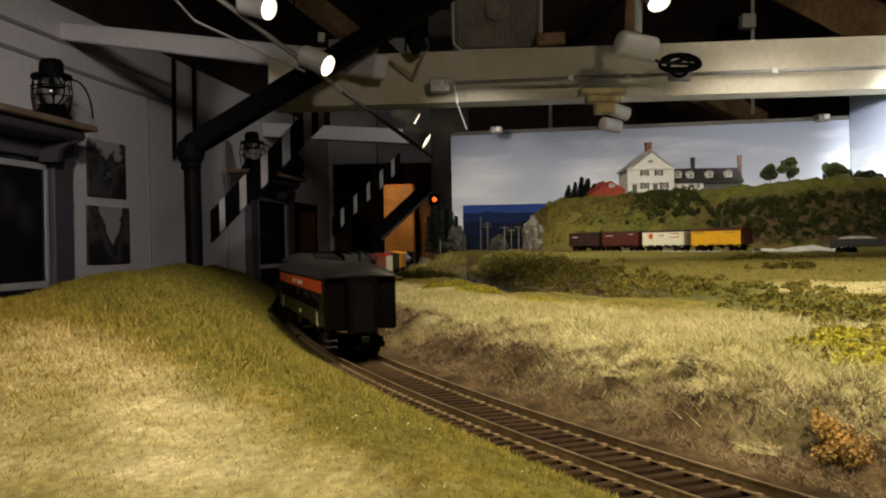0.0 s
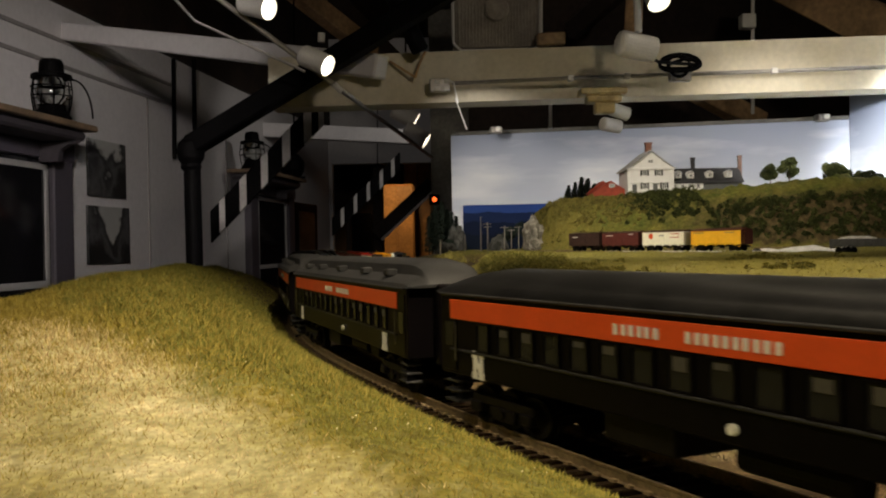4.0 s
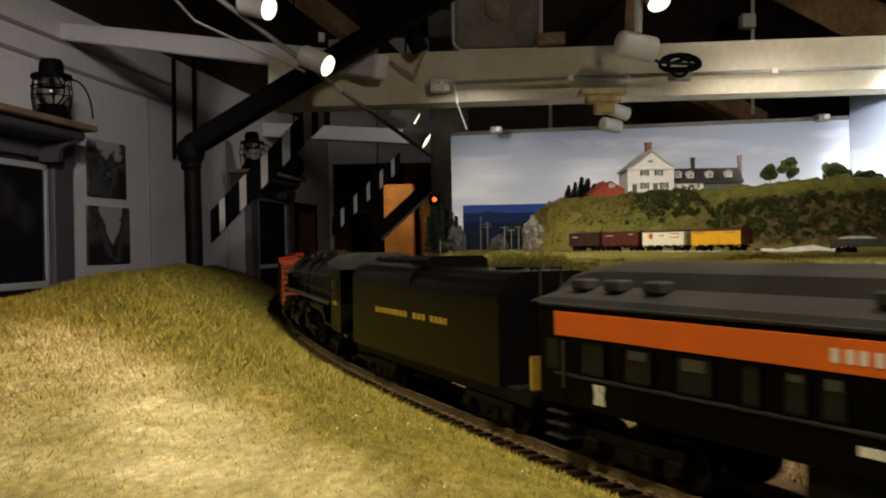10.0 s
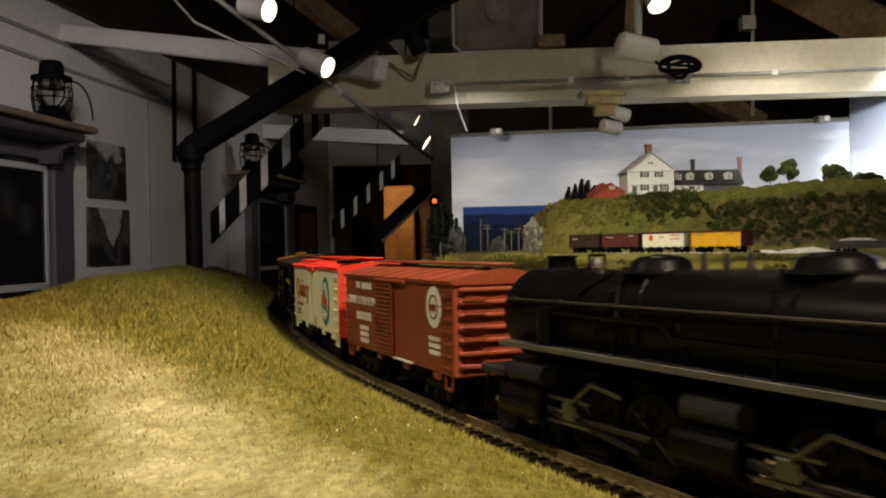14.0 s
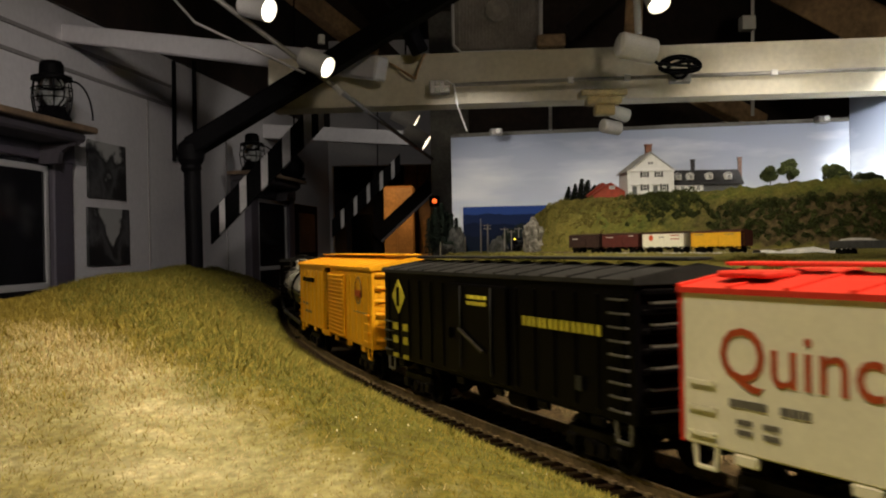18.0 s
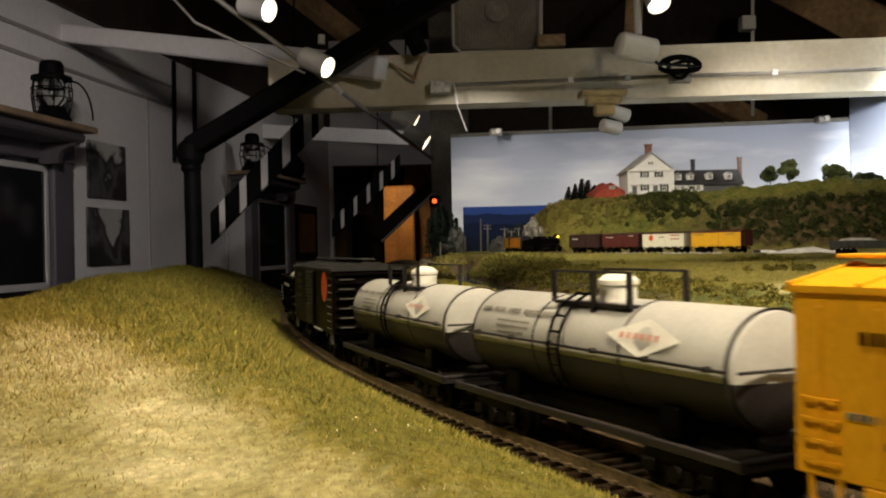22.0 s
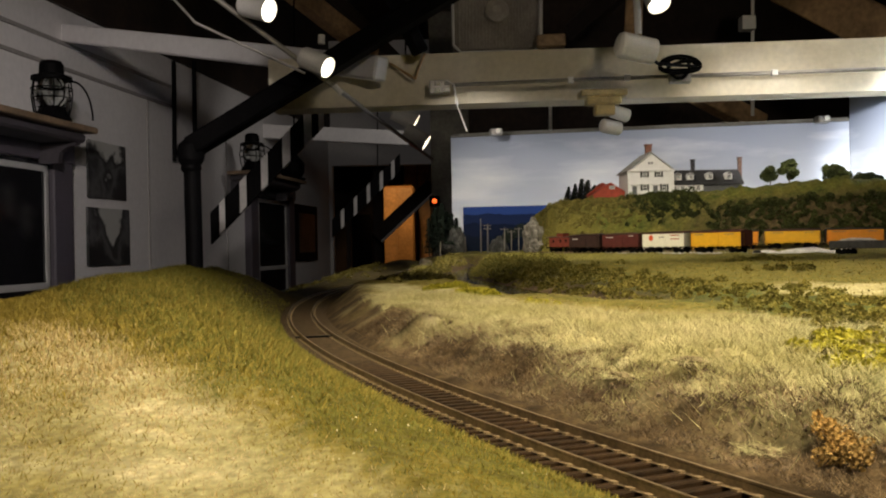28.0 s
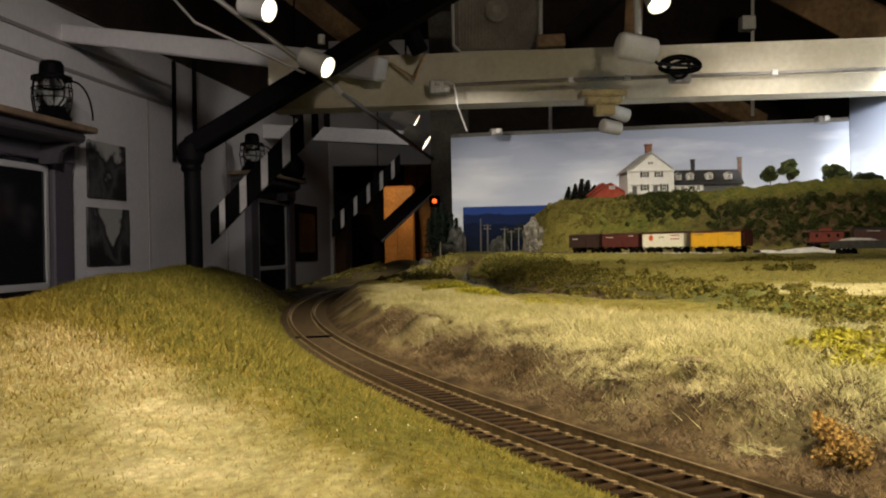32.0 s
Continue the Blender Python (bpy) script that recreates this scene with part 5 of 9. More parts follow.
def roof_loft(L, W, eave, top, deck, clere, end=0.020):
    """A coach roof: low side decks and a raised clerestory, or a plain arch, that slope down at both ends."""
    bm = bmesh.new()
    rings = []
    h = L / 2
    for x, k in ((-h, 0.0), (-h + end * 0.12, 0.32), (-h + end * 0.3, 0.58), (-h + end * 0.6, 0.85), (-h + end, 1.0), (h - end, 1.0), (h - end * 0.6, 0.85), (h - end * 0.3, 0.58), (h - end * 0.12, 0.32), (h, 0.0)):
        if clere:
            half = [(W, 0), (W * 0.97, 0.0012), (W * 0.82, deck * 0.62), (W * 0.60, deck), (W * 0.56, deck + (top - eave - deck) * 0.62 * k), (W * 0.50, (deck + (top - eave - deck) * 0.75 * k)), (W * 0.28, deck + (top - eave - deck) * 0.96 * k), (0, deck + (top - eave - deck) * k)]
            half = [(y, z * (0.25 + 0.75 * min(1, k * 1.6)) if i < 4 else z - deck * (1 - (0.25 + 0.75 * min(1, k * 1.6)))) for i, (y, z) in enumerate(half)]
        else:
            half = [(W * math.cos(a), (top - eave) * (0.12 + 0.88 * k) * math.sin(a) ** 0.9) for a in (0, 0.25, 0.5, 0.8, 1.1, 1.35, math.pi / 2)]
        ring = [(-y, z) for y, z in half] + [(y, z) for y, z in half[-2::-1]]
        rings.append([bm.verts.new((x, y, eave + z)) for y, z in ring])
    for a, b in zip(rings[:-1], rings[1:]):
        for i in range(len(a) - 1):
            bm.faces.new((a[i], b[i], b[i + 1], a[i + 1]))
        bm.faces.new((a[-1], b[-1], b[0], a[0]))
    bm.faces.new(rings[0])
    bm.faces.new(rings[-1][::-1])
    bmesh.ops.recalc_face_normals(bm, faces=bm.faces)
    return bm


def coach(label, L, clere, band, windows, vents, dashes):
    car = thing("passenger_coach", label, "train car", group="passenger train")
    h, W, sill, eave = L / 2, 0.0150, 0.0125, 0.0345
    part("body", box(-h, -W, sill, h, W, eave, 0.0005), COACH, car)
    rf = part("roof", roof_loft(L + 0.004, W + 0.0006, eave, 0.0432 if clere else 0.0408, 0.0036, clere), COACH_ROOF if clere else ARCH_ROOF, car, "sooty grey clerestory roof" if clere else "sooty black arched roof")
    smooth(rf, 35)
    part("gutter", box(-h + 0.001, -W - 0.0010, eave - 0.0007, h - 0.001, -W, eave, 0.0002), COACH_ROOF, car)
    b0, b1 = -h + 0.0065, h - 0.0105
    part("letter_board", box(b0, -W - 0.0004, eave - 0.0070, b1, -W, eave - 0.0018, 0.0001), band, car, "orange-red painted band below the roof")
    part("letter_board", box(b0, W, eave - 0.0070, b1, W + 0.0004, eave - 0.0018, 0.0001), band, car, "orange-red painted band below the roof")
    mid = (b0 + b1) / 2
    strokes(car, -W - 0.0004, -0.0205, -0.0060, eave - 0.0055, 0.0021, 3, WHITE)
    strokes(car, -W - 0.0004, 0.0005, 0.0235, eave - 0.0055, 0.0021, 5, WHITE)
    z0, z1 = eave - 0.0143, eave - 0.0078
    for side in (-1, 1):
        y = side * W
        # a grey lighter than the coach paints in the highlight along the belt rail
        part("belt_rail", box(b0, min(y, y + side * 0.0007), z0 - 0.0012, b1, max(y, y + side * 0.0007), z0 - 0.0005, 0.0002), COACH_ROOF, car)
        for i, (x, w) in enumerate(windows):
            xx = x * side * -1
            wd = shared("coachwin%s" % round(w, 4), lambda: sweep_frame(w, z1 - z0, 0.0005, 0.0006), "window", COACH, car, Matrix.Translation((xx, y, (z0 + z1) / 2)) @ Matrix.Rotation(0 if side < 0 else math.pi, 4, "Z"))
            shared("coachpane%s" % round(w, 4), lambda: box(-w / 2, -0.0002, -(z1 - z0) / 2, w / 2, 0.0002, (z1 - z0) / 2), "pane", PANE, wd, Matrix.Translation((0, 0, 0)))
            if (i * 7) % 3 != 0:
                k = 0.18 + 0.22 * ((i * 5) % 4) / 3
                shared("coachshade%s%s" % (round(w, 4), round(k, 2)), lambda: box(-w * 0.32, -0.0003, (z1 - z0) * (0.44 - k), w * 0.32, 0, (z1 - z0) * 0.44), "window_shade", SHADE, wd, Matrix.Translation((0, -0.0001, 0)), "half-drawn pale window shade")
    for x in (-h + 0.006, h - 0.006):
        part("door", box(x - 0.0038, -W - 0.0003, sill + 0.001, x + 0.0038, -W + 0.0005, eave - 0.002, 0.0002), COACH, car)
        part("door_pane", box(x - 0.0022, -W - 0.0005, z0, x + 0.0022, -W - 0.0002, z1, 0), PANE, car)
        part("grab_iron", rod((x - 0.0046 * (1 if x > 0 else -1), -W - 0.0010, sill + 0.004), (x - 0.0046 * (1 if x > 0 else -1), -W - 0.0010, z1), 0.0003, 6), STEEL, car)
        for i in range(3):
            part("step", box(x - 0.0040, -W + 0.0002 * i, 0.0050 + i * 0.0026, x + 0.0040, -W + 0.005, 0.0056 + i * 0.0026, 0.0001), COACH_ROOF, car)
    for sg in (-1, 1):
        dia = part("diaphragm", box(sg * h, -0.0062, sill - 0.002, sg * (h + 0.0045), 0.0062, eave + 0.001, 0.0006), COACH, car, "ribbed black gangway diaphragm")
        part("gangway_door", box(sg * (h + 0.0040), -0.0044, sill - 0.001, sg * (h + 0.0047), 0.0044, eave - 0.0025, 0.0003), VOID, dia)
        coupler(car, sg * (h + 0.0035), sg > 0)
        bogie(car, sg * (h - 0.027), three=True)
    for x, y in vents:
        part("roof_vent", box(x - 0.0026, -W * 0.78 - 0.0016, eave + 0.0028, x + 0.0026, -W * 0.78 + 0.0022, eave + 0.0052, 0.0004), COACH_ROOF, car, "small box ventilator")
    monogram(car, h - 0.0262, -W - 0.0001, sill + 0.0038, 0.8 if clere != 2 else 0.45)
    monogram(car, -h + 0.0215, -W - 0.0001, sill + 0.0038, 0.8 if clere != 2 else 0.45)
    part("battery_box", box(-0.028, -0.0125, sill - 0.0062, -0.006, 0.0125, sill, 0.0005), DARK_STEEL, car)
    part("water_tank", rod((0.008, -0.008, sill - 0.003), (0.032, -0.008, sill - 0.003), 0.0030, 14), DARK_STEEL, car)
    part("generator", box(0.038, -0.011, sill - 0.005, 0.050, 0.011, sill, 0.0005), DARK_STEEL, car)
    if dashes:
        bars(car, -W - 0.0001, -0.016, 0.004, sill + 0.0034, 0.0014, 9, WHITE, 0.15)
        bars(car, -W - 0.0001, 0.0065, 0.0165, sill + 0.0034, 0.0014, 5, WHITE, 0.15)
    else:
        part("side_lamp", rod((0.012, -W - 0.001, sill + 0.003), (0.012, -W + 0.001, sill + 0.003), 0.0010, 10), WHITE, car)
    return car


def sweep_frame(w, h, t, d):
    """A window frame in x and z, d deep, standing out towards -y."""
    bm = bmesh.new()
    for x0, x1, z0, z1 in ((-w / 2 - t, -w / 2, -h / 2 - t, h / 2 + t), (w / 2, w / 2 + t, -h / 2 - t, h / 2 + t), (-w / 2, w / 2, -h / 2 - t, -h / 2), (-w / 2, w / 2, h / 2, h / 2 + t)):
        box(x0, -d, z0, x1, 0, z1, 0, bm)
    return bm


def even(n, a, b, w):
    return [(a + (b - a) * (i + 0.5) / n, w) for i in range(n)]


LC = 0.198
coach_a = coach("dark passenger coach with an orange band and arched roof", LC, False, BAND, even(15, -0.080, 0.078, 0.0058), [], False)
for x in (-0.06, -0.025, 0.012, 0.05):
    part("roof_rib", sweep([(-0.0150, 0.0352), (-0.012, 0.0382), (-0.0068, 0.0401), (-0.0068, 0.0396), (-0.012, 0.0377), (-0.0150, 0.0347)], x - 0.0006, x + 0.0006), COACH_ROOF, coach_a)
coach_b = coach("dark passenger coach with an orange band and clerestory roof", LC, True, BAND, even(15, -0.080, 0.078, 0.0058), [(-0.075, 0), (-0.045, 0), (-0.005, 0), (0.035, 0), (0.068, 0)], False)
coach_c = coach("dark parlour coach with a bright orange band and clerestory roof", LC - 0.003, 2, BAND2, [(-0.078, 0.008), (-0.064, 0.008), (-0.049, 0.009), (-0.036, 0.004), (-0.027, 0.0045), (-0.020, 0.0045), (-0.006, 0.005), (0.001, 0.005), (0.016, 0.0055), (0.026, 0.0055), (0.042, 0.0075), (0.054, 0.0075), (0.072, 0.006)], [(-0.085, 0), (-0.074, 0), (-0.062, 0), (-0.012, 0), (0.04, 0)], True)
part("end_railing", box(-LC / 2 - 0.004, -0.014, 0.0135, -LC / 2 - 0.0034, 0.014, 0.0215, 0.0002), GOLD, coach_c, "brass-trimmed platform railing")

# tender, running with its lamp ahead
tender = thing("tender", "long black tender with gold lettering and a lit lamp", "tender", group="steam locomotive and tender")
LT = 0.139
HLZ = 0.0318
h, W = LT / 2, 0.0145
HF = h - 0.013
def tank_profile(top):
    """Section of the tank: straight sides and a wide round shoulder."""
    arc = [(W - 0.0075 + 0.0075 * math.cos(k * math.pi / 16), top - 0.0066 + 0.0066 * math.sin(k * math.pi / 16)) for k in range(9)]
    right = [(W, 0.0120)] + arc
    return [(-y, z) for y, z in right] + right[::-1]


TANK_BLACK = paint("glossy_tender_black", (0.0018, 0.0016, 0.0018), 0.28, 0.2, 0.12)
smooth(part("tank", sweep(tank_profile(0.0404), -0.0060, HF), TANK_BLACK, tender, "glossy black round-topped water tank"), 30)
smooth(part("coal_bunker", sweep(tank_profile(0.0418), -h + 0.002, -0.0060), TANK_BLACK, tender, "glossy black bunker sides"), 30)
part("bunker_hood", sweep([(-0.0102, 0.0396), (-0.0102, 0.0428), (-0.0085, 0.0440), (0.0085, 0.0440), (0.0102, 0.0428), (0.0102, 0.0396)], -0.0160, -0.0015), BLACK, tender)
cv, cf = [], []
for i in range(260):
    c = Vector((rng.uniform(-h + 0.006, -0.017), rng.uniform(-0.0065, 0.0065), 0.0420 + rng.uniform(0, 0.0010)))
    r = rng.uniform(0.0006, 0.0012)
    k = len(cv)
    for d in ((1, 0, 0), (-1, 0, 0), (0, 1, 0), (0, -1, 0), (0, 0, 1), (0, 0, -1)):
        cv.append(c + Vector(d) * r * rng.uniform(0.7, 1.3))
    cf += [tuple(k + j for j in f) for f in ((0, 2, 4), (2, 1, 4), (1, 3, 4), (3, 0, 4), (2, 0, 5), (1, 2, 5), (3, 1, 5), (0, 3, 5))]
tagged(part("coal", (cv, cf), BLACK, tender, "heap of black coal"), kind="stuff")
part("frame", box(-h, -0.0125, 0.0085, h, 0.0125, 0.0122, 0.0004), DARK_STEEL, tender)
hl = part("headlight", rod((HF - 0.001, 0, HLZ), (HF + 0.0026, 0, HLZ), 0.0026, 18), BLACK, tender)
part("lens", rod((HF + 0.0024, 0, HLZ), (HF + 0.0034, 0, HLZ), 0.0017, 18), HEADLIGHT, hl, "lit white headlight lens")
part("water_hatch", rod((HF - 0.022, 0, 0.0396), (HF - 0.022, 0, 0.0412), 0.0040, 16), BLACK, tender)
for y in (-0.003, 0.003):
    part("ladder_rail", pipe([(HF + 0.0006, y, 0.014), (HF + 0.0006, y, 0.0412), (HF - 0.004, y, 0.0412), (HF - 0.004, y, 0.0398)], 0.0004, 6), DULL_STEEL, tender)
strokes(tender, -W - 0.0001, -0.0403, -0.0081, 0.0250, 0.0018, 9, GOLD, fill=0.68)
strokes(tender, -W - 0.0001, -0.0035, 0.0076, 0.0250, 0.0018, 3, GOLD, fill=0.68)
strokes(tender, -W - 0.0001, 0.0108, 0.0246, 0.0250, 0.0018, 4, GOLD, fill=0.68)
for x in (-h + 0.026, h - 0.026):
    bogie(tender, x, three=True)
coupler(tender, h + 0.0035, True)

# locomotive: the cab ahead, the smokebox behind, as it runs backwards
loco = thing("steam_locomotive", "black steam locomotive with large boiler, running cab first", "locomotive", group="steam locomotive and tender")
LL = 0.203
h = LL / 2
bz = 0.0302
smooth(part("boiler", lathe([(0.0100, -h + 0.010), (0.0112, -h + 0.0105), (0.0114, -h + 0.030), (0.0114, -h + 0.060), (0.0118, -h + 0.0605), (0.0124, -h + 0.100), (0.0127, h - 0.052), (0.0127, h - 0.0205)], 32, None, "X", (0, 0, bz)), SATIN, loco, "black boiler with dull highlights"), 35)
part("smokebox_door", lathe([(0.0095, -h + 0.0085), (0.0095, -h + 0.0100)], 28, None, "X", (0, 0, bz)), SATIN, loco)
part("number_lamp", rod((-h + 0.006, 0, bz + 0.006), (-h + 0.010, 0, bz + 0.006), 0.0022, 14), SATIN, loco)
for i, x in enumerate(np.linspace(-h + 0.030, h - 0.034, 7)):
    part("boiler_band", lathe([(0.01285 - 0.0012 * (i < 3), x - 0.0004), (0.01285 - 0.0012 * (i < 3), x + 0.0004)], 32, None, "X", (0, 0, bz)), SATIN, loco)
part("smokestack", lathe([(0.0048, 0), (0.0036, 0.0012), (0.0034, 0.0034), (0.0042, 0.0040)], 18, None, "Z", (-h + 0.020, 0, bz + 0.0105)), SATIN, loco)
smooth(part("sand_dome", lathe([(0.0080, 0), (0.0068, 0.0008), (0.0062, 0.0026), (0.0042, 0.0036), (0.001, 0.0040)], 20, None, "Z", (-h + 0.056, 0, bz + 0.0108)), SATIN, loco), 50)
smooth(part("steam_dome", lathe([(0.0085, 0), (0.0070, 0.0008), (0.0064, 0.0024), (0.0042, 0.0034), (0.001, 0.0037)], 20, None, "Z", (-h + 0.100, 0, bz + 0.0116)), SATIN, loco), 50)
part("turret", box(h - 0.050, -0.005, bz + 0.0115, h - 0.030, 0.005, bz + 0.0148, 0.001), SATIN, loco)
for x in (-h + 0.072, -h + 0.078, -h + 0.084):
    part("whistle", rod((x, -0.003, bz + 0.010), (x, -0.003, bz + 0.0150), 0.0006, 8), STEEL, loco)
for side in (-1, 1):
    part("running_board", box(-h + 0.014, side * 0.0100, 0.0236, h - 0.026, side * 0.0146, 0.0244, 0.0001), COACH_ROOF, loco)
    part("handrail", pipe([(-h + 0.014, side * 0.0122, bz + 0.0042), (h - 0.028, side * 0.0136, bz + 0.0052)], 0.0003, 6), STEEL, loco)
    for x in np.linspace(-h + 0.018, h - 0.034, 9):
        part("handrail_post", rod((x, side * 0.0108, bz + 0.0040), (x, side * 0.0132, bz + 0.0048), 0.0003, 6), STEEL, loco)
    for x0 in (-h + 0.050, -h + 0.092):
        part("steam_pipe", pipe([(x0, side * 0.004, bz + 0.0118), (x0 + 0.004, side * 0.0098, bz + 0.0085), (x0 + 0.006, side * 0.0122, bz + 0.001), (x0 + 0.006, side * 0.0126, 0.0240)], 0.0006, 8), SATIN, loco)
    part("air_tank", rod((h - 0.085, side * 0.0120, 0.0205), (h - 0.045, side * 0.0120, 0.0205), 0.0024, 14), SATIN, loco)
    for x0 in (-h + 0.016, -h + 0.076):
        cy = part("cylinder", rod((x0, side * 0.0128, 0.0105), (x0 + 0.016, side * 0.0128, 0.0105), 0.0040, 18), SATIN, loco)
        part("valve_chest", rod((x0 + 0.001, side * 0.0122, 0.0172), (x0 + 0.015, side * 0.0122, 0.0172), 0.0024, 14), COACH_ROOF, cy)
        part("piston_rod", rod((x0 + 0.016, side * 0.0128, 0.0105), (x0 + 0.028, side * 0.0128, 0.0100), 0.0005, 8), STEEL, cy)
        part("crosshead", box(x0 + 0.022, side * 0.0122, 0.0085, x0 + 0.027, side * 0.0136, 0.0125, 0.0004), STEEL, cy)
        for dz in (0.0076, 0.0128):
            part("guide_bar", box(x0 + 0.016, side * 0.0124, dz, x0 + 0.032, side * 0.0134, dz + 0.0006, 0), STEEL, cy)
        part("reverse_link", pipe([(x0 + 0.026, side * 0.0140, 0.0125), (x0 + 0.034, side * 0.0142, 0.0178), (x0 + 0.044, side * 0.0142, 0.0165)], 0.0005, 6), STEEL, cy)
    part("cab_handrail", pipe([(h - 0.050, side * 0.0148, 0.0190), (h - 0.040, side * 0.0148, 0.0190), (h - 0.036, side * 0.0148, 0.0150), (h - 0.008, side * 0.0146, 0.0150)], 0.0005, 6), COACH_ROOF, loco)
part("frame", box(-h + 0.004, -0.0055, 0.0090, h - 0.004, 0.0055, 0.0190, 0.0005), DARK_STEEL, loco)
part("bell", lathe([(0.0019, 0), (0.0016, 0.0010), (0.0010, 0.0022), (0.0003, 0.0025)], 14, None, "Z", (-h + 0.034, 0, bz + 0.0118)), STEEL, loco, "small steel bell")
part("bell_hanger", pipe([(-h + 0.034, -0.0024, bz + 0.0108), (-h + 0.034, -0.0022, bz + 0.0146), (-h + 0.034, 0.0022, bz + 0.0146), (-h + 0.034, 0.0024, bz + 0.0108)], 0.0003, 6), SATIN, loco)
for x in (-h + 0.114, -h + 0.119):
    part("safety_valve", rod((x, 0.0012, bz + 0.0118), (x, 0.0012, bz + 0.0150), 0.0009, 10), STEEL, loco)
for side in (-1, 1):
    for x in (-h + 0.047, -h + 0.053, -h + 0.059, -h + 0.065):
        part("sand_pipe", pipe([(x, side * 0.0052, bz + 0.0112), (x + (x + h - 0.056) * 0.6, side * 0.0096, bz + 0.0070), (x + (x + h - 0.056) * 1.1, side * 0.0122, bz + 0.0005), (x + (x + h - 0.056) * 1.3, side * 0.0118, 0.0244)], 0.0003, 6), SATIN, loco)
    part("feedwater_pipe", pipe([(-h + 0.022, side * 0.0121, bz + 0.0020), (-h + 0.070, side * 0.0126, bz + 0.0016), (-h + 0.074, side * 0.0131, bz - 0.0012), (h - 0.030, side * 0.0134, bz - 0.0012)], 0.0006, 8), SATIN, loco)
    part("air_pump", rod((-h + 0.0310, side * 0.0125, bz - 0.0055), (-h + 0.0310, side * 0.0125, bz + 0.0030), 0.0021, 14), SATIN, loco)
    part("running_board_edge", box(-h + 0.014, side * 0.0146, 0.0232, h - 0.026, side * 0.0149, 0.0246, 0.0001), GREY_RUNG, loco, "worn grey edge of the running board")


def driver_bm(r=0.0088):
    bm = lathe([(0.002, -0.0093), (r * 0.84, -0.0090), (r * 0.86, -0.0096), (r, -0.0096), (r, -0.0078), (r * 1.06, -0.0076), (r * 1.06, -0.0070), (0.002, -0.0074), (0.002, 0.0074), (r * 1.06, 0.0070), (r * 1.06, 0.0076), (r, 0.0078), (r, 0.0096), (r * 0.86, 0.0096), (r * 0.84, 0.0090), (0.002, 0.0093)], 26, None, "Y")
    for y in (-0.0098, 0.0098):
        for i in range(10):
            a = 2 * math.pi * i / 10
            rod((0, y * 0.97, 0), (r * 0.86 * math.cos(a), y * 0.97, r * 0.86 * math.sin(a)), 0.0004, 5, bm)
        box(-0.0052, y - 0.0003, -0.0072, 0.0052, y + 0.0003, -0.0045, 0.0004, bm)
        rod((0, y * 0.95, 0.0042), (0, y * 1.28, 0.0042), 0.0007, 8, bm)
    return bm


DRIVERS = []
for x in (-h + 0.045, -h + 0.064, -h + 0.105, -h + 0.124):
    w = shared("driver", driver_bm, "driving_wheelset", DARK_STEEL, loco, Matrix.Translation((x, 0, 0.0088)))
    DRIVERS.append((w, x))
for side in (-1, 1):
    for a, b in ((-h + 0.045, -h + 0.064), (-h + 0.105, -h + 0.124)):
        part("side_rod", box(a - 0.0015, side * 0.0116, 0.0082, b + 0.0015, side * 0.0124, 0.0096, 0.0003), DULL_STEEL, loco)
        part("main_rod", pipe([(a - 0.016, side * 0.0128, 0.0100), (b, side * 0.0128, 0.0060)], 0.0006, 8), DULL_STEEL, loco)
for x in (-h + 0.008, -h + 0.028):
    shared("wheelset", wheel_bm, "pilot_wheelset", DARK_STEEL, loco, Matrix.Translation((x, 0, 0.0050)))
bogie(loco, h - 0.030)
part("pilot_deck", box(-h, -0.0125, 0.0150, -h + 0.012, 0.0125, 0.0172, 0.0005), COACH_ROOF, loco)
bm = bmesh.new()
for i in range(9):
    y = -0.0105 + i * 0.0105 / 4
    rod((-h + 0.001, y, 0.0150), (-h - 0.0055, y * 0.75, 0.0030), 0.0005, 6, bm)
part("pilot", bm, SATIN, loco, "slatted black pilot")
coupler(loco, -h - 0.0028, False)
cx0, cx1 = h - 0.0215, h + 0.0010
cab = part("cab", box(cx0, -0.0145, 0.0135, cx1, 0.0145, 0.0395, 0.0004), SATIN, loco, "black steel cab with side windows")
prof = [(-0.0158, 0.0388), (-0.0150, 0.0412), (-0.0115, 0.0436), (-0.006, 0.0448), (0.006, 0.0448), (0.0115, 0.0436), (0.0150, 0.0412), (0.0158, 0.0388)]
smooth(part("roof", sweep(prof, cx0 - 0.002, cx1 + 0.010), COACH_ROOF, cab, "dark grey curved cab roof"), 40)
for x in (cx0 + 0.0065, cx0 + 0.0140):
    w = part("window", sweep_frame(0.0058, 0.0080, 0.0006, 0.0005), COACH_ROOF, cab)
    w.matrix_basis = Matrix.Translation((x, -0.0145, 0.0305))
    part("pane", box(-0.0029, -0.0003, -0.0040, 0.0029, 0.0001, 0.0040), PANE, w)
bars(cab, -0.0146, cx0 + 0.006, cx0 + 0.015, 0.0242, 0.0015, 4, GOLD, 0.3)

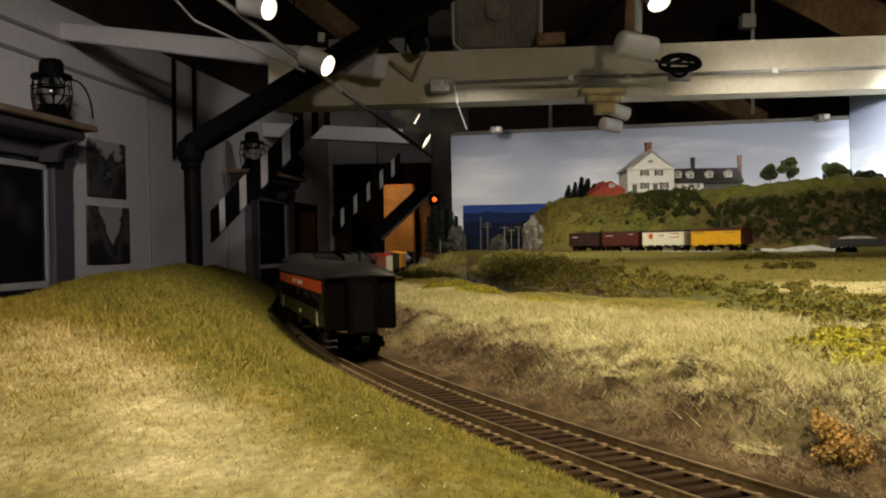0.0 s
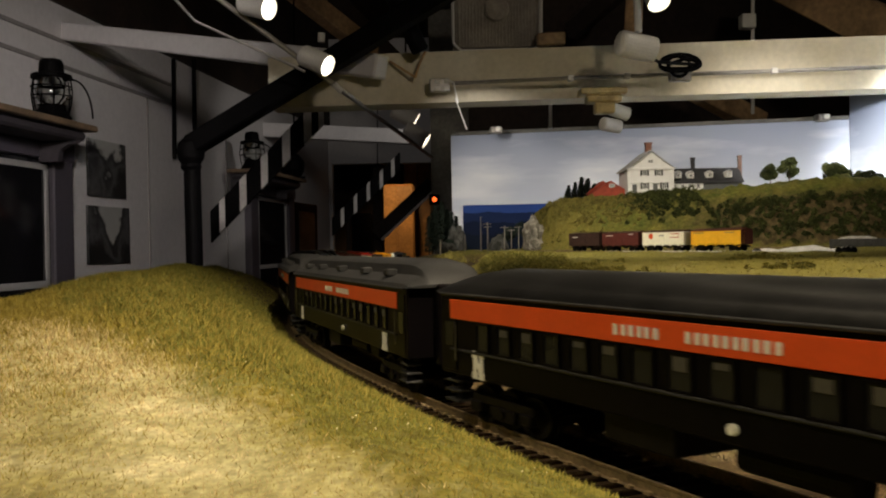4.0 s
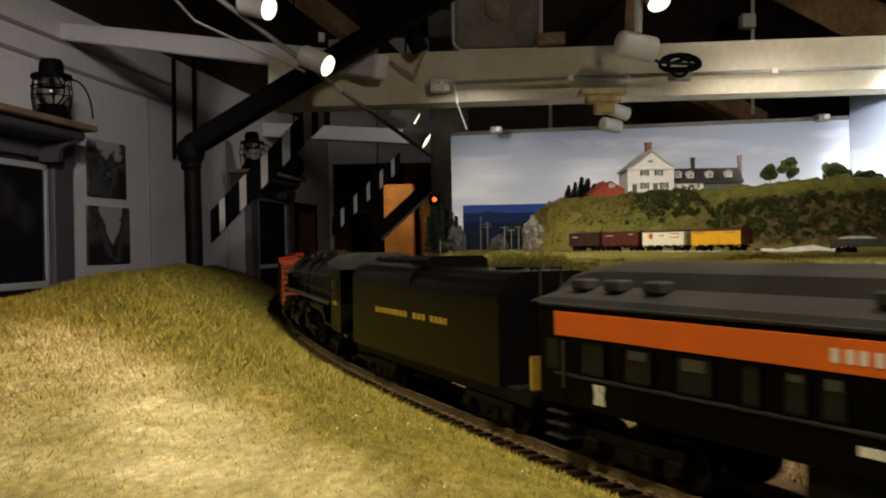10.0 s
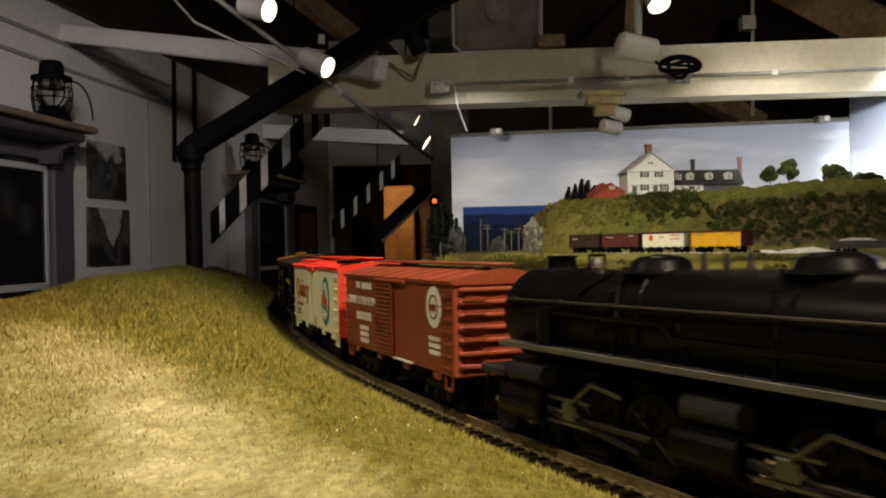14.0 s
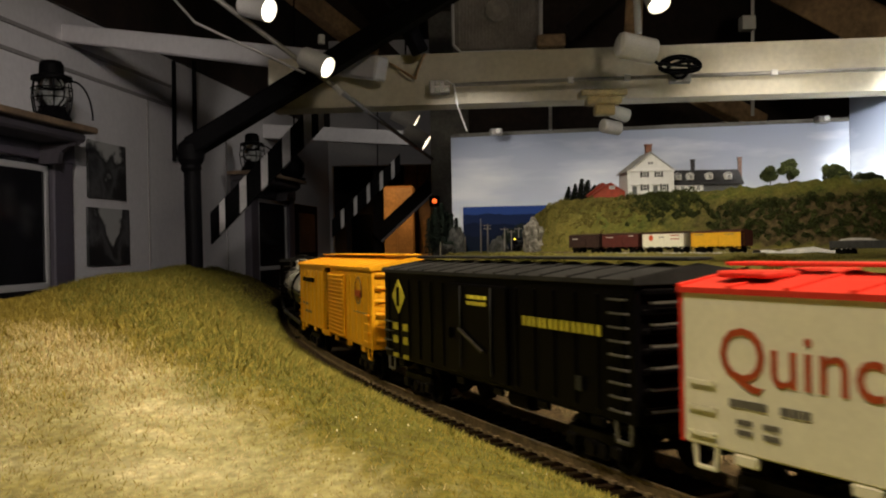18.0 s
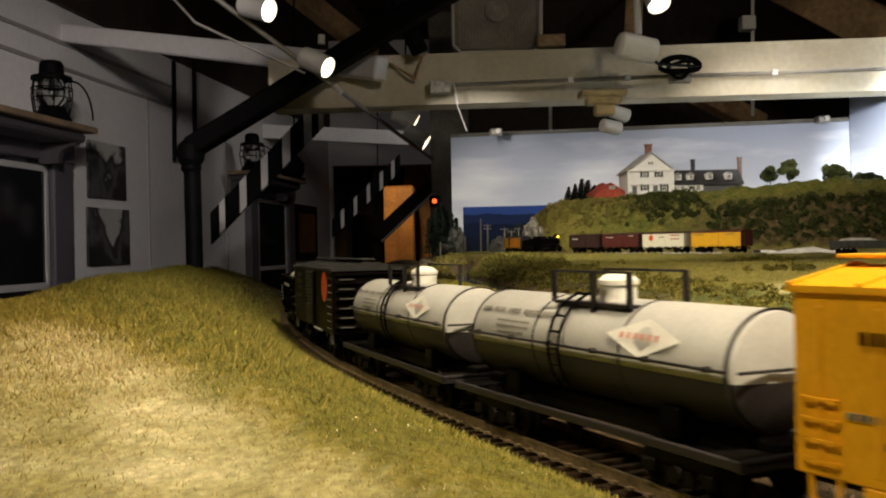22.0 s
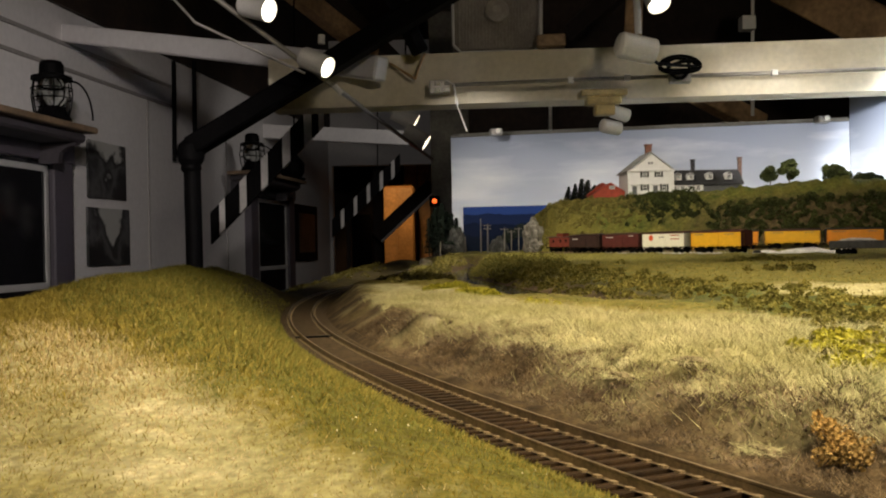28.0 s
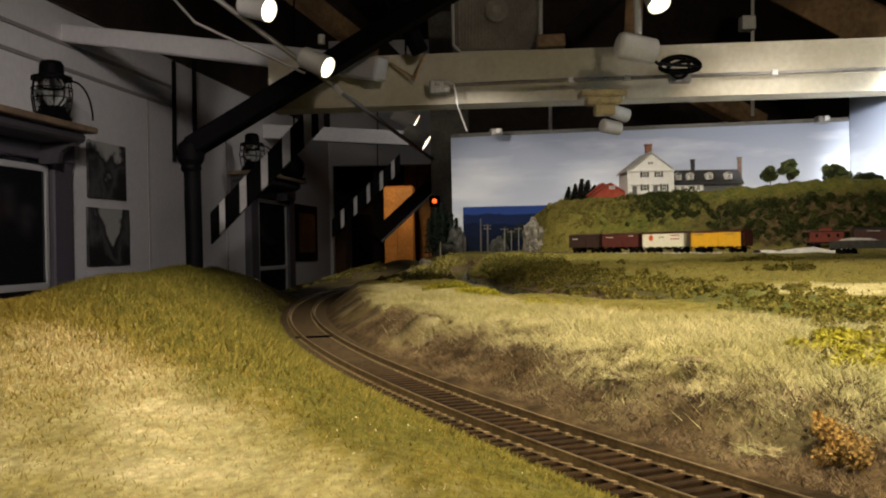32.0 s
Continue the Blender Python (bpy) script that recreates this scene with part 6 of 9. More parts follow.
# freight cars of the front train
red_car = boxcar("boxcar", "oxide red boxcar with white lettering and round emblem", 0.108, OXIDE, OXIDE, sill=0.0115, eave=0.0375, peak=0.0030, group="freight train", rungs=(3, 7))
slide_door(red_car, -0.0135, 0.0035, -0.0150, 0.0125, 0.0360, OXIDE, 17)
part("door_hood", box(-0.014, -0.0166, 0.0362, 0.016, -0.0150, 0.0372, 0.0002), OXIDE, red_car)
part("door_sill", box(0.004, -0.0160, 0.0118, 0.022, -0.0150, 0.0124, 0.0001), WHITE, red_car)
word(red_car, "THE", -0.0152, -0.0370, 0.0340, 0.0034, WHITE)
strokes(red_car, -0.0151, -0.0325, -0.0205, 0.0328, 0.0024, 5, WHITE)
word(red_car, "COURTEOUS SERVICE", -0.0152, -0.0310, 0.0285, 0.0042, WHITE)
strokes(red_car, -0.0151, -0.0390, -0.0215, 0.0218, 0.0028, 8, WHITE)
for z in (0.0182, 0.0160, 0.0138):
    bars(red_car, -0.0151, -0.0350, -0.0250, z, 0.0015, 5, WHITE, 0.3)
em = disc(red_car, "emblem", 0.0396, 0.0302, 0.0060, -0.0153, WHITE, "round white emblem")
disc(em, "emblem_ring", 0.0396, 0.0302, 0.0036, -0.0155, OXIDE, "", 1.0, 24, 0.86)
bars(em, -0.0155, 0.0376, 0.0416, 0.0292, 0.0018, 3, OXIDE)
for z in (0.0205, 0.0185, 0.0165):
    bars(red_car, -0.0151, 0.0350, 0.0440, z, 0.0012, 4, WHITE, 0.3)

reefer = boxcar("reefer", "cream refrigerator car with red roof and teal emblem", 0.118, CREAM, SCARLET, sill=0.0122, eave=0.0392, peak=0.0024, group="freight train", hatch=True, rungs=(3, 6))
for x in (-0.048, 0.046):
    for y in (-0.008, 0.008):
        part("ice_hatch", box(x - 0.0055, y - 0.0042, 0.0412, x + 0.0055, y + 0.0042, 0.0424, 0.0004), SCARLET if x < 0 else BLACK, reefer)
part("door", box(-0.0066, -0.0156, 0.0135, 0.0062, -0.0150, 0.0382, 0.0002), CREAM, reefer)
part("door_hood", box(-0.0080, -0.0168, 0.0372, 0.0065, -0.0150, 0.0396, 0.0003), SCARLET, reefer)
for z in (0.0165, 0.025, 0.0335):
    part("door_hinge", box(-0.0085, -0.0160, z, -0.0045, -0.0155, z + 0.0007, 0), CREAM, reefer)
    part("door_hinge", box(0.0040, -0.0160, z, 0.0080, -0.0155, z + 0.0007, 0), CREAM, reefer)
part("latch_bar", rod((0.000, -0.0162, 0.014), (0.000, -0.0162, 0.037), 0.0003, 6), CREAM, reefer)
part("door_sill", box(-0.006, -0.0162, 0.0105, 0.006, -0.0150, 0.0126, 0.0003), BLACK, reefer)
word(reefer, "Quincy", -0.0152, -0.0317, 0.0282, 0.0128, RUST_RED, "large rust-red lettering")
bars(reefer, -0.0151, -0.0480, -0.0400, 0.0200, 0.0013, 5, INK, 0.2)
bars(reefer, -0.0151, -0.0375, -0.0315, 0.0200, 0.0013, 3, INK, 0.2)
for z in (0.0172, 0.0155):
    bars(reefer, -0.0151, -0.0465, -0.0430, z, 0.0009, 3, INK, 0.3)
    bars(reefer, -0.0151, -0.0410, -0.0375, z, 0.0009, 3, INK, 0.3)
bars(reefer, -0.0151, 0.0435, 0.0480, 0.0150, 0.0040, 3, WHITE, 0.4)
EX, EZ = 0.0308, 0.0252
ring = disc(reefer, "emblem", EX, EZ, 0.0103, -0.0153, TEAL, "round teal and white emblem with a red picture", 0.86)
disc(ring, "emblem_field", EX, EZ, 0.0081, -0.0155, WHITE, "", 0.86)
patch(ring, "emblem_shape", [(EX - 0.0058, EZ - 0.0006), (EX - 0.0054, EZ + 0.0022), (EX - 0.0022, EZ + 0.0046), (EX - 0.0006, EZ + 0.0052), (EX + 0.0050, EZ + 0.0012), (EX + 0.0056, EZ - 0.0028)], -0.0157, DISC)
patch(ring, "emblem_shape", [(EX - 0.0022, EZ + 0.0046), (EX - 0.0006, EZ + 0.0052), (EX + 0.0050, EZ + 0.0012), (EX + 0.0046, EZ + 0.0002)], -0.0159, TEAL)
patch(ring, "emblem_shape", [(EX - 0.0064, EZ - 0.0022), (EX - 0.0064, EZ - 0.0010), (EX + 0.0062, EZ - 0.0030), (EX + 0.0060, EZ - 0.0042)], -0.0159, TEAL)
bars(ring, -0.0157, EX - 0.0035, EX + 0.0035, EZ - 0.0066, 0.0008, 4, CREAM, 0.2)

black_car = boxcar("boxcar", "long black boxcar with yellow lettering and diamond emblem", 0.138, BLACK, COACH_ROOF, sill=0.0122, eave=0.0400, peak=0.0024, group="freight train", side_ribs=16, rungs=(4, 9), rung_m=GREY_RUNG)
d = slide_door(black_car, -0.0150, 0.0180, -0.0150, 0.0135, 0.0375, BLACK, 0)
for x in (-0.0075, 0.0105):
    part("lock_rod", rod((x, -0.0164, 0.015), (x, -0.0164, 0.037), 0.0003, 6), COACH_ROOF, d)
part("lock_bar", pipe([(-0.0080, -0.0166, 0.0255), (0.0060, -0.0166, 0.0205)], 0.0005, 6), STEEL, d)
patch(black_car, "emblem", [(-0.0610, 0.0320), (-0.0555, 0.0375), (-0.0500, 0.0320), (-0.0555, 0.0265)], -0.0155, LIME, "yellow diamond emblem")
bars(black_car, -0.0156, -0.0566, -0.0544, 0.0290, 0.0060, 1, BLACK, 0.2)
for x in (-0.0600, -0.0515):
    for z in (0.0215, 0.0173, 0.0128):
        strokes(black_car, -0.0155, x, x + 0.0040, z, 0.0022 if z > 0.016 else 0.0012, 2, LIME)
bars(black_car, -0.0165, -0.0030, 0.0085, 0.0338, 0.0009, 3, LIME, 0.2)
bars(black_car, -0.0165, -0.0030, 0.0085, 0.0322, 0.0009, 3, LIME, 0.2)
strokes(black_car, -0.0155, 0.0252, 0.0584, 0.0288, 0.0022, 7, LIME)
bars(black_car, -0.0155, 0.0480, 0.0510, 0.0168, 0.0030, 1, COACH_ROOF, 0.2)

yellow_car = boxcar("boxcar", "golden yellow boxcar with its side door half open", 0.142, YELLOW, YELLOW, sill=0.0122, eave=0.0402, peak=0.0028, group="freight train", side_ribs=15, gap_door=(-0.0100, 0.0016), rungs=(4, 4), ribs_end=6)
slide_door(yellow_car, 0.0016, 0.0310, -0.0150, 0.0130, 0.0375, YELLOW, 16, "yellow corrugated sliding door, pushed part way open")
part("door_post", box(-0.0118, -0.0160, 0.0128, -0.0100, -0.0145, 0.0388, 0.0003), YELLOW, yellow_car)
strokes(yellow_car, -0.0156, -0.0594, -0.0317, 0.0324, 0.0019, 9, BLACK)
for x, z, n in ((-0.0620, 0.0215, 3), (-0.0540, 0.0215, 3), (-0.0560, 0.0180, 2), (-0.0470, 0.0180, 3)):
    bars(yellow_car, -0.0151, x, x + 0.0060, z, 0.0010, n, INK, 0.25)
em = disc(yellow_car, "emblem", 0.0530, 0.0322, 0.0050, -0.0156, INK, "thin dark ring emblem", 1.0, 26, 0.93)
bars(em, -0.0157, 0.0490, 0.0570, 0.0300, 0.0022, 5, RUST_RED, 0.2)
bars(yellow_car, -0.0151, 0.0450, 0.0640, 0.0240, 0.0004, 2, INK, 0.05)


def tank_car(label, L):
    car = thing("tank_car", label, "train car", group="freight train")
    h, r, zc = L / 2, 0.0113, 0.0240
    th = h - 0.0058
    prof = [(r * 0.35, -th - 0.0022), (r * 0.75, -th - 0.0014), (r * 0.95, -th - 0.0003), (r, -th + 0.0012), (r, th - 0.0012), (r * 0.95, th + 0.0003), (r * 0.75, th + 0.0014), (r * 0.35, th + 0.0022)]
    bm = lathe(prof, 40, None, "X", (0, 0, zc))
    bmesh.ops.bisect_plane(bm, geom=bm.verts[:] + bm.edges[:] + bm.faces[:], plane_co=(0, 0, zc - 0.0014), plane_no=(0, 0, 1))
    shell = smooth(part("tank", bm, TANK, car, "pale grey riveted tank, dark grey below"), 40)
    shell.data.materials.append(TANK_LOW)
    # faces below the split take the darker grey
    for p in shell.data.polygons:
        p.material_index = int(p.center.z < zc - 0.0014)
    for x in (-th + 0.0008, -th * 0.35, th * 0.35, th - 0.0008):
        part("tank_band", lathe([(r + 0.00018, x - 0.0003), (r + 0.00018, x + 0.0003)], 40, None, "X", (0, 0, zc)), TANK_LOW, car)
    for side in (-1, 1):
        part("handrail", rod((-th, side * (r + 0.0011), zc + 0.0008), (th, side * (r + 0.0011), zc + 0.0008), 0.00032, 6), TANK_LOW, car)
        for x in np.linspace(-th * 0.9, th * 0.9, 6):
            part("rail_bracket", rod((x, side * (r - 0.0004), zc + 0.0008), (x, side * (r + 0.0014), zc + 0.0008), 0.0006, 8), TANK_LOW, car)
        part("side_sill", box(-h, side * 0.0128, 0.0088, h, side * 0.0142, 0.0106, 0.0002), TANK_LOW, car)
        lx, lr = -0.0055, r + 0.0016
        bm = bmesh.new()
        for dx in (-0.0021, 0.0021):
            pipe([(lx + dx, side * lr * math.cos(t), zc + lr * math.sin(t)) for t in np.linspace(-0.75, 1.25, 9)], 0.00038, 6, bm)
        ld = part("ladder", bm, BLACK, car, "curved black side ladder")
        for t in np.linspace(-0.6, 1.2, 7):
            part("rung", rod((lx - 0.0021, side * lr * math.cos(t), zc + lr * math.sin(t)), (lx + 0.0021, side * lr * math.cos(t), zc + lr * math.sin(t)), 0.0003, 6), BLACK, ld)
    for sg in (-1, 1):
        part("end_sill", box(sg * h - sg * 0.0015, -0.0142, 0.0086, sg * h, 0.0142, 0.0108, 0.0002), TANK_LOW, car)
        part("end_rail", pipe([(sg * (th + 0.0024), -r, zc + 0.0008), (sg * (th + 0.0030), 0, zc + 0.0008), (sg * (th + 0.0024), r, zc + 0.0008)], 0.00032, 6), TANK_LOW, car)
        part("deck", box(sg * (th - 0.004), -0.0128, 0.0096, sg * h, 0.0128, 0.0104, 0.0001), DARK_STEEL, car)
        coupler(car, sg * (h + 0.0035), sg > 0)
        bogie(car, sg * (h - 0.019))
    part("centre_sill", box(-h + 0.001, -0.004, 0.0076, h - 0.001, 0.004, 0.0126, 0.0004), DARK_STEEL, car)
    for x in (-th * 0.62, th * 0.62):
        part("saddle", box(x - 0.003, -0.0095, 0.0100, x + 0.003, 0.0095, 0.0160, 0.0004), BLACK, car)
    dome = part("dome", lathe([(0.0042, 0), (0.0042, 0.0036), (0.0046, 0.0040), (0.0046, 0.0050), (0.0030, 0.0062), (0.0008, 0.0066)], 22, None, "Z", (0.002, 0, zc + r - 0.0010)), WHITE, car, "white bolted dome cap")
    smooth(dome, 40)
    part("platform", box(-0.013, -0.0076, zc + r - 0.0016, 0.016, 0.0076, zc + r - 0.0008, 0.0001), TANK_LOW, car)
    for x in (-0.013, 0.016):
        for y in (-0.0074, 0.0074):
            part("platform_post", box(x - 0.0005, y - 0.0005, zc + r - 0.0010, x + 0.0005, y + 0.0005, zc + r + 0.0062, 0), TANK_LOW, car)
    part("platform_post", box(0.0025, -0.0080, zc + r - 0.0030, 0.0037, -0.0070, zc + r + 0.0062, 0), TANK_LOW, car)
    for y in (-0.0074, 0.0074):
        part("platform_rail", rod((-0.013, y, zc + r + 0.0060), (0.016, y, zc + r + 0.0060), 0.0003, 6), TANK_LOW, car)

    def wrapped(name, pts, material, lift, label=""):
        bm = bmesh.new()
        cols = []
        for u in np.linspace(0, 1, 13):
            row = []
            for x, a in pts(u):
                row.append(bm.verts.new((x, -(r + lift) * math.cos(a), zc + (r + lift) * math.sin(a))))
            cols.append(row)
        for p, q in zip(cols[:-1], cols[1:]):
            bm.faces.new((p[0], q[0], q[1], p[1]))
        return part(name, bm, material, car, label)

    em = wrapped("emblem", lambda u: ((0.0240 + 0.0118 * (u * 2 - 1), 0.42 + 0.36 * (1 - abs(u * 2 - 1)) + 0.001), (0.0240 + 0.0118 * (u * 2 - 1), 0.42 - 0.36 * (1 - abs(u * 2 - 1)))), WHITE, 0.0004, "white diamond emblem with red marks")
    for k in range(6):
        x = 0.0172 + k * 0.0022
        wrapped("lettering", lambda u, x=x: ((x, 0.37 + 0.11 * u), (x + 0.0011, 0.37 + 0.11 * u)), PINK, 0.0006)
    for i, (n, x0, x1, a0) in enumerate(((24, -0.0450, -0.0090, 0.60), (10, -0.0350, -0.0190, 0.38), (10, -0.0350, -0.0190, 0.26), (8, -0.0340, -0.0210, 0.14))):
        for k in range(n):
            x = x0 + (x1 - x0) * k / n
            if i == 0 and (k in (3, 8, 13)):
                continue
            wrapped("lettering", lambda u, x=x, w=(x1 - x0) / n: ((x, a0 + (0.11 if i == 0 else 0.05) * u), (x + w * 0.72, a0 + (0.11 if i == 0 else 0.05) * u)), INK, 0.0004)
    return car


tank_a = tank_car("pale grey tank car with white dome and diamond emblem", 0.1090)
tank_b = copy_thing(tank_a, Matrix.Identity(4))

dark_car = boxcar("boxcar", "near-black boxcar with a red disc and louvred doors", 0.107, BROWN_BLACK := paint("brown_black_paint", (0.0036, 0.0025, 0.0024), 0.40, 0.2, 0.035), COACH_ROOF, sill=0.0122, eave=0.0388, peak=0.0022, group="freight train", rungs=(3, 8), rung_m=GREY_RUNG)
slide_door(dark_car, -0.0080, 0.0100, -0.0150, 0.0135, 0.0375, DOOR_GREY, 15, "dark grey louvred door")
part("door_sill", box(0.010, -0.0160, 0.0120, 0.030, -0.0150, 0.0127, 0.0001), WHITE, dark_car)
disc(dark_car, "emblem", 0.0355, 0.0312, 0.0063, -0.0153, DISC, "bright red-orange disc", 1.0)
OLD_GOLD = paint("dull_olive_lettering", (0.055, 0.045, 0.022), 0.6, 0.2)
for z, hh, k in ((0.0340, 0.0020, 8), (0.0306, 0.0022, 6), (0.0276, 0.0016, 9), (0.0240, 0.0024, 7), (0.0212, 0.0012, 11), (0.0190, 0.0012, 9), (0.0168, 0.0012, 10)):
    strokes(dark_car, -0.0151, -0.0440 + 0.0002 * k, -0.0270 - 0.0002 * k, z, hh, k, OLD_GOLD)

hopper = thing("hopper_car", "black open hopper car heaped with grey stone", "train car", group="freight train")
LH = 0.0950
h, W, z0, z1 = LH / 2, 0.0140, 0.0130, 0.0325
for y in (-W, W - 0.0008):
    part("side", box(-h, y, z0, h, y + 0.0008, z1, 0.0002), BLACK, hopper)
for x in (-h, h - 0.0008):
    part("end_wall", box(x, -W + 0.0008, z0 + 0.004, x + 0.0008, W - 0.0008, z1, 0.0002), BLACK, hopper)
part("floor", box(-h + 0.001, -W + 0.001, z0 - 0.002, h - 0.001, W - 0.001, z0, 0.0002), DARK_STEEL, hopper)
for y in (-W - 0.0008, W - 0.0004):
    part("top_chord", box(-h - 0.0004, y, z1 - 0.0012, h + 0.0004, y + 0.0012, z1 + 0.0002, 0.0002), BLACK, hopper)
for i in range(8):
    x = -h + 0.004 + i * (LH - 0.008) / 7
    for y in (-W - 0.0004, W + 0.0004):
        shared("hopperrib", lambda: box(-0.0006, -0.0005, 0, 0.0006, 0.0005, z1 - z0 - 0.0012, 0.0002), "side_rib", BLACK, hopper, Matrix.Translation((x, y, z0)))
for k, x in ((-1, -h), (1, h)):
    bm = prism([(0, -W), (k * 0.013, -W), (k * 0.013, W), (0, W)], 0, 0.0007)
    bmesh.ops.transform(bm, matrix=Matrix.Translation((x - k * 0.013, 0, z0 - 0.004)) @ Matrix.Rotation(-k * 0.62, 4, "Y"), verts=bm.verts)
    part("slope_sheet", bm, BLACK, hopper)
    ladder(hopper, x - k * 0.004, -W - 0.0008, z0 + 0.002, z1 - 0.003, 5, COACH_ROOF, "hop")
    coupler(hopper, x + k * 0.0035, k > 0)
    bogie(hopper, x - k * 0.018)
    part("bay", prism([(-0.008, -0.011), (0.008, -0.011), (0.008, 0.011), (-0.008, 0.011)], z0 - 0.0075, z0, None, Matrix.Translation((k * 0.013, 0, 0))), DARK_STEEL, hopper)
part("centre_sill", box(-h, -0.003, 0.0080, h, 0.003, 0.0112, 0.0003), DARK_STEEL, hopper)
strokes(hopper, -W - 0.0009, -0.018, 0.002, 0.0266, 0.0015, 9, WHITE)
strokes(hopper, -W - 0.0009, 0.005, 0.017, 0.0266, 0.0015, 5, WHITE)
bars(hopper, -W - 0.0009, -0.0430, -0.0400, 0.0225, 0.0030, 1, WHITE, 0.2)
for z in (0.0208, 0.0188, 0.0170):
    bars(hopper, -W - 0.0009, -0.0400, -0.0330, z, 0.0008, 4, WHITE, 0.3)


def heap(x0, x1, y0, y1, z, top, n, r, seed):
    """Crushed stone heaped between the sides: a rough sheet and many small lumps."""
    rr = np.random.default_rng(seed)
    v, f = [], []
    for i in range(n):
        u, w = rr.uniform(-1, 1), rr.uniform(-1, 1)
        k = (1 - u ** 4) * (1 - w ** 4)
        c = np.array((x0 + (x1 - x0) * (u + 1) / 2, y0 + (y1 - y0) * (w + 1) / 2, z + (top - z) * k + rr.uniform(-1, 1) * r * 0.4))
        b = len(v)
        for d in ((1, 0, 0), (-1, 0, 0), (0, 1, 0), (0, -1, 0), (0, 0, 1), (0, 0, -1)):
            v.append(tuple(c + np.array(d) * r * rr.uniform(0.6, 1.4)))
        f += [tuple(b + j for j in q) for q in ((0, 2, 4), (2, 1, 4), (1, 3, 4), (3, 0, 4), (2, 0, 5), (1, 2, 5), (3, 1, 5), (0, 3, 5))]
    return v, f


tagged(part("stone_load", heap(-h + 0.001, h - 0.001, -W + 0.001, W - 0.001, z1 - 0.006, z1 + 0.0028, 2600, 0.0009, 5), GRAVEL, hopper, "heap of grey crushed stone"), kind="stuff")

TRAIN = [(coach_a, 0.270, 0.071), (coach_b, 0.048, -0.152), (coach_c, -0.174, -0.370), (tender, -0.377, -0.516), (loco, -0.530, -0.733), (red_car, -0.744, -0.853), (reefer, -0.863, -0.983), (black_car, -0.993, -1.132), (yellow_car, -1.145, -1.287), (tank_a, -1.2975, -1.4075), (tank_b, -1.413, -1.523), (dark_car, -1.534, -1.642), (hopper, -1.648, -1.743)]


# ---- scenery on the layout ----
def gz(x, y):
    return float(ground_z(np.array([x]), np.array([y]))[0])


CLAP = mat("white_clapboard_paint", (0.84, 0.84, 0.83), 0.6, 0, 0.04, 60)
SHUTTER = mat("black_shutter_paint", (0.02, 0.025, 0.022), 0.6)
SLATE = mat("dark_slate_roof", (0.045, 0.045, 0.05), 0.7, 0, 0.2, 120, 0.2)
BRICK = mat("red_chimney_brick", (0.28, 0.12, 0.075), 0.8, 0, 0.2, 300, 0.3)
DARK_BRICK = mat("sooty_brown_brick", (0.14, 0.085, 0.065), 0.85, 0, 0.25, 300, 0.3)
GREY_CLAP = mat("grey_clapboard_paint", (0.13, 0.135, 0.14), 0.7, 0, 0.1, 90)
BARN_RED = mat("barn_red_paint", (0.40, 0.06, 0.03), 0.7, 0, 0.15, 90)
DIM_GLASS = mat("dim_house_glass", (0.06, 0.065, 0.07), 0.2)


def small_window(parent, x, z, w, h, y, shutters=True):
    fr = part("window", sweep_frame(w, h, 0.0016, 0.0016), CLAP, parent)
    fr.matrix_basis = Matrix.Translation((x, y, z))
    part("pane", box(-w / 2, -0.0006, -h / 2, w / 2, 0.0002, h / 2), DIM_GLASS, fr)
    part("glazing_bar", box(-0.0005, -0.0011, -h / 2, 0.0005, -0.0005, h / 2), CLAP, fr)
    part("glazing_bar", box(-w / 2, -0.0011, -0.0005, w / 2, -0.0005, 0.0005), CLAP, fr)
    if shutters:
        for k in (-1, 1):
            part("shutter", box(k * (w / 2 + 0.0040) - 0.0027, -0.0012, -h / 2 - 0.001, k * (w / 2 + 0.0040) + 0.0027, 0, h / 2 + 0.001, 0.0003), SHUTTER, fr, "closed-back black shutter")
    return fr


def gable(parent, name, x0, x1, y0, y1, z, ridge, material, over=0.004, along="Y", thick=0.004):
    """A pitched roof of two slabs, with its ridge along y or x."""
    for k in (-1, 1):
        if along == "Y":
            c, w = (x0 + x1) / 2, (x1 - x0) / 2 + over
            prof = [(c, ridge), (c + k * w, z - over * (ridge - z) / (w - over)), (c + k * w, z - over * (ridge - z) / (w - over) + thick), (c, ridge + thick)]
            bm = bmesh.new()
            a = [bm.verts.new((px, y0 - over, pz)) for px, pz in prof]
            b = [bm.verts.new((px, y1 + over, pz)) for px, pz in prof]
        else:
            c, w = (y0 + y1) / 2, (y1 - y0) / 2 + over
            prof = [(c, ridge), (c + k * w, z - over * (ridge - z) / (w - over)), (c + k * w, z - over * (ridge - z) / (w - over) + thick), (c, ridge + thick)]
            bm = bmesh.new()
            a = [bm.verts.new((x0 - over, py, pz)) for py, pz in prof]
            b = [bm.verts.new((x1 + over, py, pz)) for py, pz in prof]
        for i in range(4):
            bm.faces.new((a[i], a[(i + 1) % 4], b[(i + 1) % 4], b[i]))
        bm.faces.new(a[::-1])
        bm.faces.new(b)
        bmesh.ops.recalc_face_normals(bm, faces=bm.faces)
        part(name, bm, material, parent)


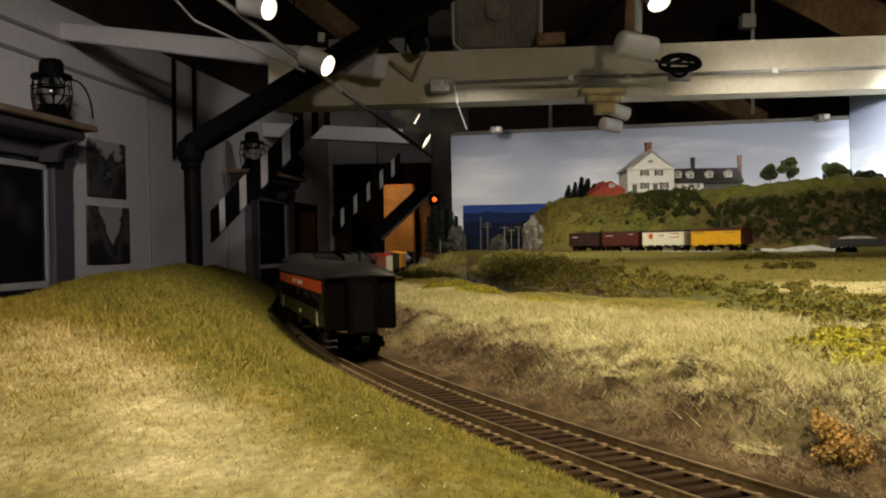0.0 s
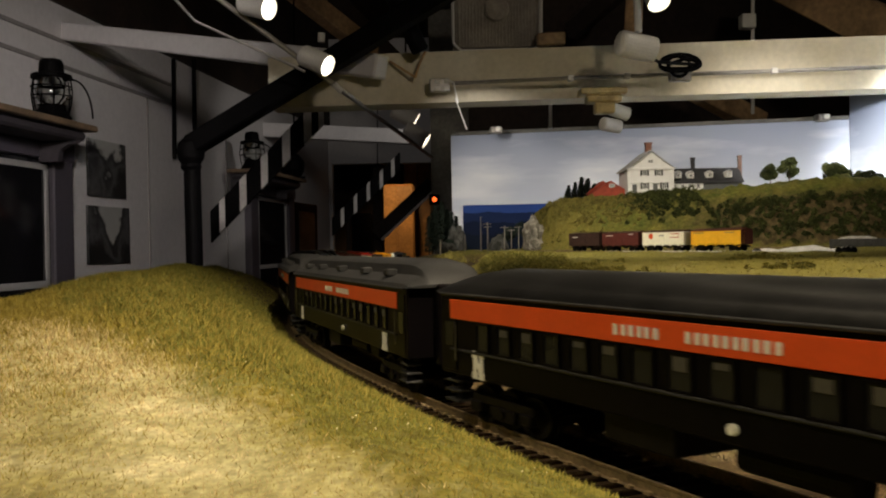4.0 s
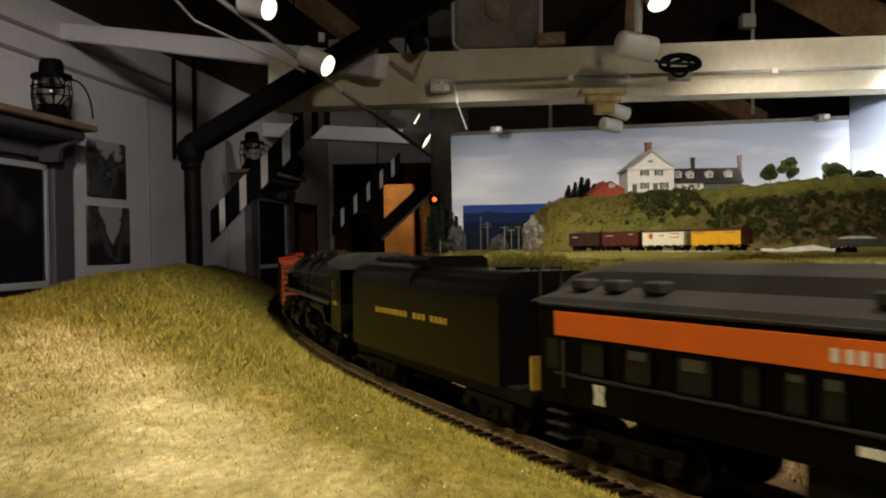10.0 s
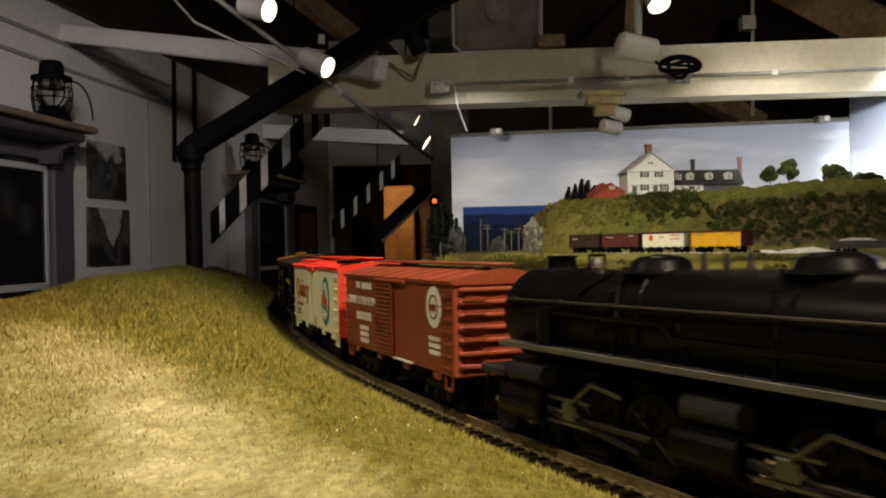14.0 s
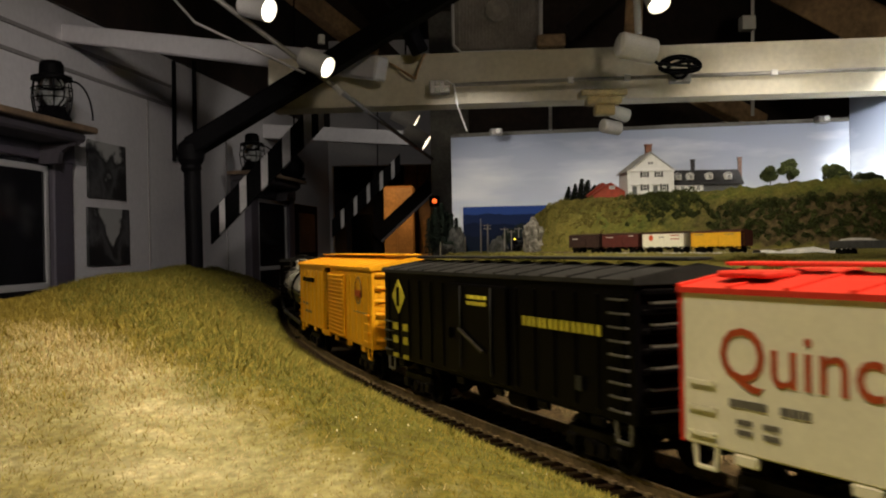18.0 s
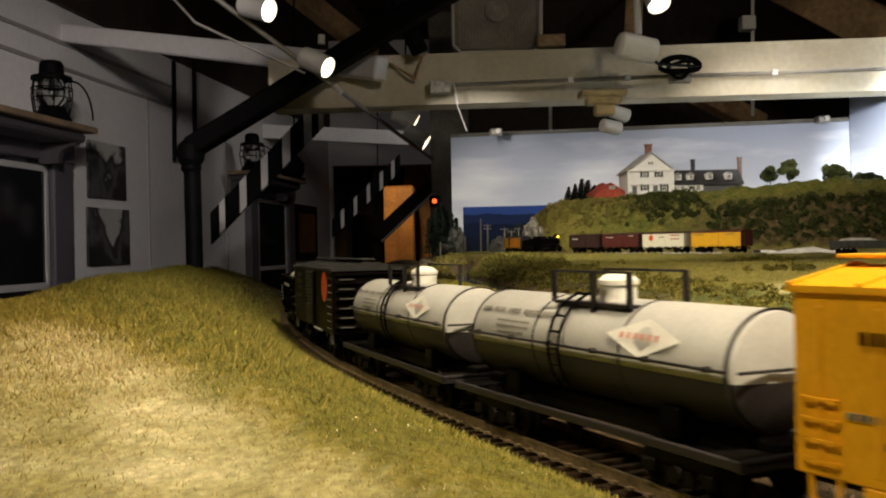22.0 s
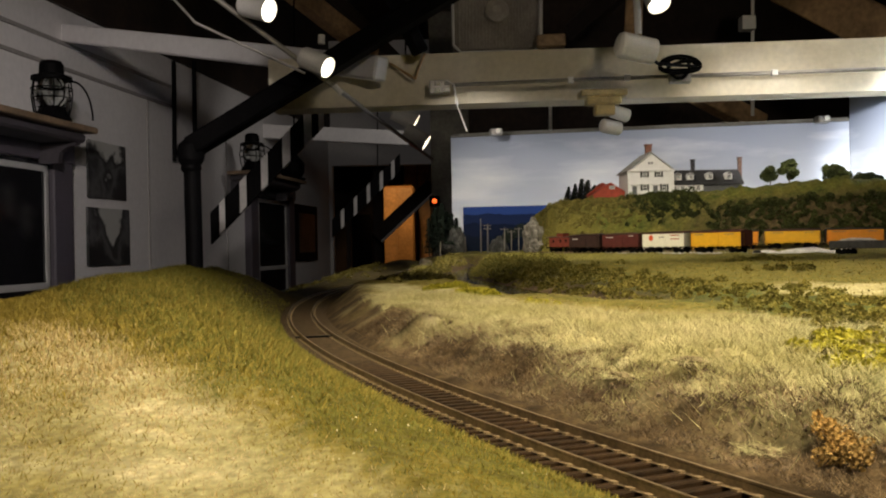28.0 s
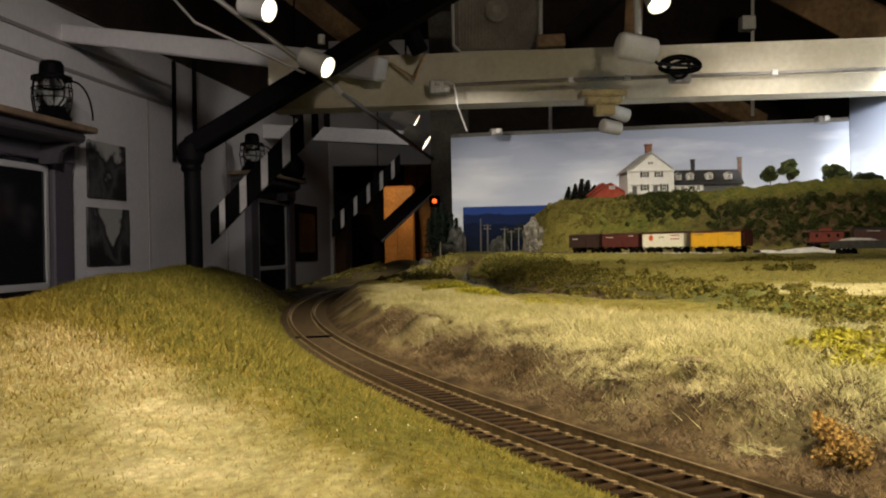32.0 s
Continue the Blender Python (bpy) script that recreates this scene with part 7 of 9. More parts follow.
HB = 1.377
house = thing("farmhouse", "white clapboard farmhouse with black shutters and grey wing", "house", (0, 0, 0))
hx0, hx1, hy0, hy1 = 0.510, 0.631, 2.467, 2.60
ez, rz = 1.447, 1.494
bm = box(hx0, hy0, HB - 0.03, hx1, hy1, ez)
part("wall", bm, CLAP, house, "white clapboard walls")
bm = bmesh.new()
a = [bm.verts.new(p) for p in ((hx0, hy0 + 0.002, ez), (hx1, hy0 + 0.002, ez), ((hx0 + hx1) / 2, hy0 + 0.002, rz))]
b = [bm.verts.new(p) for p in ((hx0, hy1, ez), (hx1, hy1, ez), ((hx0 + hx1) / 2, hy1, rz))]
bm.faces.new(a)
bm.faces.new(b[::-1])
for i in range(3):
    bm.faces.new((a[i], b[i], b[(i + 1) % 3], a[(i + 1) % 3]))
bmesh.ops.recalc_face_normals(bm, faces=bm.faces)
part("gable_end", bm, CLAP, house)
gable(house, "roof", hx0, hx1, hy0, hy1, ez, rz, CLAP_ROOF := mat("pale_grey_shingles", (0.42, 0.41, 0.39), 0.7, 0, 0.15, 150), 0.006, "Y", 0.003)
part("cornice", box(hx0 - 0.005, hy0 - 0.005, ez - 0.005, hx1 + 0.005, hy0, ez + 0.002, 0.001), CLAP, house)
for k in (-1, 1):
    part("corner_board", box((hx0 if k < 0 else hx1) - 0.003, hy0 - 0.002, HB - 0.02, (hx0 if k < 0 else hx1) + 0.003, hy0 + 0.002, ez, 0.0005), CLAP, house)
hw = hx1 - hx0
for fx in (0.36, 0.68):
    small_window(house, hx0 + hw * fx, 1.434, 0.0095, 0.0135, hy0)
for fx in (0.36, 0.80):
    small_window(house, hx0 + hw * fx, 1.399, 0.0095, 0.0150, hy0)
for fx in (0.13, 0.60):
    d = part("door", box(hx0 + hw * fx - 0.006, hy0 - 0.0016, HB - 0.02, hx0 + hw * fx + 0.006, hy0, 1.403, 0.0004), GREY_CLAP, house, "grey panelled front door")
    part("door_hood", box(hx0 + hw * fx - 0.010, hy0 - 0.007, 1.405, hx0 + hw * fx + 0.010, hy0, 1.410, 0.0006), CLAP, d)
small_window(house, (hx0 + hx1) / 2, 1.465, 0.012, 0.006, hy0 + 0.001, False)


def chimney(parent, x, y, z0, z1, w, material=None):
    material = material or BRICK
    c = part("chimney", box(x - w / 2, y - w / 2, z0, x + w / 2, y + w / 2, z1 - 0.004, 0.0006), material, parent, "brick chimney")
    part("chimney_cap", box(x - w * 0.62, y - w * 0.62, z1 - 0.004, x + w * 0.62, y + w * 0.62, z1, 0.0006), material, c)


chimney(house, 0.577, 2.52, rz - 0.02, 1.522, 0.016)
wx0, wx1, wy0, wy1 = hx1, 0.828, 2.487, 2.575
wz, wr = 1.407, 1.446
part("wing_wall", box(wx0, wy0, HB - 0.03, (wx0 + wx1) / 2 - 0.01, wy1, wz), CLAP, house, "low white clapboard wing")
part("wing_wall", box((wx0 + wx1) / 2 - 0.01, wy0 + 0.003, HB - 0.03, wx1, wy1, wz), GREY_CLAP, house, "low grey clapboard wing")
gable(house, "wing_roof", wx0, wx1, wy0, wy1, wz, wr, SLATE, 0.003, "X", 0.003)
bm = bmesh.new()
for xx in (wx0, wx1):
    bm.faces.new([bm.verts.new(p) for p in ((xx, wy0, wz), (xx, wy1, wz), (xx, (wy0 + wy1) / 2, wr))])
part("wing_gable", bm, GREY_CLAP, house)
for px in (1204, 1225, 1257, 1289):
    x = wx0 + (wx1 - wx0) * (px - 1192) / 120
    z = 1.427
    dm = part("dormer", box(x - 0.0085, wy0 - 0.002, z - 0.008, x + 0.0085, wy0 + 0.03, z + 0.006, 0.0005), CLAP, house, "small white dormer")
    gable(dm, "dormer_roof", x - 0.0085, x + 0.0085, wy0 - 0.002, wy0 + 0.03, z + 0.006, z + 0.012, CLAP, 0.001, "Y", 0.001)
    small_window(dm, x, z - 0.0005, 0.008, 0.008, wy0 - 0.002, False)
for px in (1198, 1211, 1223, 1237):
    x = wx0 + (wx1 - wx0) * (px - 1192) / 120
    small_window(house, x, 1.396, 0.0075, 0.0105, wy0, False)
chimney(house, 0.703, 2.53, wr - 0.01, 1.479, 0.010, SLATE)
chimney(house, 0.834, 2.53, HB - 0.02, 1.483, 0.010, DARK_BRICK)

barn = thing("red_barn", "red wooden barn with two gables on the hill", "barn")
for a, b, y, e, r in ((0.422, 0.505, 2.60, 1.389, 1.421), (0.422, 0.519, 2.52, 1.384, 1.415)):
    part("wall", box(a, y, HB - 0.04, b, y + 0.07, e), BARN_RED, barn)
    bm = bmesh.new()
    bm.faces.new([bm.verts.new(p) for p in ((a, y, e), (b, y, e), ((a + b) / 2, y, r))])
    part("gable_end", bm, BARN_RED, barn)
    gable(barn, "roof", a, b, y, y + 0.07, e, r, BARN_RED, 0.004, "Y", 0.003)
small_window(barn, 0.474, 1.404, 0.012, 0.006, 2.519, False)


# ---- leaves, grass and stones ----
LEAF = mat("mixed_green_foliage", (0.245, 0.215, 0.052), 0.9, 0, 0.2, 40, second=(0.140, 0.130, 0.030), island=0.4, spec=0.15)
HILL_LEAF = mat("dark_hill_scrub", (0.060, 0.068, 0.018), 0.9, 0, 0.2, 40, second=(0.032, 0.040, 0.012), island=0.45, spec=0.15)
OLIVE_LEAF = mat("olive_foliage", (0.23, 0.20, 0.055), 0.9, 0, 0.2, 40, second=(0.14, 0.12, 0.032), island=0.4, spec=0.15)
DARK_LEAF = mat("dark_evergreen", (0.018, 0.026, 0.016), 0.9, 0, 0.2, 40, island=0.5, spec=0.15)
LIME_LEAF = mat("yellow_green_bush", (0.40, 0.37, 0.04), 0.9, 0, 0.2, 60, second=(0.28, 0.27, 0.025), island=0.35, spec=0.15)
STRAW = mat("dry_straw_fibre", (0.52, 0.485, 0.27), 0.85, 0, 0.15, 30, second=(0.40, 0.37, 0.175), island=0.35, spec=0.2)
TURF_FIBRE = mat("olive_turf_fibre", (0.35, 0.275, 0.062), 0.85, 0, 0.2, 220, second=(0.25, 0.198, 0.040), island=0.22, spec=0.2)
FIELD_FIBRE = mat("olive_field_fibre", (0.30, 0.26, 0.08), 0.85, 0, 0.15, 25, second=(0.22, 0.19, 0.05), island=0.4, spec=0.2)
PALE_FIBRE = mat("pale_turf_fibre", (0.60, 0.475, 0.265), 0.8, 0, 0.2, 220, second=(0.45, 0.345, 0.15), island=0.22, spec=0.25)
ROCK = mat("pale_cliff_rock", (0.30, 0.28, 0.24), 0.9, 0, 0.2, 40, 0.5, 200, second=(0.12, 0.11, 0.09))
# rock colour darkened to dim the far crags under the strong backdrop spot
DIM_ROCK = mat("mossy_grey_rock", (0.050, 0.046, 0.036), 0.9, 0, 0.3, 40, 0.5, 200, second=(0.018, 0.018, 0.012))
BARK = mat("grey_brown_bark", (0.09, 0.065, 0.045), 0.9, 0, 0.2, 200)
POLE = mat("weathered_pole_wood", (0.24, 0.21, 0.17), 0.8, 0, 0.2, 90)


def tri_mesh(name, tri, material, parent=None, label="", category="", kind="stuff"):
    """One object from an array of triangles (n, 3, 3)."""
    me = bpy.data.meshes.new(name)
    n = len(tri)
    me.vertices.add(n * 3)
    me.vertices.foreach_set("co", tri.reshape(-1))
    me.loops.add(n * 3)
    me.loops.foreach_set("vertex_index", np.arange(n * 3))
    me.polygons.add(n)
    me.polygons.foreach_set("loop_start", np.arange(n) * 3)
    me.update()
    me.materials.append(material)
    ob = new(name, me)
    if parent is not None:
        ob.parent = parent
    return tagged(ob, label, category, kind=kind)


def leaves(c, r, n, size, seed, flat=0.8):
    """Leaf triangles scattered through rounded lumps at centres c with radii r."""
    g = np.random.default_rng(seed)
    c, r = np.asarray(c, float), np.asarray(r, float)
    k = g.integers(0, len(c), n)
    d = g.normal(size=(n, 3))
    d /= np.linalg.norm(d, axis=1)[:, None]
    rad = r[k] * g.uniform(0.55, 1.08, n)
    p = c[k] + d * rad[:, None] * np.array((1, 1, flat))
    u = g.normal(size=(n, 3))
    u /= np.linalg.norm(u, axis=1)[:, None]
    w = np.cross(u, g.normal(size=(n, 3)))
    w /= np.linalg.norm(w, axis=1)[:, None]
    s = (size * g.uniform(0.6, 1.5, n))[:, None]
    return np.stack([p - u * s * 0.5 - w * s * 0.3, p + u * s * 0.5 - w * s * 0.2, p + w * s * 0.7], axis=1)


def fibres(x, y, length, wide, lean, seed, base=None):
    """Upright grass fibres at places x, y on the ground."""
    g = np.random.default_rng(seed)
    n = len(x)
    z = ground_z(x, y) + Z0 - 0.0003 if base is None else base
    L = length * g.uniform(0.5, 1.4, n)
    a, t = g.uniform(0, 6.28, n), lean * g.uniform(0.2, 1.3, n)
    w = wide * g.uniform(0.6, 1.3, n)
    b = g.uniform(0, 6.28, n)
    p = np.c_[x, y, z]
    side = np.c_[np.cos(b), np.sin(b), np.zeros(n)] * w[:, None]
    tip = p + np.c_[np.cos(a) * t * L, np.sin(a) * t * L, L]
    return np.stack([p - side, p + side, tip], axis=1)


g = np.random.default_rng(21)
# straw on the bank and the field inside the curve
n = 330000
s_ = g.uniform(0.02, 0.90, n)
q_ = -0.027 - 0.20 * g.random(n) ** 1.3
pt = np.c_[CX + (RC + q_) * np.cos(A0 + s_ / RC), CY + (RC + q_) * np.sin(A0 + s_ / RC)]
keep = (pt[:, 1] > 0.05) & (pt[:, 0] > -0.14)
tr_, tg_, tb_ = tones(pt[:, 0], pt[:, 1])
keep &= g.random(n) < (0.25 + 0.75 * tr_) * (1 - 0.93 * tb_) * (1 - 0.6 * tg_)
keep &= pt[:, 1] < brow(pt[:, 0]) + 0.02 * g.normal(size=n)
keep &= -q_ > 0.040 + 0.006 * waves(pt[:, 0], pt[:, 1], 22, 15) + 0.004 * g.random(n)


def clear_of_hollows(x, y, k):
    ok = np.ones(x.shape, bool)
    for hx, hy, hr in HOLLOWS:
        ok &= np.hypot(x - hx, y - hy) > k * hr
    return ok


keep &= clear_of_hollows(pt[:, 0], pt[:, 1], 0.95)
keep &= line_dist(pt[:, 0], pt[:, 1], SLINE) > 0.045
pt = pt[keep]
tri_mesh("dry_grass", fibres(pt[:, 0], pt[:, 1], 0.0034, 0.00015, 1.4, 31), STRAW, None, "dry straw-coloured static grass on the bank", "grass")
# turf on the mound: a short nap that is paler near its bare shoulder
n = 420000
x_, y_ = g.uniform(-0.34, 0.14, n), 0.07 + 0.75 * g.random(n) ** 1.7
qq, ss = beside(x_, y_)
keep = (qq > 0.0155) & (x_ > -0.05 - 0.62 * y_) & (x_ < 0.03 + 0.6 * y_)
x_, y_ = x_[keep], y_[keep]
t1, t2, t3 = tones(x_, y_)
bare = g.random(len(x_)) < t3 * 0.92
x_, y_, t1, t2 = x_[~bare], y_[~bare], t1[~bare], t2[~bare]
pale = g.random(len(x_)) < t1 * 0.9
lush = ~pale & (g.random(len(x_)) < t2 * 1.3)
olive_ = ~pale & ~lush
tall = 0.0017 * np.clip(np.hypot(x_, y_) / 0.25, 0.45, 1.2)
tri_mesh("mound_turf", fibres(x_[olive_], y_[olive_], tall[olive_], 0.13 * tall[olive_], 0.9, 41), TURF_FIBRE, None, "short olive turf on the mound", "grass")
LUSH_FIBRE = mat("green_turf_fibre", (0.215, 0.205, 0.045), 0.85, 0, 0.2, 220, second=(0.145, 0.135, 0.028), island=0.22, spec=0.2)
tri_mesh("mound_green", fibres(x_[lush], y_[lush], tall[lush], 0.13 * tall[lush], 0.9, 48), LUSH_FIBRE, None, "short green turf on the mound's flank", "grass")
tri_mesh("mound_straw", fibres(x_[pale], y_[pale], tall[pale], 0.13 * tall[pale], 0.9, 42), PALE_FIBRE, None, "pale straw turf on the mound's shoulder", "grass")
GLINT = mat("shiny_flock_grain", (0.85, 0.78, 0.55), 0.25, 0, 0.1, 60, spec=0.9)
# tiny pale flakes that stand in for glints on the turf
fx_, fy_ = g.uniform(-0.16, 0.05, 700), g.uniform(0.10, 0.40, 700)
ok = beside(fx_, fy_)[0] > 0.024
fx_, fy_ = fx_[ok], fy_[ok]
tri_mesh("turf_grains", leaves(np.c_[fx_, fy_, ground_z(fx_, fy_) + Z0 + 0.0002], np.full(len(fx_), 0.0001), len(fx_), 0.00035, 44, 0.3), GLINT, None, "pale flock grains scattered over the turf", "turf")
# twigs, stones and roots along the foot of the bank
n = 2600
s_, q_ = g.uniform(0.16, 0.90, n), -0.025 - 0.032 * g.random(n)
px_, py_ = CX + (RC + q_) * np.cos(A0 + s_ / RC), CY + (RC + q_) * np.sin(A0 + s_ / RC)
pz_ = ground_z(px_, py_) + Z0
STONE = mat("brown_bank_stone", (0.20, 0.15, 0.10), 0.9, 0, 0.3, 200, 0.4, second=(0.11, 0.08, 0.05), island=0.5)
tri_mesh("bank_litter", leaves(np.c_[px_, py_, pz_], np.full(n, 0.0012) * g.uniform(0.4, 1.6, n), 26000, 0.0007, 45, 0.6), STONE, None, "brown stones and leaf litter at the bank's foot", "litter")
SOD = mat("rooty_sod", (0.30, 0.25, 0.14), 0.95, 0, 0.35, 400, 0.8, 1500, second=(0.10, 0.075, 0.04), spec=0.1)


def sod(hx, hy, hr, seed):
    """A ragged clod of sod that overhangs a hollow of the bank, with roots hanging from its lip."""
    d = Vector((CX - hx, CY - hy)).normalized()
    lo = ground_z(np.array([hx + d.x * hr * 1.3]), np.array([hy + d.y * hr * 1.3]))[0]
    bm = bmesh.new()
    bmesh.ops.create_icosphere(bm, subdivisions=4, radius=1.0)
    turn = Matrix.Rotation(math.atan2(d.y, d.x), 3, "Z")
    for v in bm.verts:
        p = v.co.copy()
        k = 1 + 0.35 * noise.noise(p * 1.7 + Vector((seed, 0, 0))) + 0.22 * noise.noise(p * 4.5 + Vector((0, seed, 0))) + 0.12 * noise.noise(p * 11)
        v.co = turn @ Vector((p.x * k * hr * 0.75, p.y * k * hr * 1.15, p.z * k * hr * 0.30))
    ob = part("sod_clod", bm, SOD)
    ob.location = (hx + d.x * hr * 0.75, hy + d.y * hr * 0.75, Z0 + lo + hr * 0.05)
    tagged(ob, "ragged overhanging clod of dry sod on the bank", "sod")
    gs = np.random.default_rng(int(seed * 10))
    fx, fy = hx + d.x * hr * 0.6 + 0.7 * hr * gs.normal(size=420), hy + d.y * hr * 0.6 + 0.7 * hr * gs.normal(size=420)
    tri = fibres(fx, fy, 0.0032, 0.00014, 1.9, int(seed * 10), np.full(420, Z0 + lo + hr * 0.1))
    tri[:, 2, 2] -= 0.0022
    tri_mesh("hanging_roots", tri - np.array(ob.location), STRAW, ob, "straw and roots hanging from the clod")


for i, (hx, hy, hr) in enumerate(HOLLOWS):
    sod(hx, hy, hr, 2.0 + i)
ROOT = mat("brown_root_fibre", (0.24, 0.175, 0.10), 0.9, 0, 0.2, 60, second=(0.10, 0.07, 0.04), island=0.5, spec=0.15)
rs_, rq_ = g.uniform(0.12, 0.90, 70000), -0.024 - 0.040 * g.random(70000)
tri_mesh("bank_roots", fibres(CX + (RC + rq_) * np.cos(A0 + rs_ / RC), CY + (RC + rq_) * np.sin(A0 + rs_ / RC), 0.0022, 0.00013, 1.9, 47), ROOT, None, "matted brown roots and dead grass on the bank", "roots")
k = g.random(n) < 0.08
tri_mesh("bank_twigs", fibres(px_[k], py_[k], 0.0050, 0.00016, 2.2, 46), STRAW, None, "dry twigs and roots on the bank", "twigs")
# field grass further off
n = 30000
x_, y_ = g.uniform(-0.15, 1.25, n), g.uniform(0.35, 2.05, n)
qq, ss = beside(x_, y_)
t1, t2, t3 = tones(x_, y_)
keep = (qq < -0.1) & (np.abs(x_ / y_) < 0.55) & (g.random(n) > t3) & (line_dist(x_, y_, SIDING) > 0.02) & (line_dist(x_, y_, BLINE) > 0.022) & (line_dist(x_, y_, SLINE) > 0.04) & (y_ < hill_foot(x_))
x_, y_ = x_[keep], y_[keep]
tri_mesh("field_grass", fibres(x_, y_, 0.0020, 0.0005, 1.2, 43), FIELD_FIBRE, None, "short olive grass on the far field", "grass")


def bushes(name, spots, n, size, material, label, seed, flat=0.7):
    """spots: x, y, spread in x and y, lumps, lump radius."""
    g = np.random.default_rng(seed)
    cs, rs = [], []
    for x, y, sx, sy, m, r in spots:
        px, py = x + sx * g.normal(size=m) * 0.6, y + sy * g.normal(size=m) * 0.6
        rr = r * g.uniform(0.5, 1.3, m)
        ok = (np.abs(beside(px, py)[0]) > 0.028 + rr) & (line_dist(px, py, SLINE) > 0.02 + rr) & ((beside(px, py)[0] < 0) | (py > 1.0)) & (line_dist(px, py, SIDING) > 0.022 + rr) & (line_dist(px, py, BLINE) > 0.024 + rr)
        px, py, rr = px[ok], py[ok], rr[ok]
        cs.append(np.c_[px, py, ground_z(px, py) + Z0 + rr * 0.15])
        rs.append(rr)
    return tri_mesh(name, leaves(np.vstack(cs), np.concatenate(rs), n, size, seed + 1, flat), material, None, label, "bushes")


gl = GREENS[::2]
bushes("low_bushes", [(p[0] + 0.01, p[1], 0.030 + 0.022 * p[1], 0.03 + 0.03 * p[1], 15, 0.0028 + 0.0030 * p[1]) for p in gl if p[1] > 0.22] + [(0.42, 1.20, 0.06, 0.03, 26, 0.007), (0.36, 0.95, 0.03, 0.04, 20, 0.006), (0.115, 1.0, 0.03, 0.12, 70, 0.0085), (0.088, 1.3, 0.02, 0.14, 90, 0.011), (0.085, 1.55, 0.018, 0.10, 80, 0.012)], 150000, 0.0018, LEAF, "low green scatter bushes on the slope", 51)
bushes("stream_bushes", [(-0.03, 1.25, 0.025, 0.25, 90, 0.006), (0.00, 1.55, 0.018, 0.25, 80, 0.008), (0.03, 1.9, 0.03, 0.2, 60, 0.009), (-0.25, 1.5, 0.06, 0.3, 80, 0.010), (-0.22, 2.2, 0.06, 0.4, 80, 0.012)], 26000, 0.0028, OLIVE_LEAF, "olive bushes along the stream bank", 55)
bushes("yellow_bushes", [(0.000, 0.715, 0.018, 0.015, 22, 0.0042), (0.024, 0.66, 0.014, 0.018, 26, 0.0042), (0.052, 0.535, 0.010, 0.010, 14, 0.0032), (0.141, 0.316, 0.010, 0.012, 34, 0.0042), (0.120, 0.255, 0.008, 0.010, 24, 0.0036), (0.128, 0.285, 0.008, 0.012, 24, 0.0038)], 30000, 0.0014, LIME_LEAF, "bright yellow-green bushes beside the field", 57)
RUST_LEAF = mat("rusty_orange_scrub", (0.40, 0.25, 0.075), 0.9, 0, 0.2, 60, second=(0.28, 0.19, 0.07), island=0.4, spec=0.15)
rx_, ry_ = 0.0855 + 0.0022 * g.normal(size=26), 0.196 + 0.004 * g.normal(size=26)
tri_mesh("rusty_bush", leaves(np.c_[rx_, ry_, ground_z(rx_, ry_) + Z0 + 0.0035], np.full(26, 0.0018) * g.uniform(0.6, 1.4, 26), 3000, 0.0007, 58, 1.2), RUST_LEAF, None, "rusty orange bush at the bank's foot", "bush")
# woods on the hill: thick along the crest, thin on the bare slope
n = 1100
hx_, hy_ = g.uniform(0.24, 1.5, n), g.uniform(0, 1, n)
hy_ = hill_foot(hx_) + 0.035 + np.where(hx_ > 0.62, 0.11, 0.27) * hy_ ** 0.8
hz_ = ground_z(hx_, hy_)
keep = (hz_ > ZB + 0.006) & (g.random(n) < np.where((hz_ < 0.72 * hill_top(hx_)) & (hx_ > 0.42), 0.22, 1.0))
cx_ = g.uniform(0.30, 1.5, 900)
cy_ = hill_foot(cx_) + np.where(cx_ > 0.62, g.uniform(0.07, 0.150, 900), g.uniform(0.120, 0.225, 900))
hx_, hy_ = np.r_[hx_[keep], cx_], np.r_[hy_[keep], cy_]
hz_ = ground_z(hx_, hy_)
rr = g.uniform(0.005, 0.012, len(hx_)) * np.where(hz_ > 0.75 * hill_top(hx_), 1.1, 0.8)
# scrub at the left end is olive, and paler to paint in the light there
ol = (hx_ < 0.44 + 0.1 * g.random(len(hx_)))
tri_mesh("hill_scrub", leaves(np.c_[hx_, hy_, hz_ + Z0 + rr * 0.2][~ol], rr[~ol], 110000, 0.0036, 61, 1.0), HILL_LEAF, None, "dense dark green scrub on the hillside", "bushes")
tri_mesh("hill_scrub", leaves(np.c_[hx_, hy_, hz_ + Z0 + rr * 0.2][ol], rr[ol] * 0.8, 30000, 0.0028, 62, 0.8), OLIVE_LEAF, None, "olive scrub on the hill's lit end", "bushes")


def bushy_tree(x, y, z, high, wide, seed, material, label):
    """A small tree: tapered trunk, limbs and a crown of leaf lumps with gaps."""
    g = np.random.default_rng(seed)
    t = thing("tree", label, "tree", (x, y, z), "model trees on the hill")
    bm = rod((0, 0, -0.01), (0.001, 0, high * 0.5), high * 0.035, 8, None, high * 0.018)
    part("trunk", bm, BARK, t)
    cs, rs = [], []
    for i in range(14):
        a, k = g.uniform(0, 6.28), g.uniform(0.15, 0.85)
        e = Vector((math.cos(a) * wide * 0.5 * k, math.sin(a) * wide * 0.5 * k, high * g.uniform(0.36, 0.90)))
        part("limb", rod((0, 0, high * g.uniform(0.2, 0.45)), e, high * 0.014, 6, None, high * 0.006), BARK, t)
        cs.append(tuple(e))
        rs.append(wide * g.uniform(0.17, 0.28))
    tri_mesh("crown", leaves(cs, rs, 4600, high * 0.07, seed, 0.85), material, t)
    return t


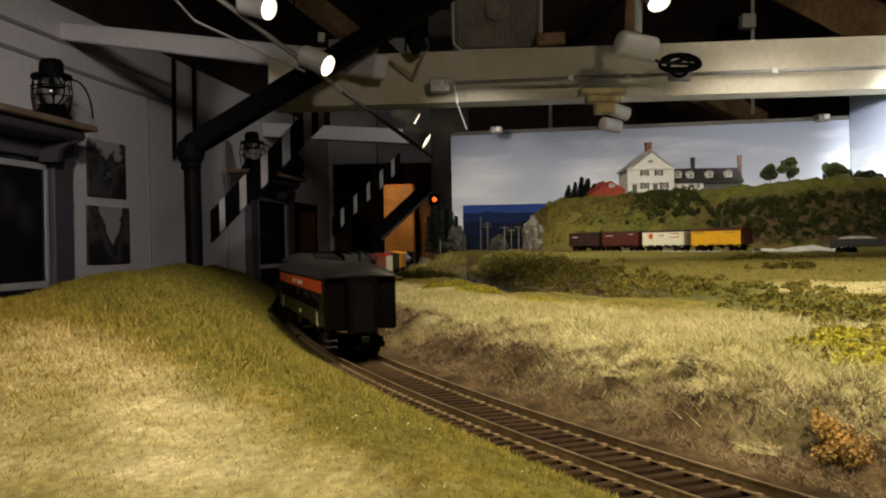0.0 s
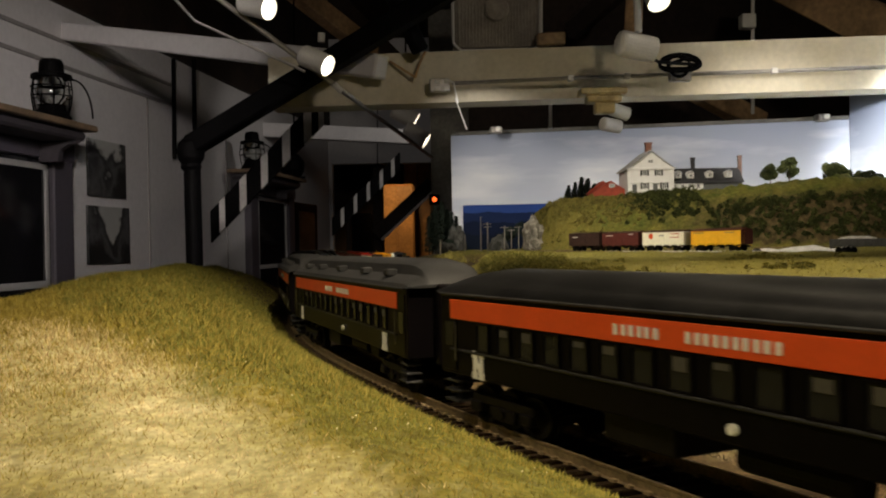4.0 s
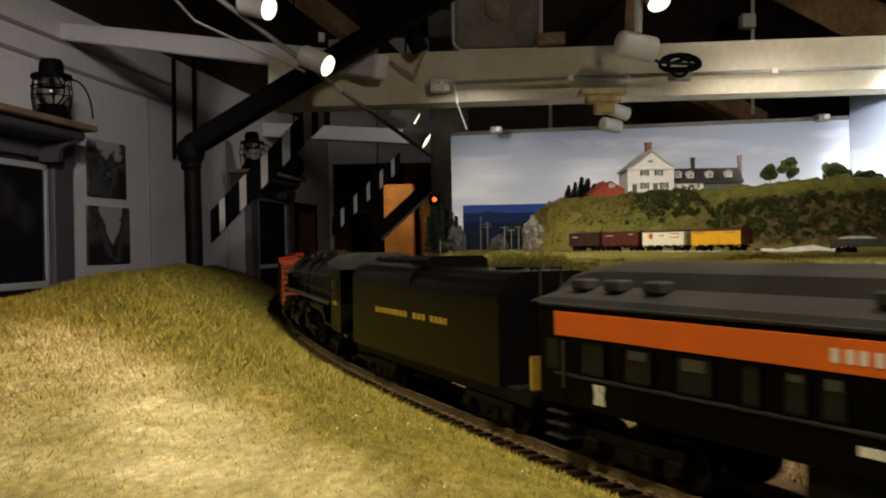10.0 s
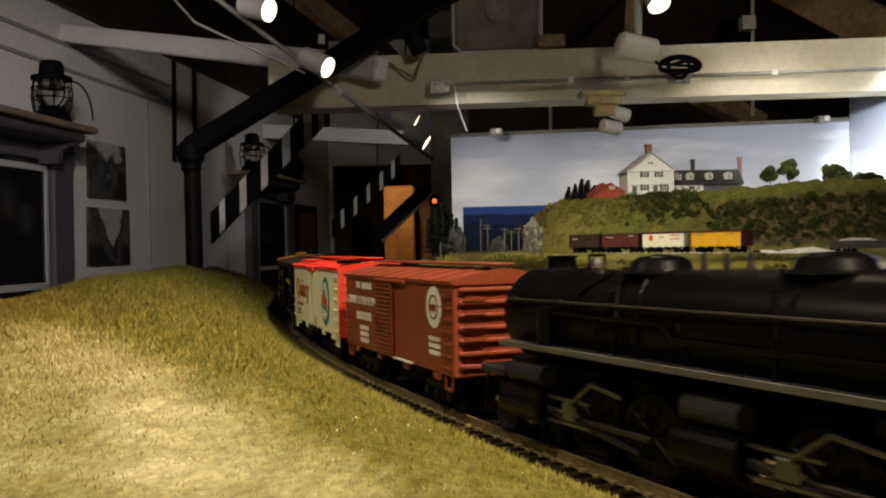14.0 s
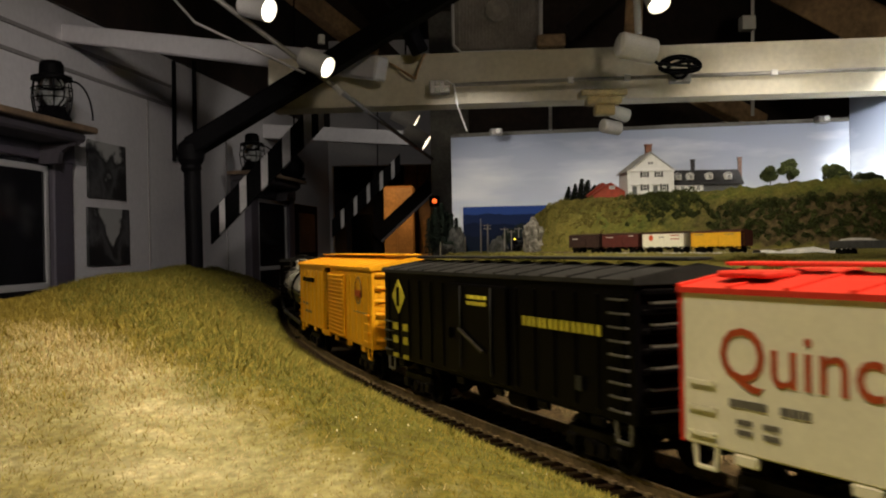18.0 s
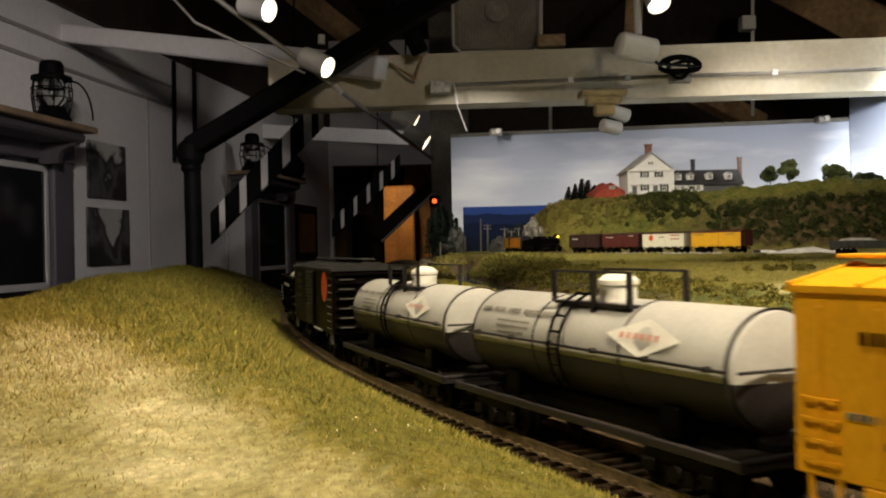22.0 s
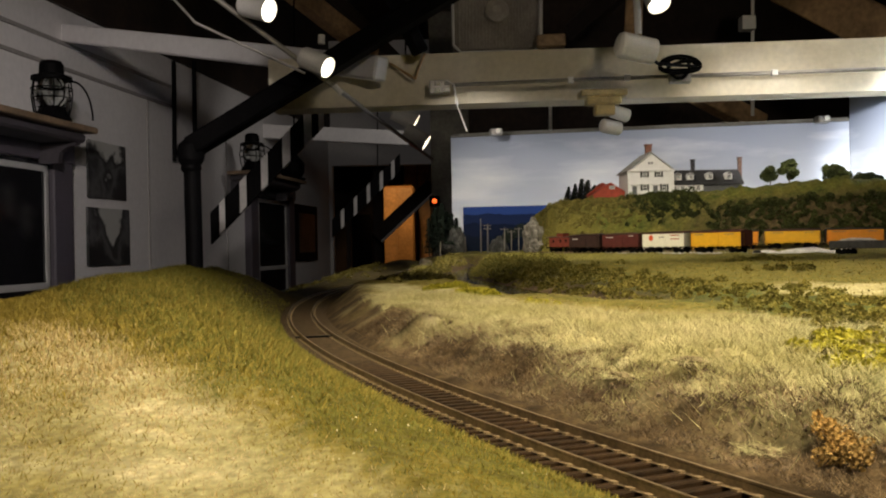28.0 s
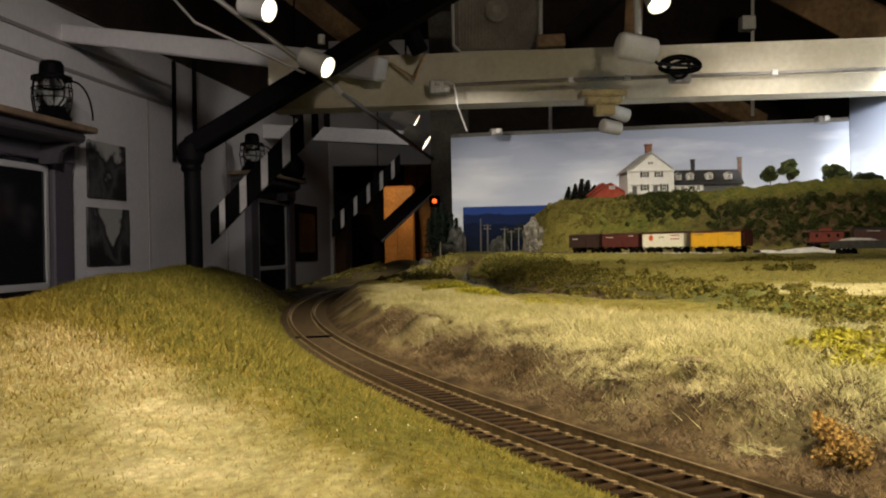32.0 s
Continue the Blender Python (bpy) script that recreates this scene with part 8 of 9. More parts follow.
for i, (px, py, w, h, m) in enumerate(((((0.890, 2.450, 1.402)), 0, 0.050, 0.042, HILL_LEAF), (((0.953, 2.480, 1.414)), 0, 0.050, 0.052, HILL_LEAF), (((1.041, 2.420, 1.398)), 0, 0.045, 0.046, HILL_LEAF), (((1.091, 2.460, 1.398)), 0, 0.050, 0.044, HILL_LEAF), (((1.131, 2.420, 1.381)), 0, 0.046, 0.038, HILL_LEAF), (((1.152, 2.400, 1.378)), 0, 0.034, 0.034, HILL_LEAF))):
    bushy_tree(px[0], px[1], min(px[2], gz(px[0], px[1]) + Z0 + 0.004), h + max(0, px[2] - gz(px[0], px[1]) - Z0), w, 70 + i, m, "small leafy model tree on the hill crest")


def conifer(x, y, z, high, wide, seed, label, group="model evergreens"):
    """An evergreen: tapered trunk and drooping whorls of needles with a ragged outline."""
    g = np.random.default_rng(seed)
    t = thing("evergreen_tree", label, "tree", (x, y, z), group)
    part("trunk", rod((0, 0, -0.01), (0, 0, high * 0.97), wide * 0.06, 8, None, wide * 0.01), BARK, t)
    n = 900
    h = g.random(n) ** 0.8
    a = g.uniform(0, 6.28, n)
    r = wide * 0.5 * (1.02 - h) * (0.35 + 0.65 * g.random(n)) * (0.8 + 0.3 * np.sin(h * 40))
    p = np.c_[r * np.cos(a), r * np.sin(a), high * (0.08 + 0.92 * h) - r * 0.35]
    u = np.c_[np.cos(a), np.sin(a), np.full(n, -0.4)]
    w = np.c_[-np.sin(a), np.cos(a), np.zeros(n)]
    s = high * 0.05 * g.uniform(0.6, 1.4, n)[:, None]
    tri_mesh("needles", np.stack([p - w * s * 0.5, p + w * s * 0.5, p + u * s * 1.4], axis=1), DARK_LEAF, t)
    return t


# evergreens behind the barn, and the stand beside the mountain picture
for i in range(15):
    x = 0.362 + i * 0.0064
    conifer(x, 2.63 + 0.02 * (i % 3), HB - 0.03, 0.052 + 0.026 * math.exp(-((i - 9) / 4) ** 2) + 0.009 * ((i * 7) % 3), 0.052, 100 + i, "dark model evergreen behind the barn")
EV = (-0.047, 3.100, 1.233)
for i, (dx, dy, h) in enumerate(((0.0, 0.0, 0.125), (0.022, 0.03, 0.16), (0.045, 0.0, 0.175), (0.062, 0.04, 0.15), (0.078, 0.01, 0.14), (0.095, 0.05, 0.125), (0.012, 0.08, 0.14), (0.052, 0.09, 0.15))):
    conifer(EV[0] + dx, EV[1] + dy, EV[2] - 0.01, h, 0.045, 130 + i, "dark model evergreen in front of the sky panel")


def crag(name, x, y, z, sx, sy, sz, seed, label):
    """A rough rock outcrop with ledges."""
    bm = bmesh.new()
    bmesh.ops.create_icosphere(bm, subdivisions=4, radius=1.0)
    for v in bm.verts:
        p = v.co.copy()
        k = 1 + 0.28 * noise.noise(p * 1.6 + Vector((seed, 0, 0))) + 0.16 * noise.noise(p * 4.5 + Vector((0, seed, 0))) + 0.07 * noise.noise(p * 11)
        q = p * k
        q.z = q.z * 0.75 + 0.25 * math.floor(q.z * 5) / 5
        v.co = Vector((q.x * sx, q.y * sy, q.z * sz))
    ob = part(name, bm, ROCK if y < 2.6 else DIM_ROCK)
    ob.location = (x, y, z)
    return tagged(ob, label, "rock")


crag("rock_outcrop", 0.234 + 0.012, 2.44, Z0 + 0.062, 0.030, 0.06, 0.055, 1.0, "pale craggy rock face at the hill's end")
crag("rock_outcrop", 0.245, 2.40, Z0 + 0.040, 0.026, 0.04, 0.028, 3.0, "pale craggy rock face at the hill's end")
crag("rock_outcrop", 0.046, 3.02, Z0 + 0.05, 0.032, 0.05, 0.060, 5.0, "grey rock outcrop under the evergreens")
crag("rock_outcrop", 0.183, 2.95, Z0 + 0.030, 0.030, 0.05, 0.045, 7.0, "dim rock outcrop before the mountain picture")
crag("rock_outcrop", 0.011, 2.82, Z0 + 0.035, 0.03, 0.05, 0.022, 9.0, "grey rock outcrop under the evergreens")
tri_mesh("crag_bushes", leaves([(0.224, 2.98, Z0 + 0.085), (0.261, 2.98, Z0 + 0.095), (0.206, 2.95, Z0 + 0.07), (0.02, 2.9, Z0 + 0.05), (0.0, 2.86, Z0 + 0.04)], [0.025, 0.028, 0.02, 0.02, 0.02], 4000, 0.004, 66, 0.8), DARK_LEAF, None, "dark bushes on the outcrops", "bushes")


def pole(x, y, z, h, arms, label):
    t = thing("telegraph_pole", label, "pole", (x, y, z), "telegraph poles")
    part("mast", rod((0, 0, -0.005), (0.0012, 0, h), 0.0019, 8, None, 0.0013), POLE, t)
    for i in range(arms):
        part("crossarm", box(-0.012, -0.001, h - 0.006 - i * 0.009, 0.012, 0.001, h - 0.004 - i * 0.009, 0.0003), POLE, t)
    return t


for px, top, d, arms in ((851, 388, 2.55, 0), (863, 398, 2.7, 2), (893, 405, 2.75, 1), (905, 410, 2.8, 1), (918, 405, 2.9, 1), (823, 420, 2.7, 0), (779, 428, 2.2, 0)):
    x = (px - 784) / 1600 * d
    pole(x, d, Z0 + gz(x, d), max(0.03, 0.0474 + (437 - top) / 1600 * d - gz(x, d)), arms, "thin model telegraph pole beside the back line")
fence = thing("rail_fence", "low model rail fence along the stream bank", "fence")
for i in range(14):
    x, y = -0.02 - 0.004 * i, 1.55 + 0.07 * i
    part("post", rod((x, y, Z0 + gz(x, y) - 0.002), (x, y, Z0 + gz(x, y) + 0.013), 0.0009, 6), POLE, fence)
    if i < 13:
        x2, y2 = -0.02 - 0.004 * (i + 1), 1.55 + 0.07 * (i + 1)
        part("rail", rod((x, y, Z0 + gz(x, y) + 0.010), (x2, y2, Z0 + gz(x2, y2) + 0.010), 0.0006, 6), POLE, fence)

# water in the stream
wl = SLINE[(SLINE[:, 0] < 0.135)]
v, f = [], []
for i, p in enumerate(wl):
    v += [(p[0] - 0.016, p[1], Z0 + 0.0028), (p[0] + 0.016, p[1], Z0 + 0.0028)]
    if i:
        f.append((2 * i - 2, 2 * i - 1, 2 * i + 1, 2 * i))
tagged(part("water", (v, f), mat("dark_stream_resin", (0.03, 0.026, 0.02), 0.08, 0, 0.2, 20)), "dark glossy model stream", "water", kind="structure")

# pale ballast beside the siding, and the road bed of the back line
PALE = mat("pale_spilled_gravel", (0.66, 0.64, 0.60), 0.9, 0, 0.15, 120, 0.6, 900)
SAND = mat("tan_road_bed", (0.48, 0.40, 0.28), 0.9, 0, 0.2, 120, 0.5, 900)
v, f = [], []
for i, (px, yy) in enumerate(((1345, 1.62), (1360, 1.60), (1380, 1.585), (1410, 1.57), (1440, 1.55), (1465, 1.52), (1485, 1.50), (1505, 1.485))):
    x = (px - 784) / 1600 * yy
    zc = gz(x, yy) + Z0
    for dy, dz in ((-0.018, 0.001), (0.0, 0.0085 + 0.002 * math.sin(i * 2.1)), (0.03, 0.007 + 0.002 * math.cos(i * 1.7)), (0.05, 0.001)):
        v.append((x, yy + dy, zc + dz))
    if i:
        for k in range(3):
            f.append(((i - 1) * 4 + k, i * 4 + k, i * 4 + k + 1, (i - 1) * 4 + k + 1))
smooth(tagged(part("gravel_bank", (v, f), PALE), "low white gravel bank beside the siding", "gravel", kind="structure"), 60)
tagged(part("gravel_load", heap(-0.30, 0.30, -0.016, 0.016, 0.0, 0.004, 1500, 0.0025, 8), PALE), "white gravel spilled under the parked cars", "gravel", kind="stuff").matrix_basis = Matrix.Translation((0.44, 1.80, Z0 + 0.021)) @ Matrix.Rotation(math.atan2(1.627 - 2.067, 0.55 - 0.298), 4, "Z")
for nm, line, zz, off in (("back_roadbed", BLINE[(BLINE[:, 1] < 2.75)], np.full(int((BLINE[:, 1] < 2.75).sum()), ZB), 0.021),):
    t = np.gradient(line, axis=0)
    t /= np.linalg.norm(t, axis=1)[:, None]
    v, f = [], []
    for i, (p, d, z) in enumerate(zip(line, t, zz)):
        for o, dz in ((-off * 1.5, -0.0060), (-off, -0.0038), (off, -0.0038), (off * 1.5, -0.0060)):
            v.append((p[0] - d[1] * o, p[1] + d[0] * o, Z0 + z + dz))
        if i:
            for k in range(3):
                f.append(((i - 1) * 4 + k, i * 4 + k, i * 4 + k + 1, (i - 1) * 4 + k + 1))
    structure(nm, (v, f), SAND, "tan gravel road bed of the back line", "road bed")


# the picture of blue mountains that leans before the sky
def mountain_material():
    m = bpy.data.materials.new("blue_mountain_print")
    m.use_nodes = True
    n, l = m.node_tree.nodes, m.node_tree.links
    b = n["Principled BSDF"]
    b.inputs["Roughness"].default_value = 0.7
    b.inputs["Specular IOR Level"].default_value = 0.1
    geo = n.new("ShaderNodeNewGeometry")
    sep = n.new("ShaderNodeSeparateXYZ")
    l.new(geo.outputs["Position"], sep.inputs["Vector"])
    col = None
    for i, (h, amp, c, sc) in enumerate(((0.165, 0.018, (0.010, 0.020, 0.065), 9), (0.130, 0.022, (0.005, 0.010, 0.030), 13), (0.085, 0.03, (0.004, 0.008, 0.018), 19))):
        ns = n.new("ShaderNodeTexNoise")
        ns.noise_dimensions = "1D"
        ns.inputs["Scale"].default_value, ns.inputs["Detail"].default_value = sc, 5
        l.new(sep.outputs["X"], ns.inputs["W"])
        k = n.new("ShaderNodeMath")
        k.operation = "MULTIPLY_ADD"
        k.inputs[1].default_value, k.inputs[2].default_value = amp * 2, Z0 + h - amp
        l.new(ns.outputs["Fac"], k.inputs[0])
        lt = n.new("ShaderNodeMath")
        lt.operation = "LESS_THAN"
        l.new(sep.outputs["Z"], lt.inputs[0])
        l.new(k.outputs[0], lt.inputs[1])
        mx = n.new("ShaderNodeMix")
        mx.data_type = "RGBA"
        l.new(lt.outputs[0], mx.inputs["Factor"])
        if col is None:
            mx.inputs["A"].default_value = (0.025, 0.06, 0.22, 1)
        else:
            l.new(col, mx.inputs["A"])
        mx.inputs["B"].default_value = (*c, 1)
        col = mx.outputs["Result"]
    l.new(col, b.inputs["Base Color"])
    return m


structure("backdrop_picture", slab((0.078, 3.400, 1.325)[:2], (0.424, 3.365), Z0 - 0.02, 1.395, 0.006), mountain_material(), "printed panel of blue mountains before the sky", "picture panel")

# a dark joint plate across the front track
(jx, jy), jt, jn = rail_at(0.135)
jp = part("joint_plate", box(-0.012, -0.0016, -0.0030, 0.012, 0.0016, -0.0014, 0.0003), BLACK, main_track, "dark plate across the track")
jp.matrix_basis = Matrix.Translation((jx, jy, Z0)) @ Matrix.Rotation(math.atan2(jn[1], jn[0]), 4, "Z")


# ---- parked cars on the siding ----
def on_line(line, zfun, s, span):
    """The pose of a car whose middle is s along the line."""
    sl = np.r_[0, np.cumsum(np.hypot(*np.diff(line, axis=0).T))]
    a = np.array([np.interp(s + span / 2, sl, line[:, 0]), np.interp(s + span / 2, sl, line[:, 1])])
    b = np.array([np.interp(s - span / 2, sl, line[:, 0]), np.interp(s - span / 2, sl, line[:, 1])])
    c = (a + b) / 2
    return Matrix.Translation((c[0], c[1], Z0 + zfun(c[1]))) @ Matrix.Rotation(math.atan2(a[1] - b[1], a[0] - b[0]), 4, "Z")


def along(line, px):
    """The place along a line that lies on the sight line of bearing px."""
    sl = np.r_[0, np.cumsum(np.hypot(*np.diff(line, axis=0).T))]
    return float(np.interp(px, line[:, 0] / line[:, 1], sl))


def simple_car(name, label, L, body, roof, group, eave=0.0385, marks=()):
    car = boxcar(name, label, L, body, roof, sill=0.0122, eave=eave, peak=0.0022, group=group, rungs=(4, 5))
    slide_door(car, -0.009, 0.009, -0.0150, 0.0135, eave - 0.002, body, 0)
    for x0, x1, z, hh, n, m in marks:
        bars(car, -0.0163 if abs(x0) < 0.009 else -0.0151, x0, x1, z, hh, n, m, 0.25)
    return car


SE = [along(SIDING, (px - 784) / 1600) for px in (1015, 1071, 1074, 1141, 1145, 1222, 1231, 1324)]
G = "parked freight cars"
DKB = paint("dark_brown_paint", (0.045, 0.022, 0.018), 0.55, 0.2)
for (a, b), nm, lab, body, roof, marks in (((SE[0], SE[1]), "boxcar", "parked dark brown boxcar on the siding", DKB, DKB, [(-0.04, -0.02, 0.030, 0.002, 6, WHITE)]), ((SE[2], SE[3]), "boxcar", "parked maroon boxcar on the siding", MAROON, BROWN, [(-0.045, -0.02, 0.032, 0.0018, 8, WHITE), (0.028, 0.042, 0.034, 0.0018, 4, WHITE)]), ((SE[4], SE[5]), "reefer", "parked cream refrigerator car with a red emblem", CREAM, BROWN, [(0.022, 0.046, 0.033, 0.0022, 7, RUST_RED), (0.022, 0.046, 0.026, 0.0022, 7, RUST_RED), (-0.008, 0.006, 0.030, 0.002, 3, INK)]), ((SE[6], SE[7]), "boxcar", "parked golden yellow boxcar with red-brown ends", YELLOW_BRIGHT := paint("bright_yellow_paint", (0.78, 0.42, 0.02), 0.5, 0.06), MAROON, [(-0.055, -0.028, 0.0335, 0.0016, 9, INK), (0.022, 0.045, 0.0335, 0.0016, 7, INK)])):
    c = simple_car(nm, lab, abs(b - a) - 0.006, body, roof, G, 0.0385, marks)
    if nm == "reefer":
        disc(c, "emblem", -0.032, 0.030, 0.0060, -0.0154, DISC, "round red emblem")
    for e in (-1, 1):
        if body is YELLOW_BRIGHT:
            LL2 = abs(b - a) - 0.006
            part("end_wall", box(min(e * LL2 / 2, e * (LL2 / 2 + 0.0012)), -0.0152, 0.0122, max(e * LL2 / 2, e * (LL2 / 2 + 0.0012)), 0.0152, 0.0390, 0.0002), MAROON, c, "maroon end wall")
    c.matrix_basis = on_line(SIDING, siding_z, (a + b) / 2, 0.06)

gon = thing("gondola", "low grey gondola with a pale load on the siding", "train car", group=G)
GREYG = paint("weathered_grey_gondola", (0.055, 0.055, 0.052), 0.6, 0.2)
LG = 0.150
for y in (-0.0150, 0.0142):
    part("side", box(-LG / 2, y, 0.0120, LG / 2, y + 0.0008, 0.0230, 0.0002), GREYG, gon)
for x in (-LG / 2, LG / 2 - 0.0008):
    part("end_wall", box(x, -0.0142, 0.0120, x + 0.0008, 0.0142, 0.0230, 0.0002), GREYG, gon)
part("floor", box(-LG / 2, -0.0145, 0.0105, LG / 2, 0.0145, 0.0120), GREYG, gon)
for i in range(11):
    shared("gonrib", lambda: box(-0.0006, -0.0006, 0, 0.0006, 0.0004, 0.0105, 0.0002), "side_rib", GREYG, gon, Matrix.Translation((-LG / 2 + 0.006 + i * (LG - 0.012) / 10, -0.0150, 0.0122)))
for x in (-LG / 2 + 0.02, LG / 2 - 0.02):
    bogie(gon, x)
for x, k in ((-LG / 2 - 0.0035, False), (LG / 2 + 0.0035, True)):
    coupler(gon, x, k)
tagged(part("load", heap(-LG / 2 + 0.004, 0.0, -0.013, 0.013, 0.019, 0.0255, 900, 0.0014, 4), PALE, gon, "pale stone load"), kind="stuff")
gon.matrix_basis = on_line(SIDING, siding_z, along(SIDING, (1478 - 784) / 1600) + LG / 2, 0.08)

# ---- the train on the back line ----
G2 = "train on the back line"
BTRAIN = []
back_loco = thing("small_locomotive", "small black steam locomotive with an amber headlight", "locomotive", group=G2)
part("boiler", lathe([(0.0085, -0.030), (0.0085, 0.040), (0.0070, 0.042)], 22, None, "X", (0, 0, 0.026)), BLACK, back_loco)
part("cab", box(-0.050, -0.0135, 0.012, -0.028, 0.0135, 0.0385, 0.0008), BLACK, back_loco)
part("cab_roof", box(-0.053, -0.0150, 0.0385, -0.025, 0.0150, 0.0400, 0.0006), COACH_ROOF, back_loco)
part("smokestack", lathe([(0.0032, 0), (0.0028, 0.003), (0.0042, 0.009)], 16, None, "Z", (0.034, 0, 0.0335)), BLACK, back_loco)
part("steam_dome", lathe([(0.0040, 0), (0.0040, 0.004), (0.0020, 0.006)], 16, None, "Z", (0.006, 0, 0.0335)), BLACK, back_loco)
part("sand_dome", lathe([(0.0036, 0), (0.0036, 0.0035), (0.0018, 0.005)], 16, None, "Z", (0.021, 0, 0.0335)), BLACK, back_loco)
part("headlight_case", box(0.040, -0.0026, 0.0345, 0.0445, 0.0026, 0.0400, 0.0006), BLACK, back_loco)
part("headlight", lathe([(0.0026, 0.0443), (0.0022, 0.0456), (0.0008, 0.0462)], 14, None, "X", (0, 0, 0.0372)), AMBER, back_loco, "lit amber headlight")
part("frame", box(-0.050, -0.0060, 0.0085, 0.046, 0.0060, 0.0175, 0.0005), DARK_STEEL, back_loco)
for side in (-1, 1):
    part("running_board", box(-0.028, side * 0.0075, 0.0190, 0.044, side * 0.0128, 0.0198, 0.0001), COACH_ROOF, back_loco)
    part("cylinder", rod((0.028, side * 0.0118, 0.010), (0.040, side * 0.0118, 0.010), 0.0036, 14), BLACK, back_loco)
    part("main_rod", rod((0.028, side * 0.0122, 0.010), (-0.008, side * 0.0122, 0.008), 0.0006, 6), STEEL, back_loco)
for x in (-0.022, -0.004, 0.014):
    shared("driver", driver_bm, "driving_wheelset", DARK_STEEL, back_loco, Matrix.Translation((x, 0, 0.0088)))
shared("wheelset", wheel_bm, "pilot_wheelset", DARK_STEEL, back_loco, Matrix.Translation((0.038, 0, 0.0050)))
back_tender = thing("small_tender", "small black tender behind the locomotive", "tender", group=G2)
part("tank", box(-0.034, -0.0140, 0.012, 0.034, 0.0140, 0.031, 0.001), BLACK, back_tender)
part("coal", box(-0.010, -0.0110, 0.031, 0.032, 0.0110, 0.034, 0.002), BLACK, back_tender)
part("frame", box(-0.036, -0.0125, 0.0085, 0.036, 0.0125, 0.0120, 0.0003), DARK_STEEL, back_tender)
for x in (-0.02, 0.02):
    bogie(back_tender, x)
FRONT = 2.788
BTRAIN.append((back_loco, FRONT + 0.127, 0.08))
BTRAIN.append((back_tender, FRONT + 0.042, 0.05))
for i, (body, roof, lab, L, back) in enumerate(((ORANGE, COACH_ROOF, "orange refrigerator car with a dark roof", 0.112, 0.056), (YELLOW_BRIGHT, BROWN, "bright yellow refrigerator car with a brown roof", 0.112, 0.181), (ORANGE, COACH_ROOF, "orange refrigerator car with a dark roof", 0.112, 0.306), (BROWN, BROWN, "long dark brown boxcar with a white emblem", 0.138, 0.439), (BROWN, COACH_ROOF, "long dark brown boxcar with small white lettering", 0.138, 0.589))):
    c = simple_car("reefer" if i < 3 else "boxcar", lab, L, body, roof, G2, 0.0385, [(-0.045, -0.018, 0.0335, 0.0016, 8, INK if i < 3 else WHITE), (0.024, 0.044, 0.0335, 0.0016, 6, INK if i < 3 else WHITE)])
    if i < 3:
        for e in (-1, 1):
            part("end_wall", box(min(e * 0.056, e * 0.0572), -0.0152, 0.0122, max(e * 0.056, e * 0.0572), 0.0152, 0.0390, 0.0002), COACH_ROOF if i != 1 else BROWN, c, "dark end wall")
    if i == 3:
        part("emblem", box(-0.022, -0.0156, 0.0290, -0.012, -0.0150, 0.0350, 0.0004), WHITE, c, "square white emblem")
    BTRAIN.append((c, FRONT - back, 0.07))
caboose = thing("caboose", "red wooden caboose with a cupola", "train car", group=G2)
part("body", box(-0.034, -0.0145, 0.012, 0.034, 0.0145, 0.0345, 0.0005), SCARLET_DULL := paint("faded_red_paint", (0.20, 0.04, 0.025), 0.6, 0.15), caboose)
part("roof", sweep([(-0.016, 0.0345), (-0.016, 0.0355), (0, 0.0380), (0.016, 0.0355), (0.016, 0.0345)], -0.046, 0.046), BROWN, caboose)
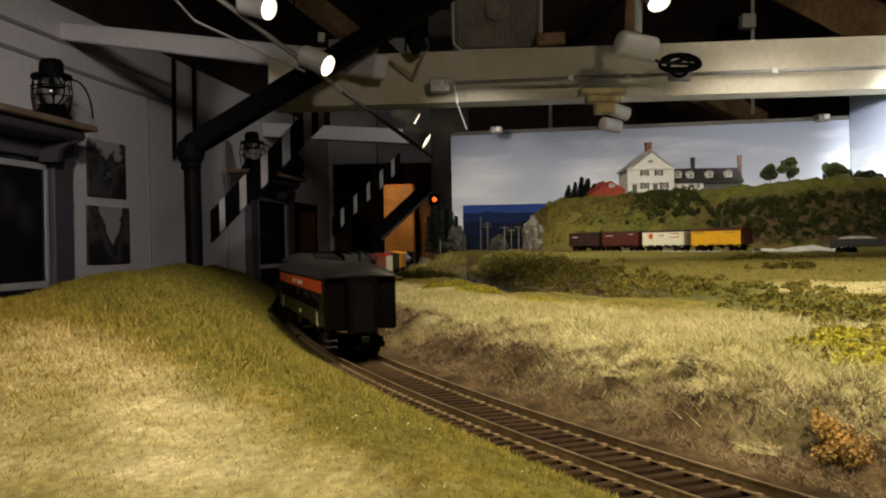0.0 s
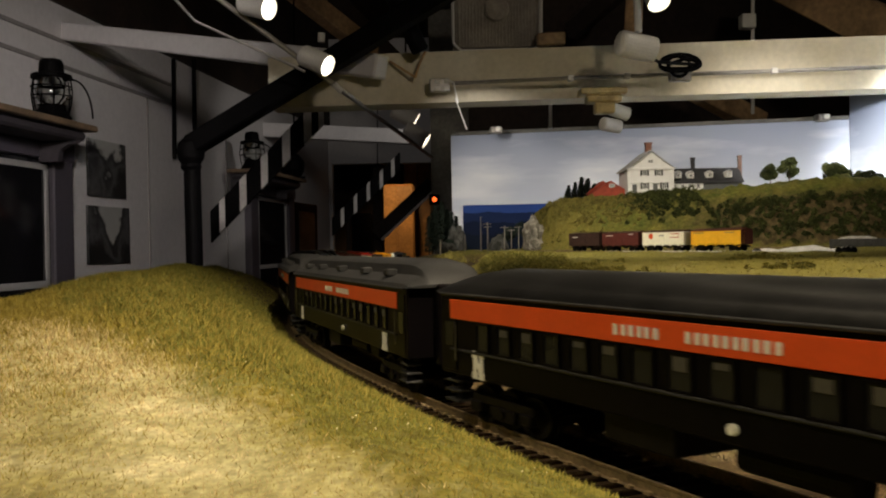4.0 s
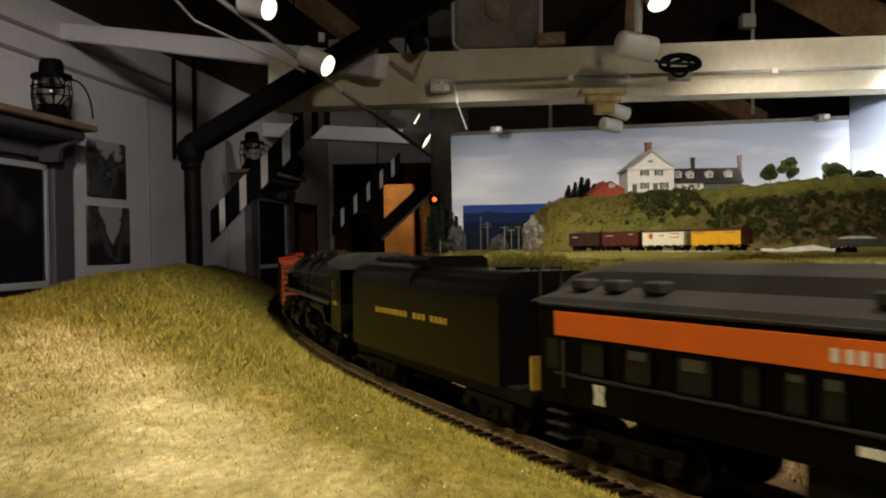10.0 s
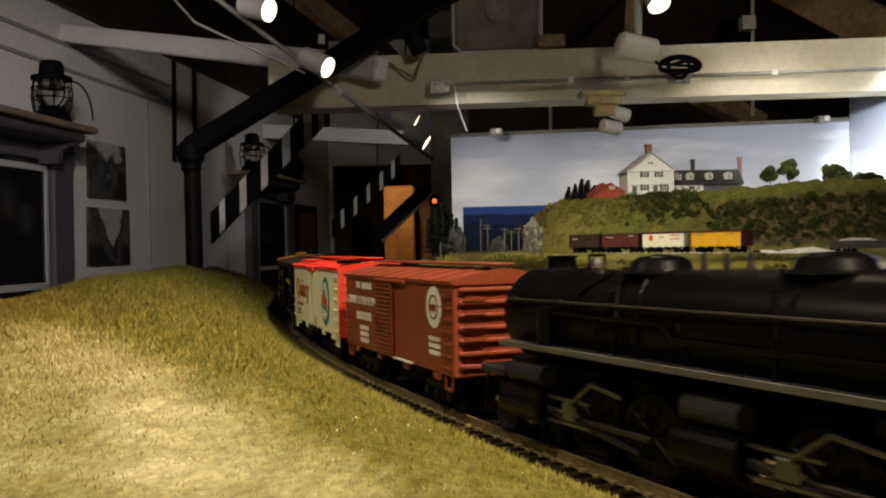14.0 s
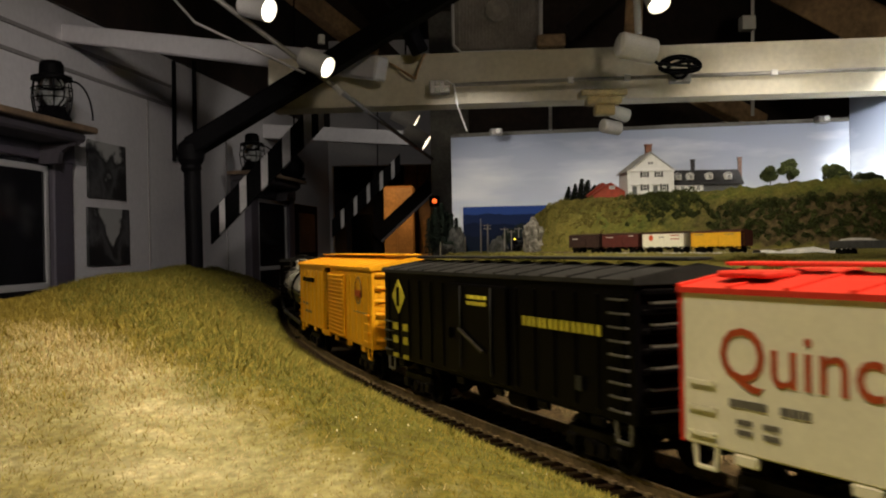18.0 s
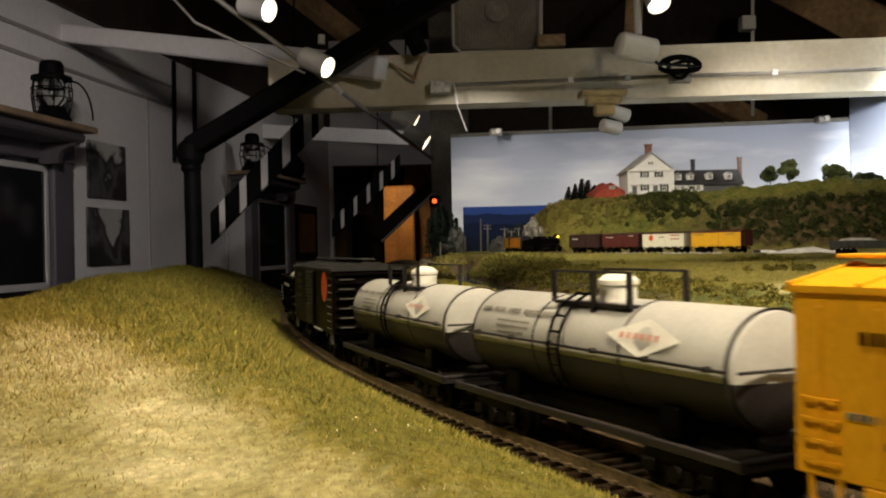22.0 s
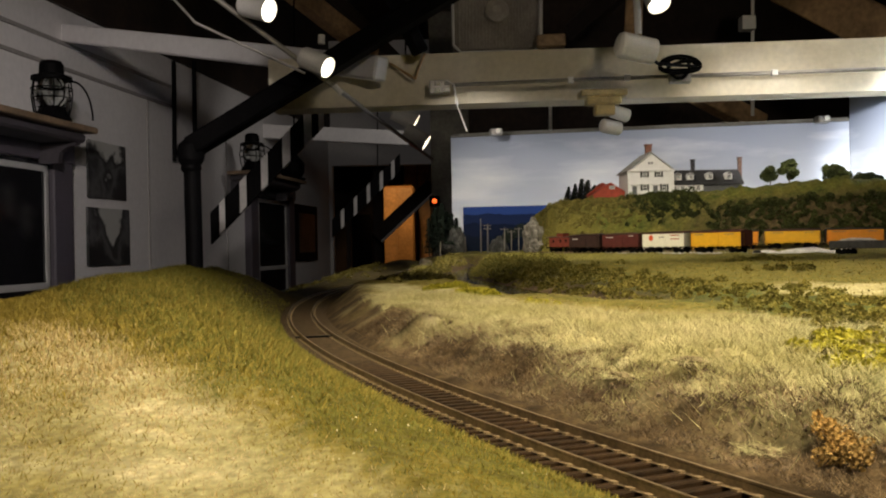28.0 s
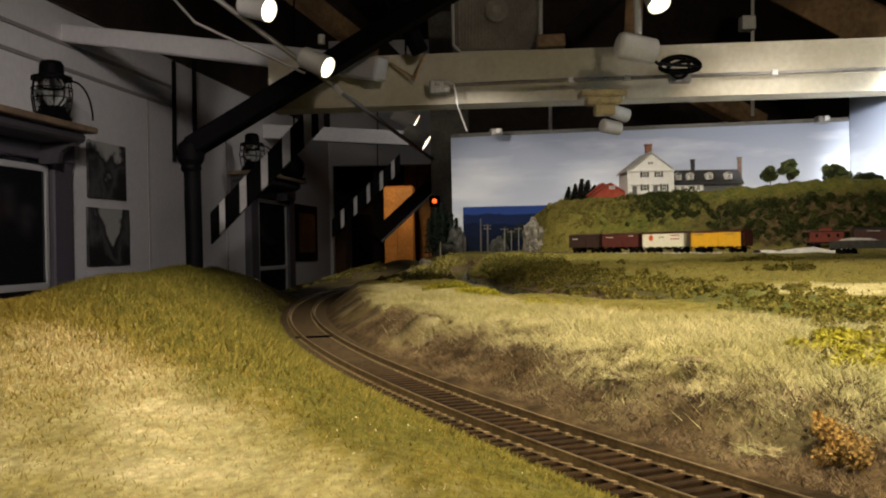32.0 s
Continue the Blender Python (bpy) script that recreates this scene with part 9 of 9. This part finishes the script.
part("cupola", box(-0.012, -0.0110, 0.0365, 0.010, 0.0110, 0.0440, 0.0005), SCARLET_DULL, caboose)
part("cupola_roof", box(-0.014, -0.0125, 0.0440, 0.012, 0.0125, 0.0452, 0.0004), BROWN, caboose)
for x in (-0.020, 0.004, 0.022):
    w = part("window", sweep_frame(0.0055, 0.0070, 0.0006, 0.0006), SCARLET_DULL, caboose)
    w.matrix_basis = Matrix.Translation((x, -0.0145, 0.0260))
    part("pane", box(-0.0027, -0.0003, -0.0035, 0.0027, 0.0001, 0.0035), PANE, w)
part("frame", box(-0.046, -0.013, 0.0095, 0.046, 0.013, 0.0120, 0.0003), DARK_STEEL, caboose)
for e in (-1, 1):
    for y in (-0.012, 0.012):
        part("platform_post", rod((e * 0.045, y, 0.012), (e * 0.045, y, 0.035), 0.0005, 6), DARK_STEEL, caboose)
    part("platform_rail", rod((e * 0.045, -0.012, 0.021), (e * 0.045, 0.012, 0.021), 0.0005, 6), DARK_STEEL, caboose)
    bogie(caboose, e * 0.025)
BTRAIN.append((caboose, FRONT - 0.712, 0.05))


# ---- what moves ----
SPEED = 0.0824
BACK_SPEED = 0.150


def motions():
    for car, lead, tail in TRAIN:
        rows = []
        for i in range(0, 65):
            t = i * 0.5
            sa, sb = lead + SPEED * t - 0.14 * (lead - tail), tail + SPEED * t + 0.14 * (lead - tail)
            a, b, za, zb = rail_at(sa)[0], rail_at(sb)[0], rail_z(sa), rail_z(sb)
            tilt = math.atan2(za - zb, math.hypot(a[0] - b[0], a[1] - b[1]))
            rows.append((t, Matrix.Translation(((a[0] + b[0]) / 2, (a[1] + b[1]) / 2, Z0 + (za + zb) / 2)) @ Matrix.Rotation(math.atan2(a[1] - b[1], a[0] - b[0]), 4, "Z") @ Matrix.Rotation(-tilt, 4, "Y")))
        walk(car, rows)
    for car, place, span in BTRAIN:
        rows = []
        for t in [0.0, 8.0, 16.0] + [17.0 + 0.5 * i for i in range(31)]:
            s = place + BACK_SPEED * (max(t, 17.0) - 27.5)
            rows.append((t, on_line(BLINE, lambda y: ZB, s, span)))
        walk(car, rows)


motions()
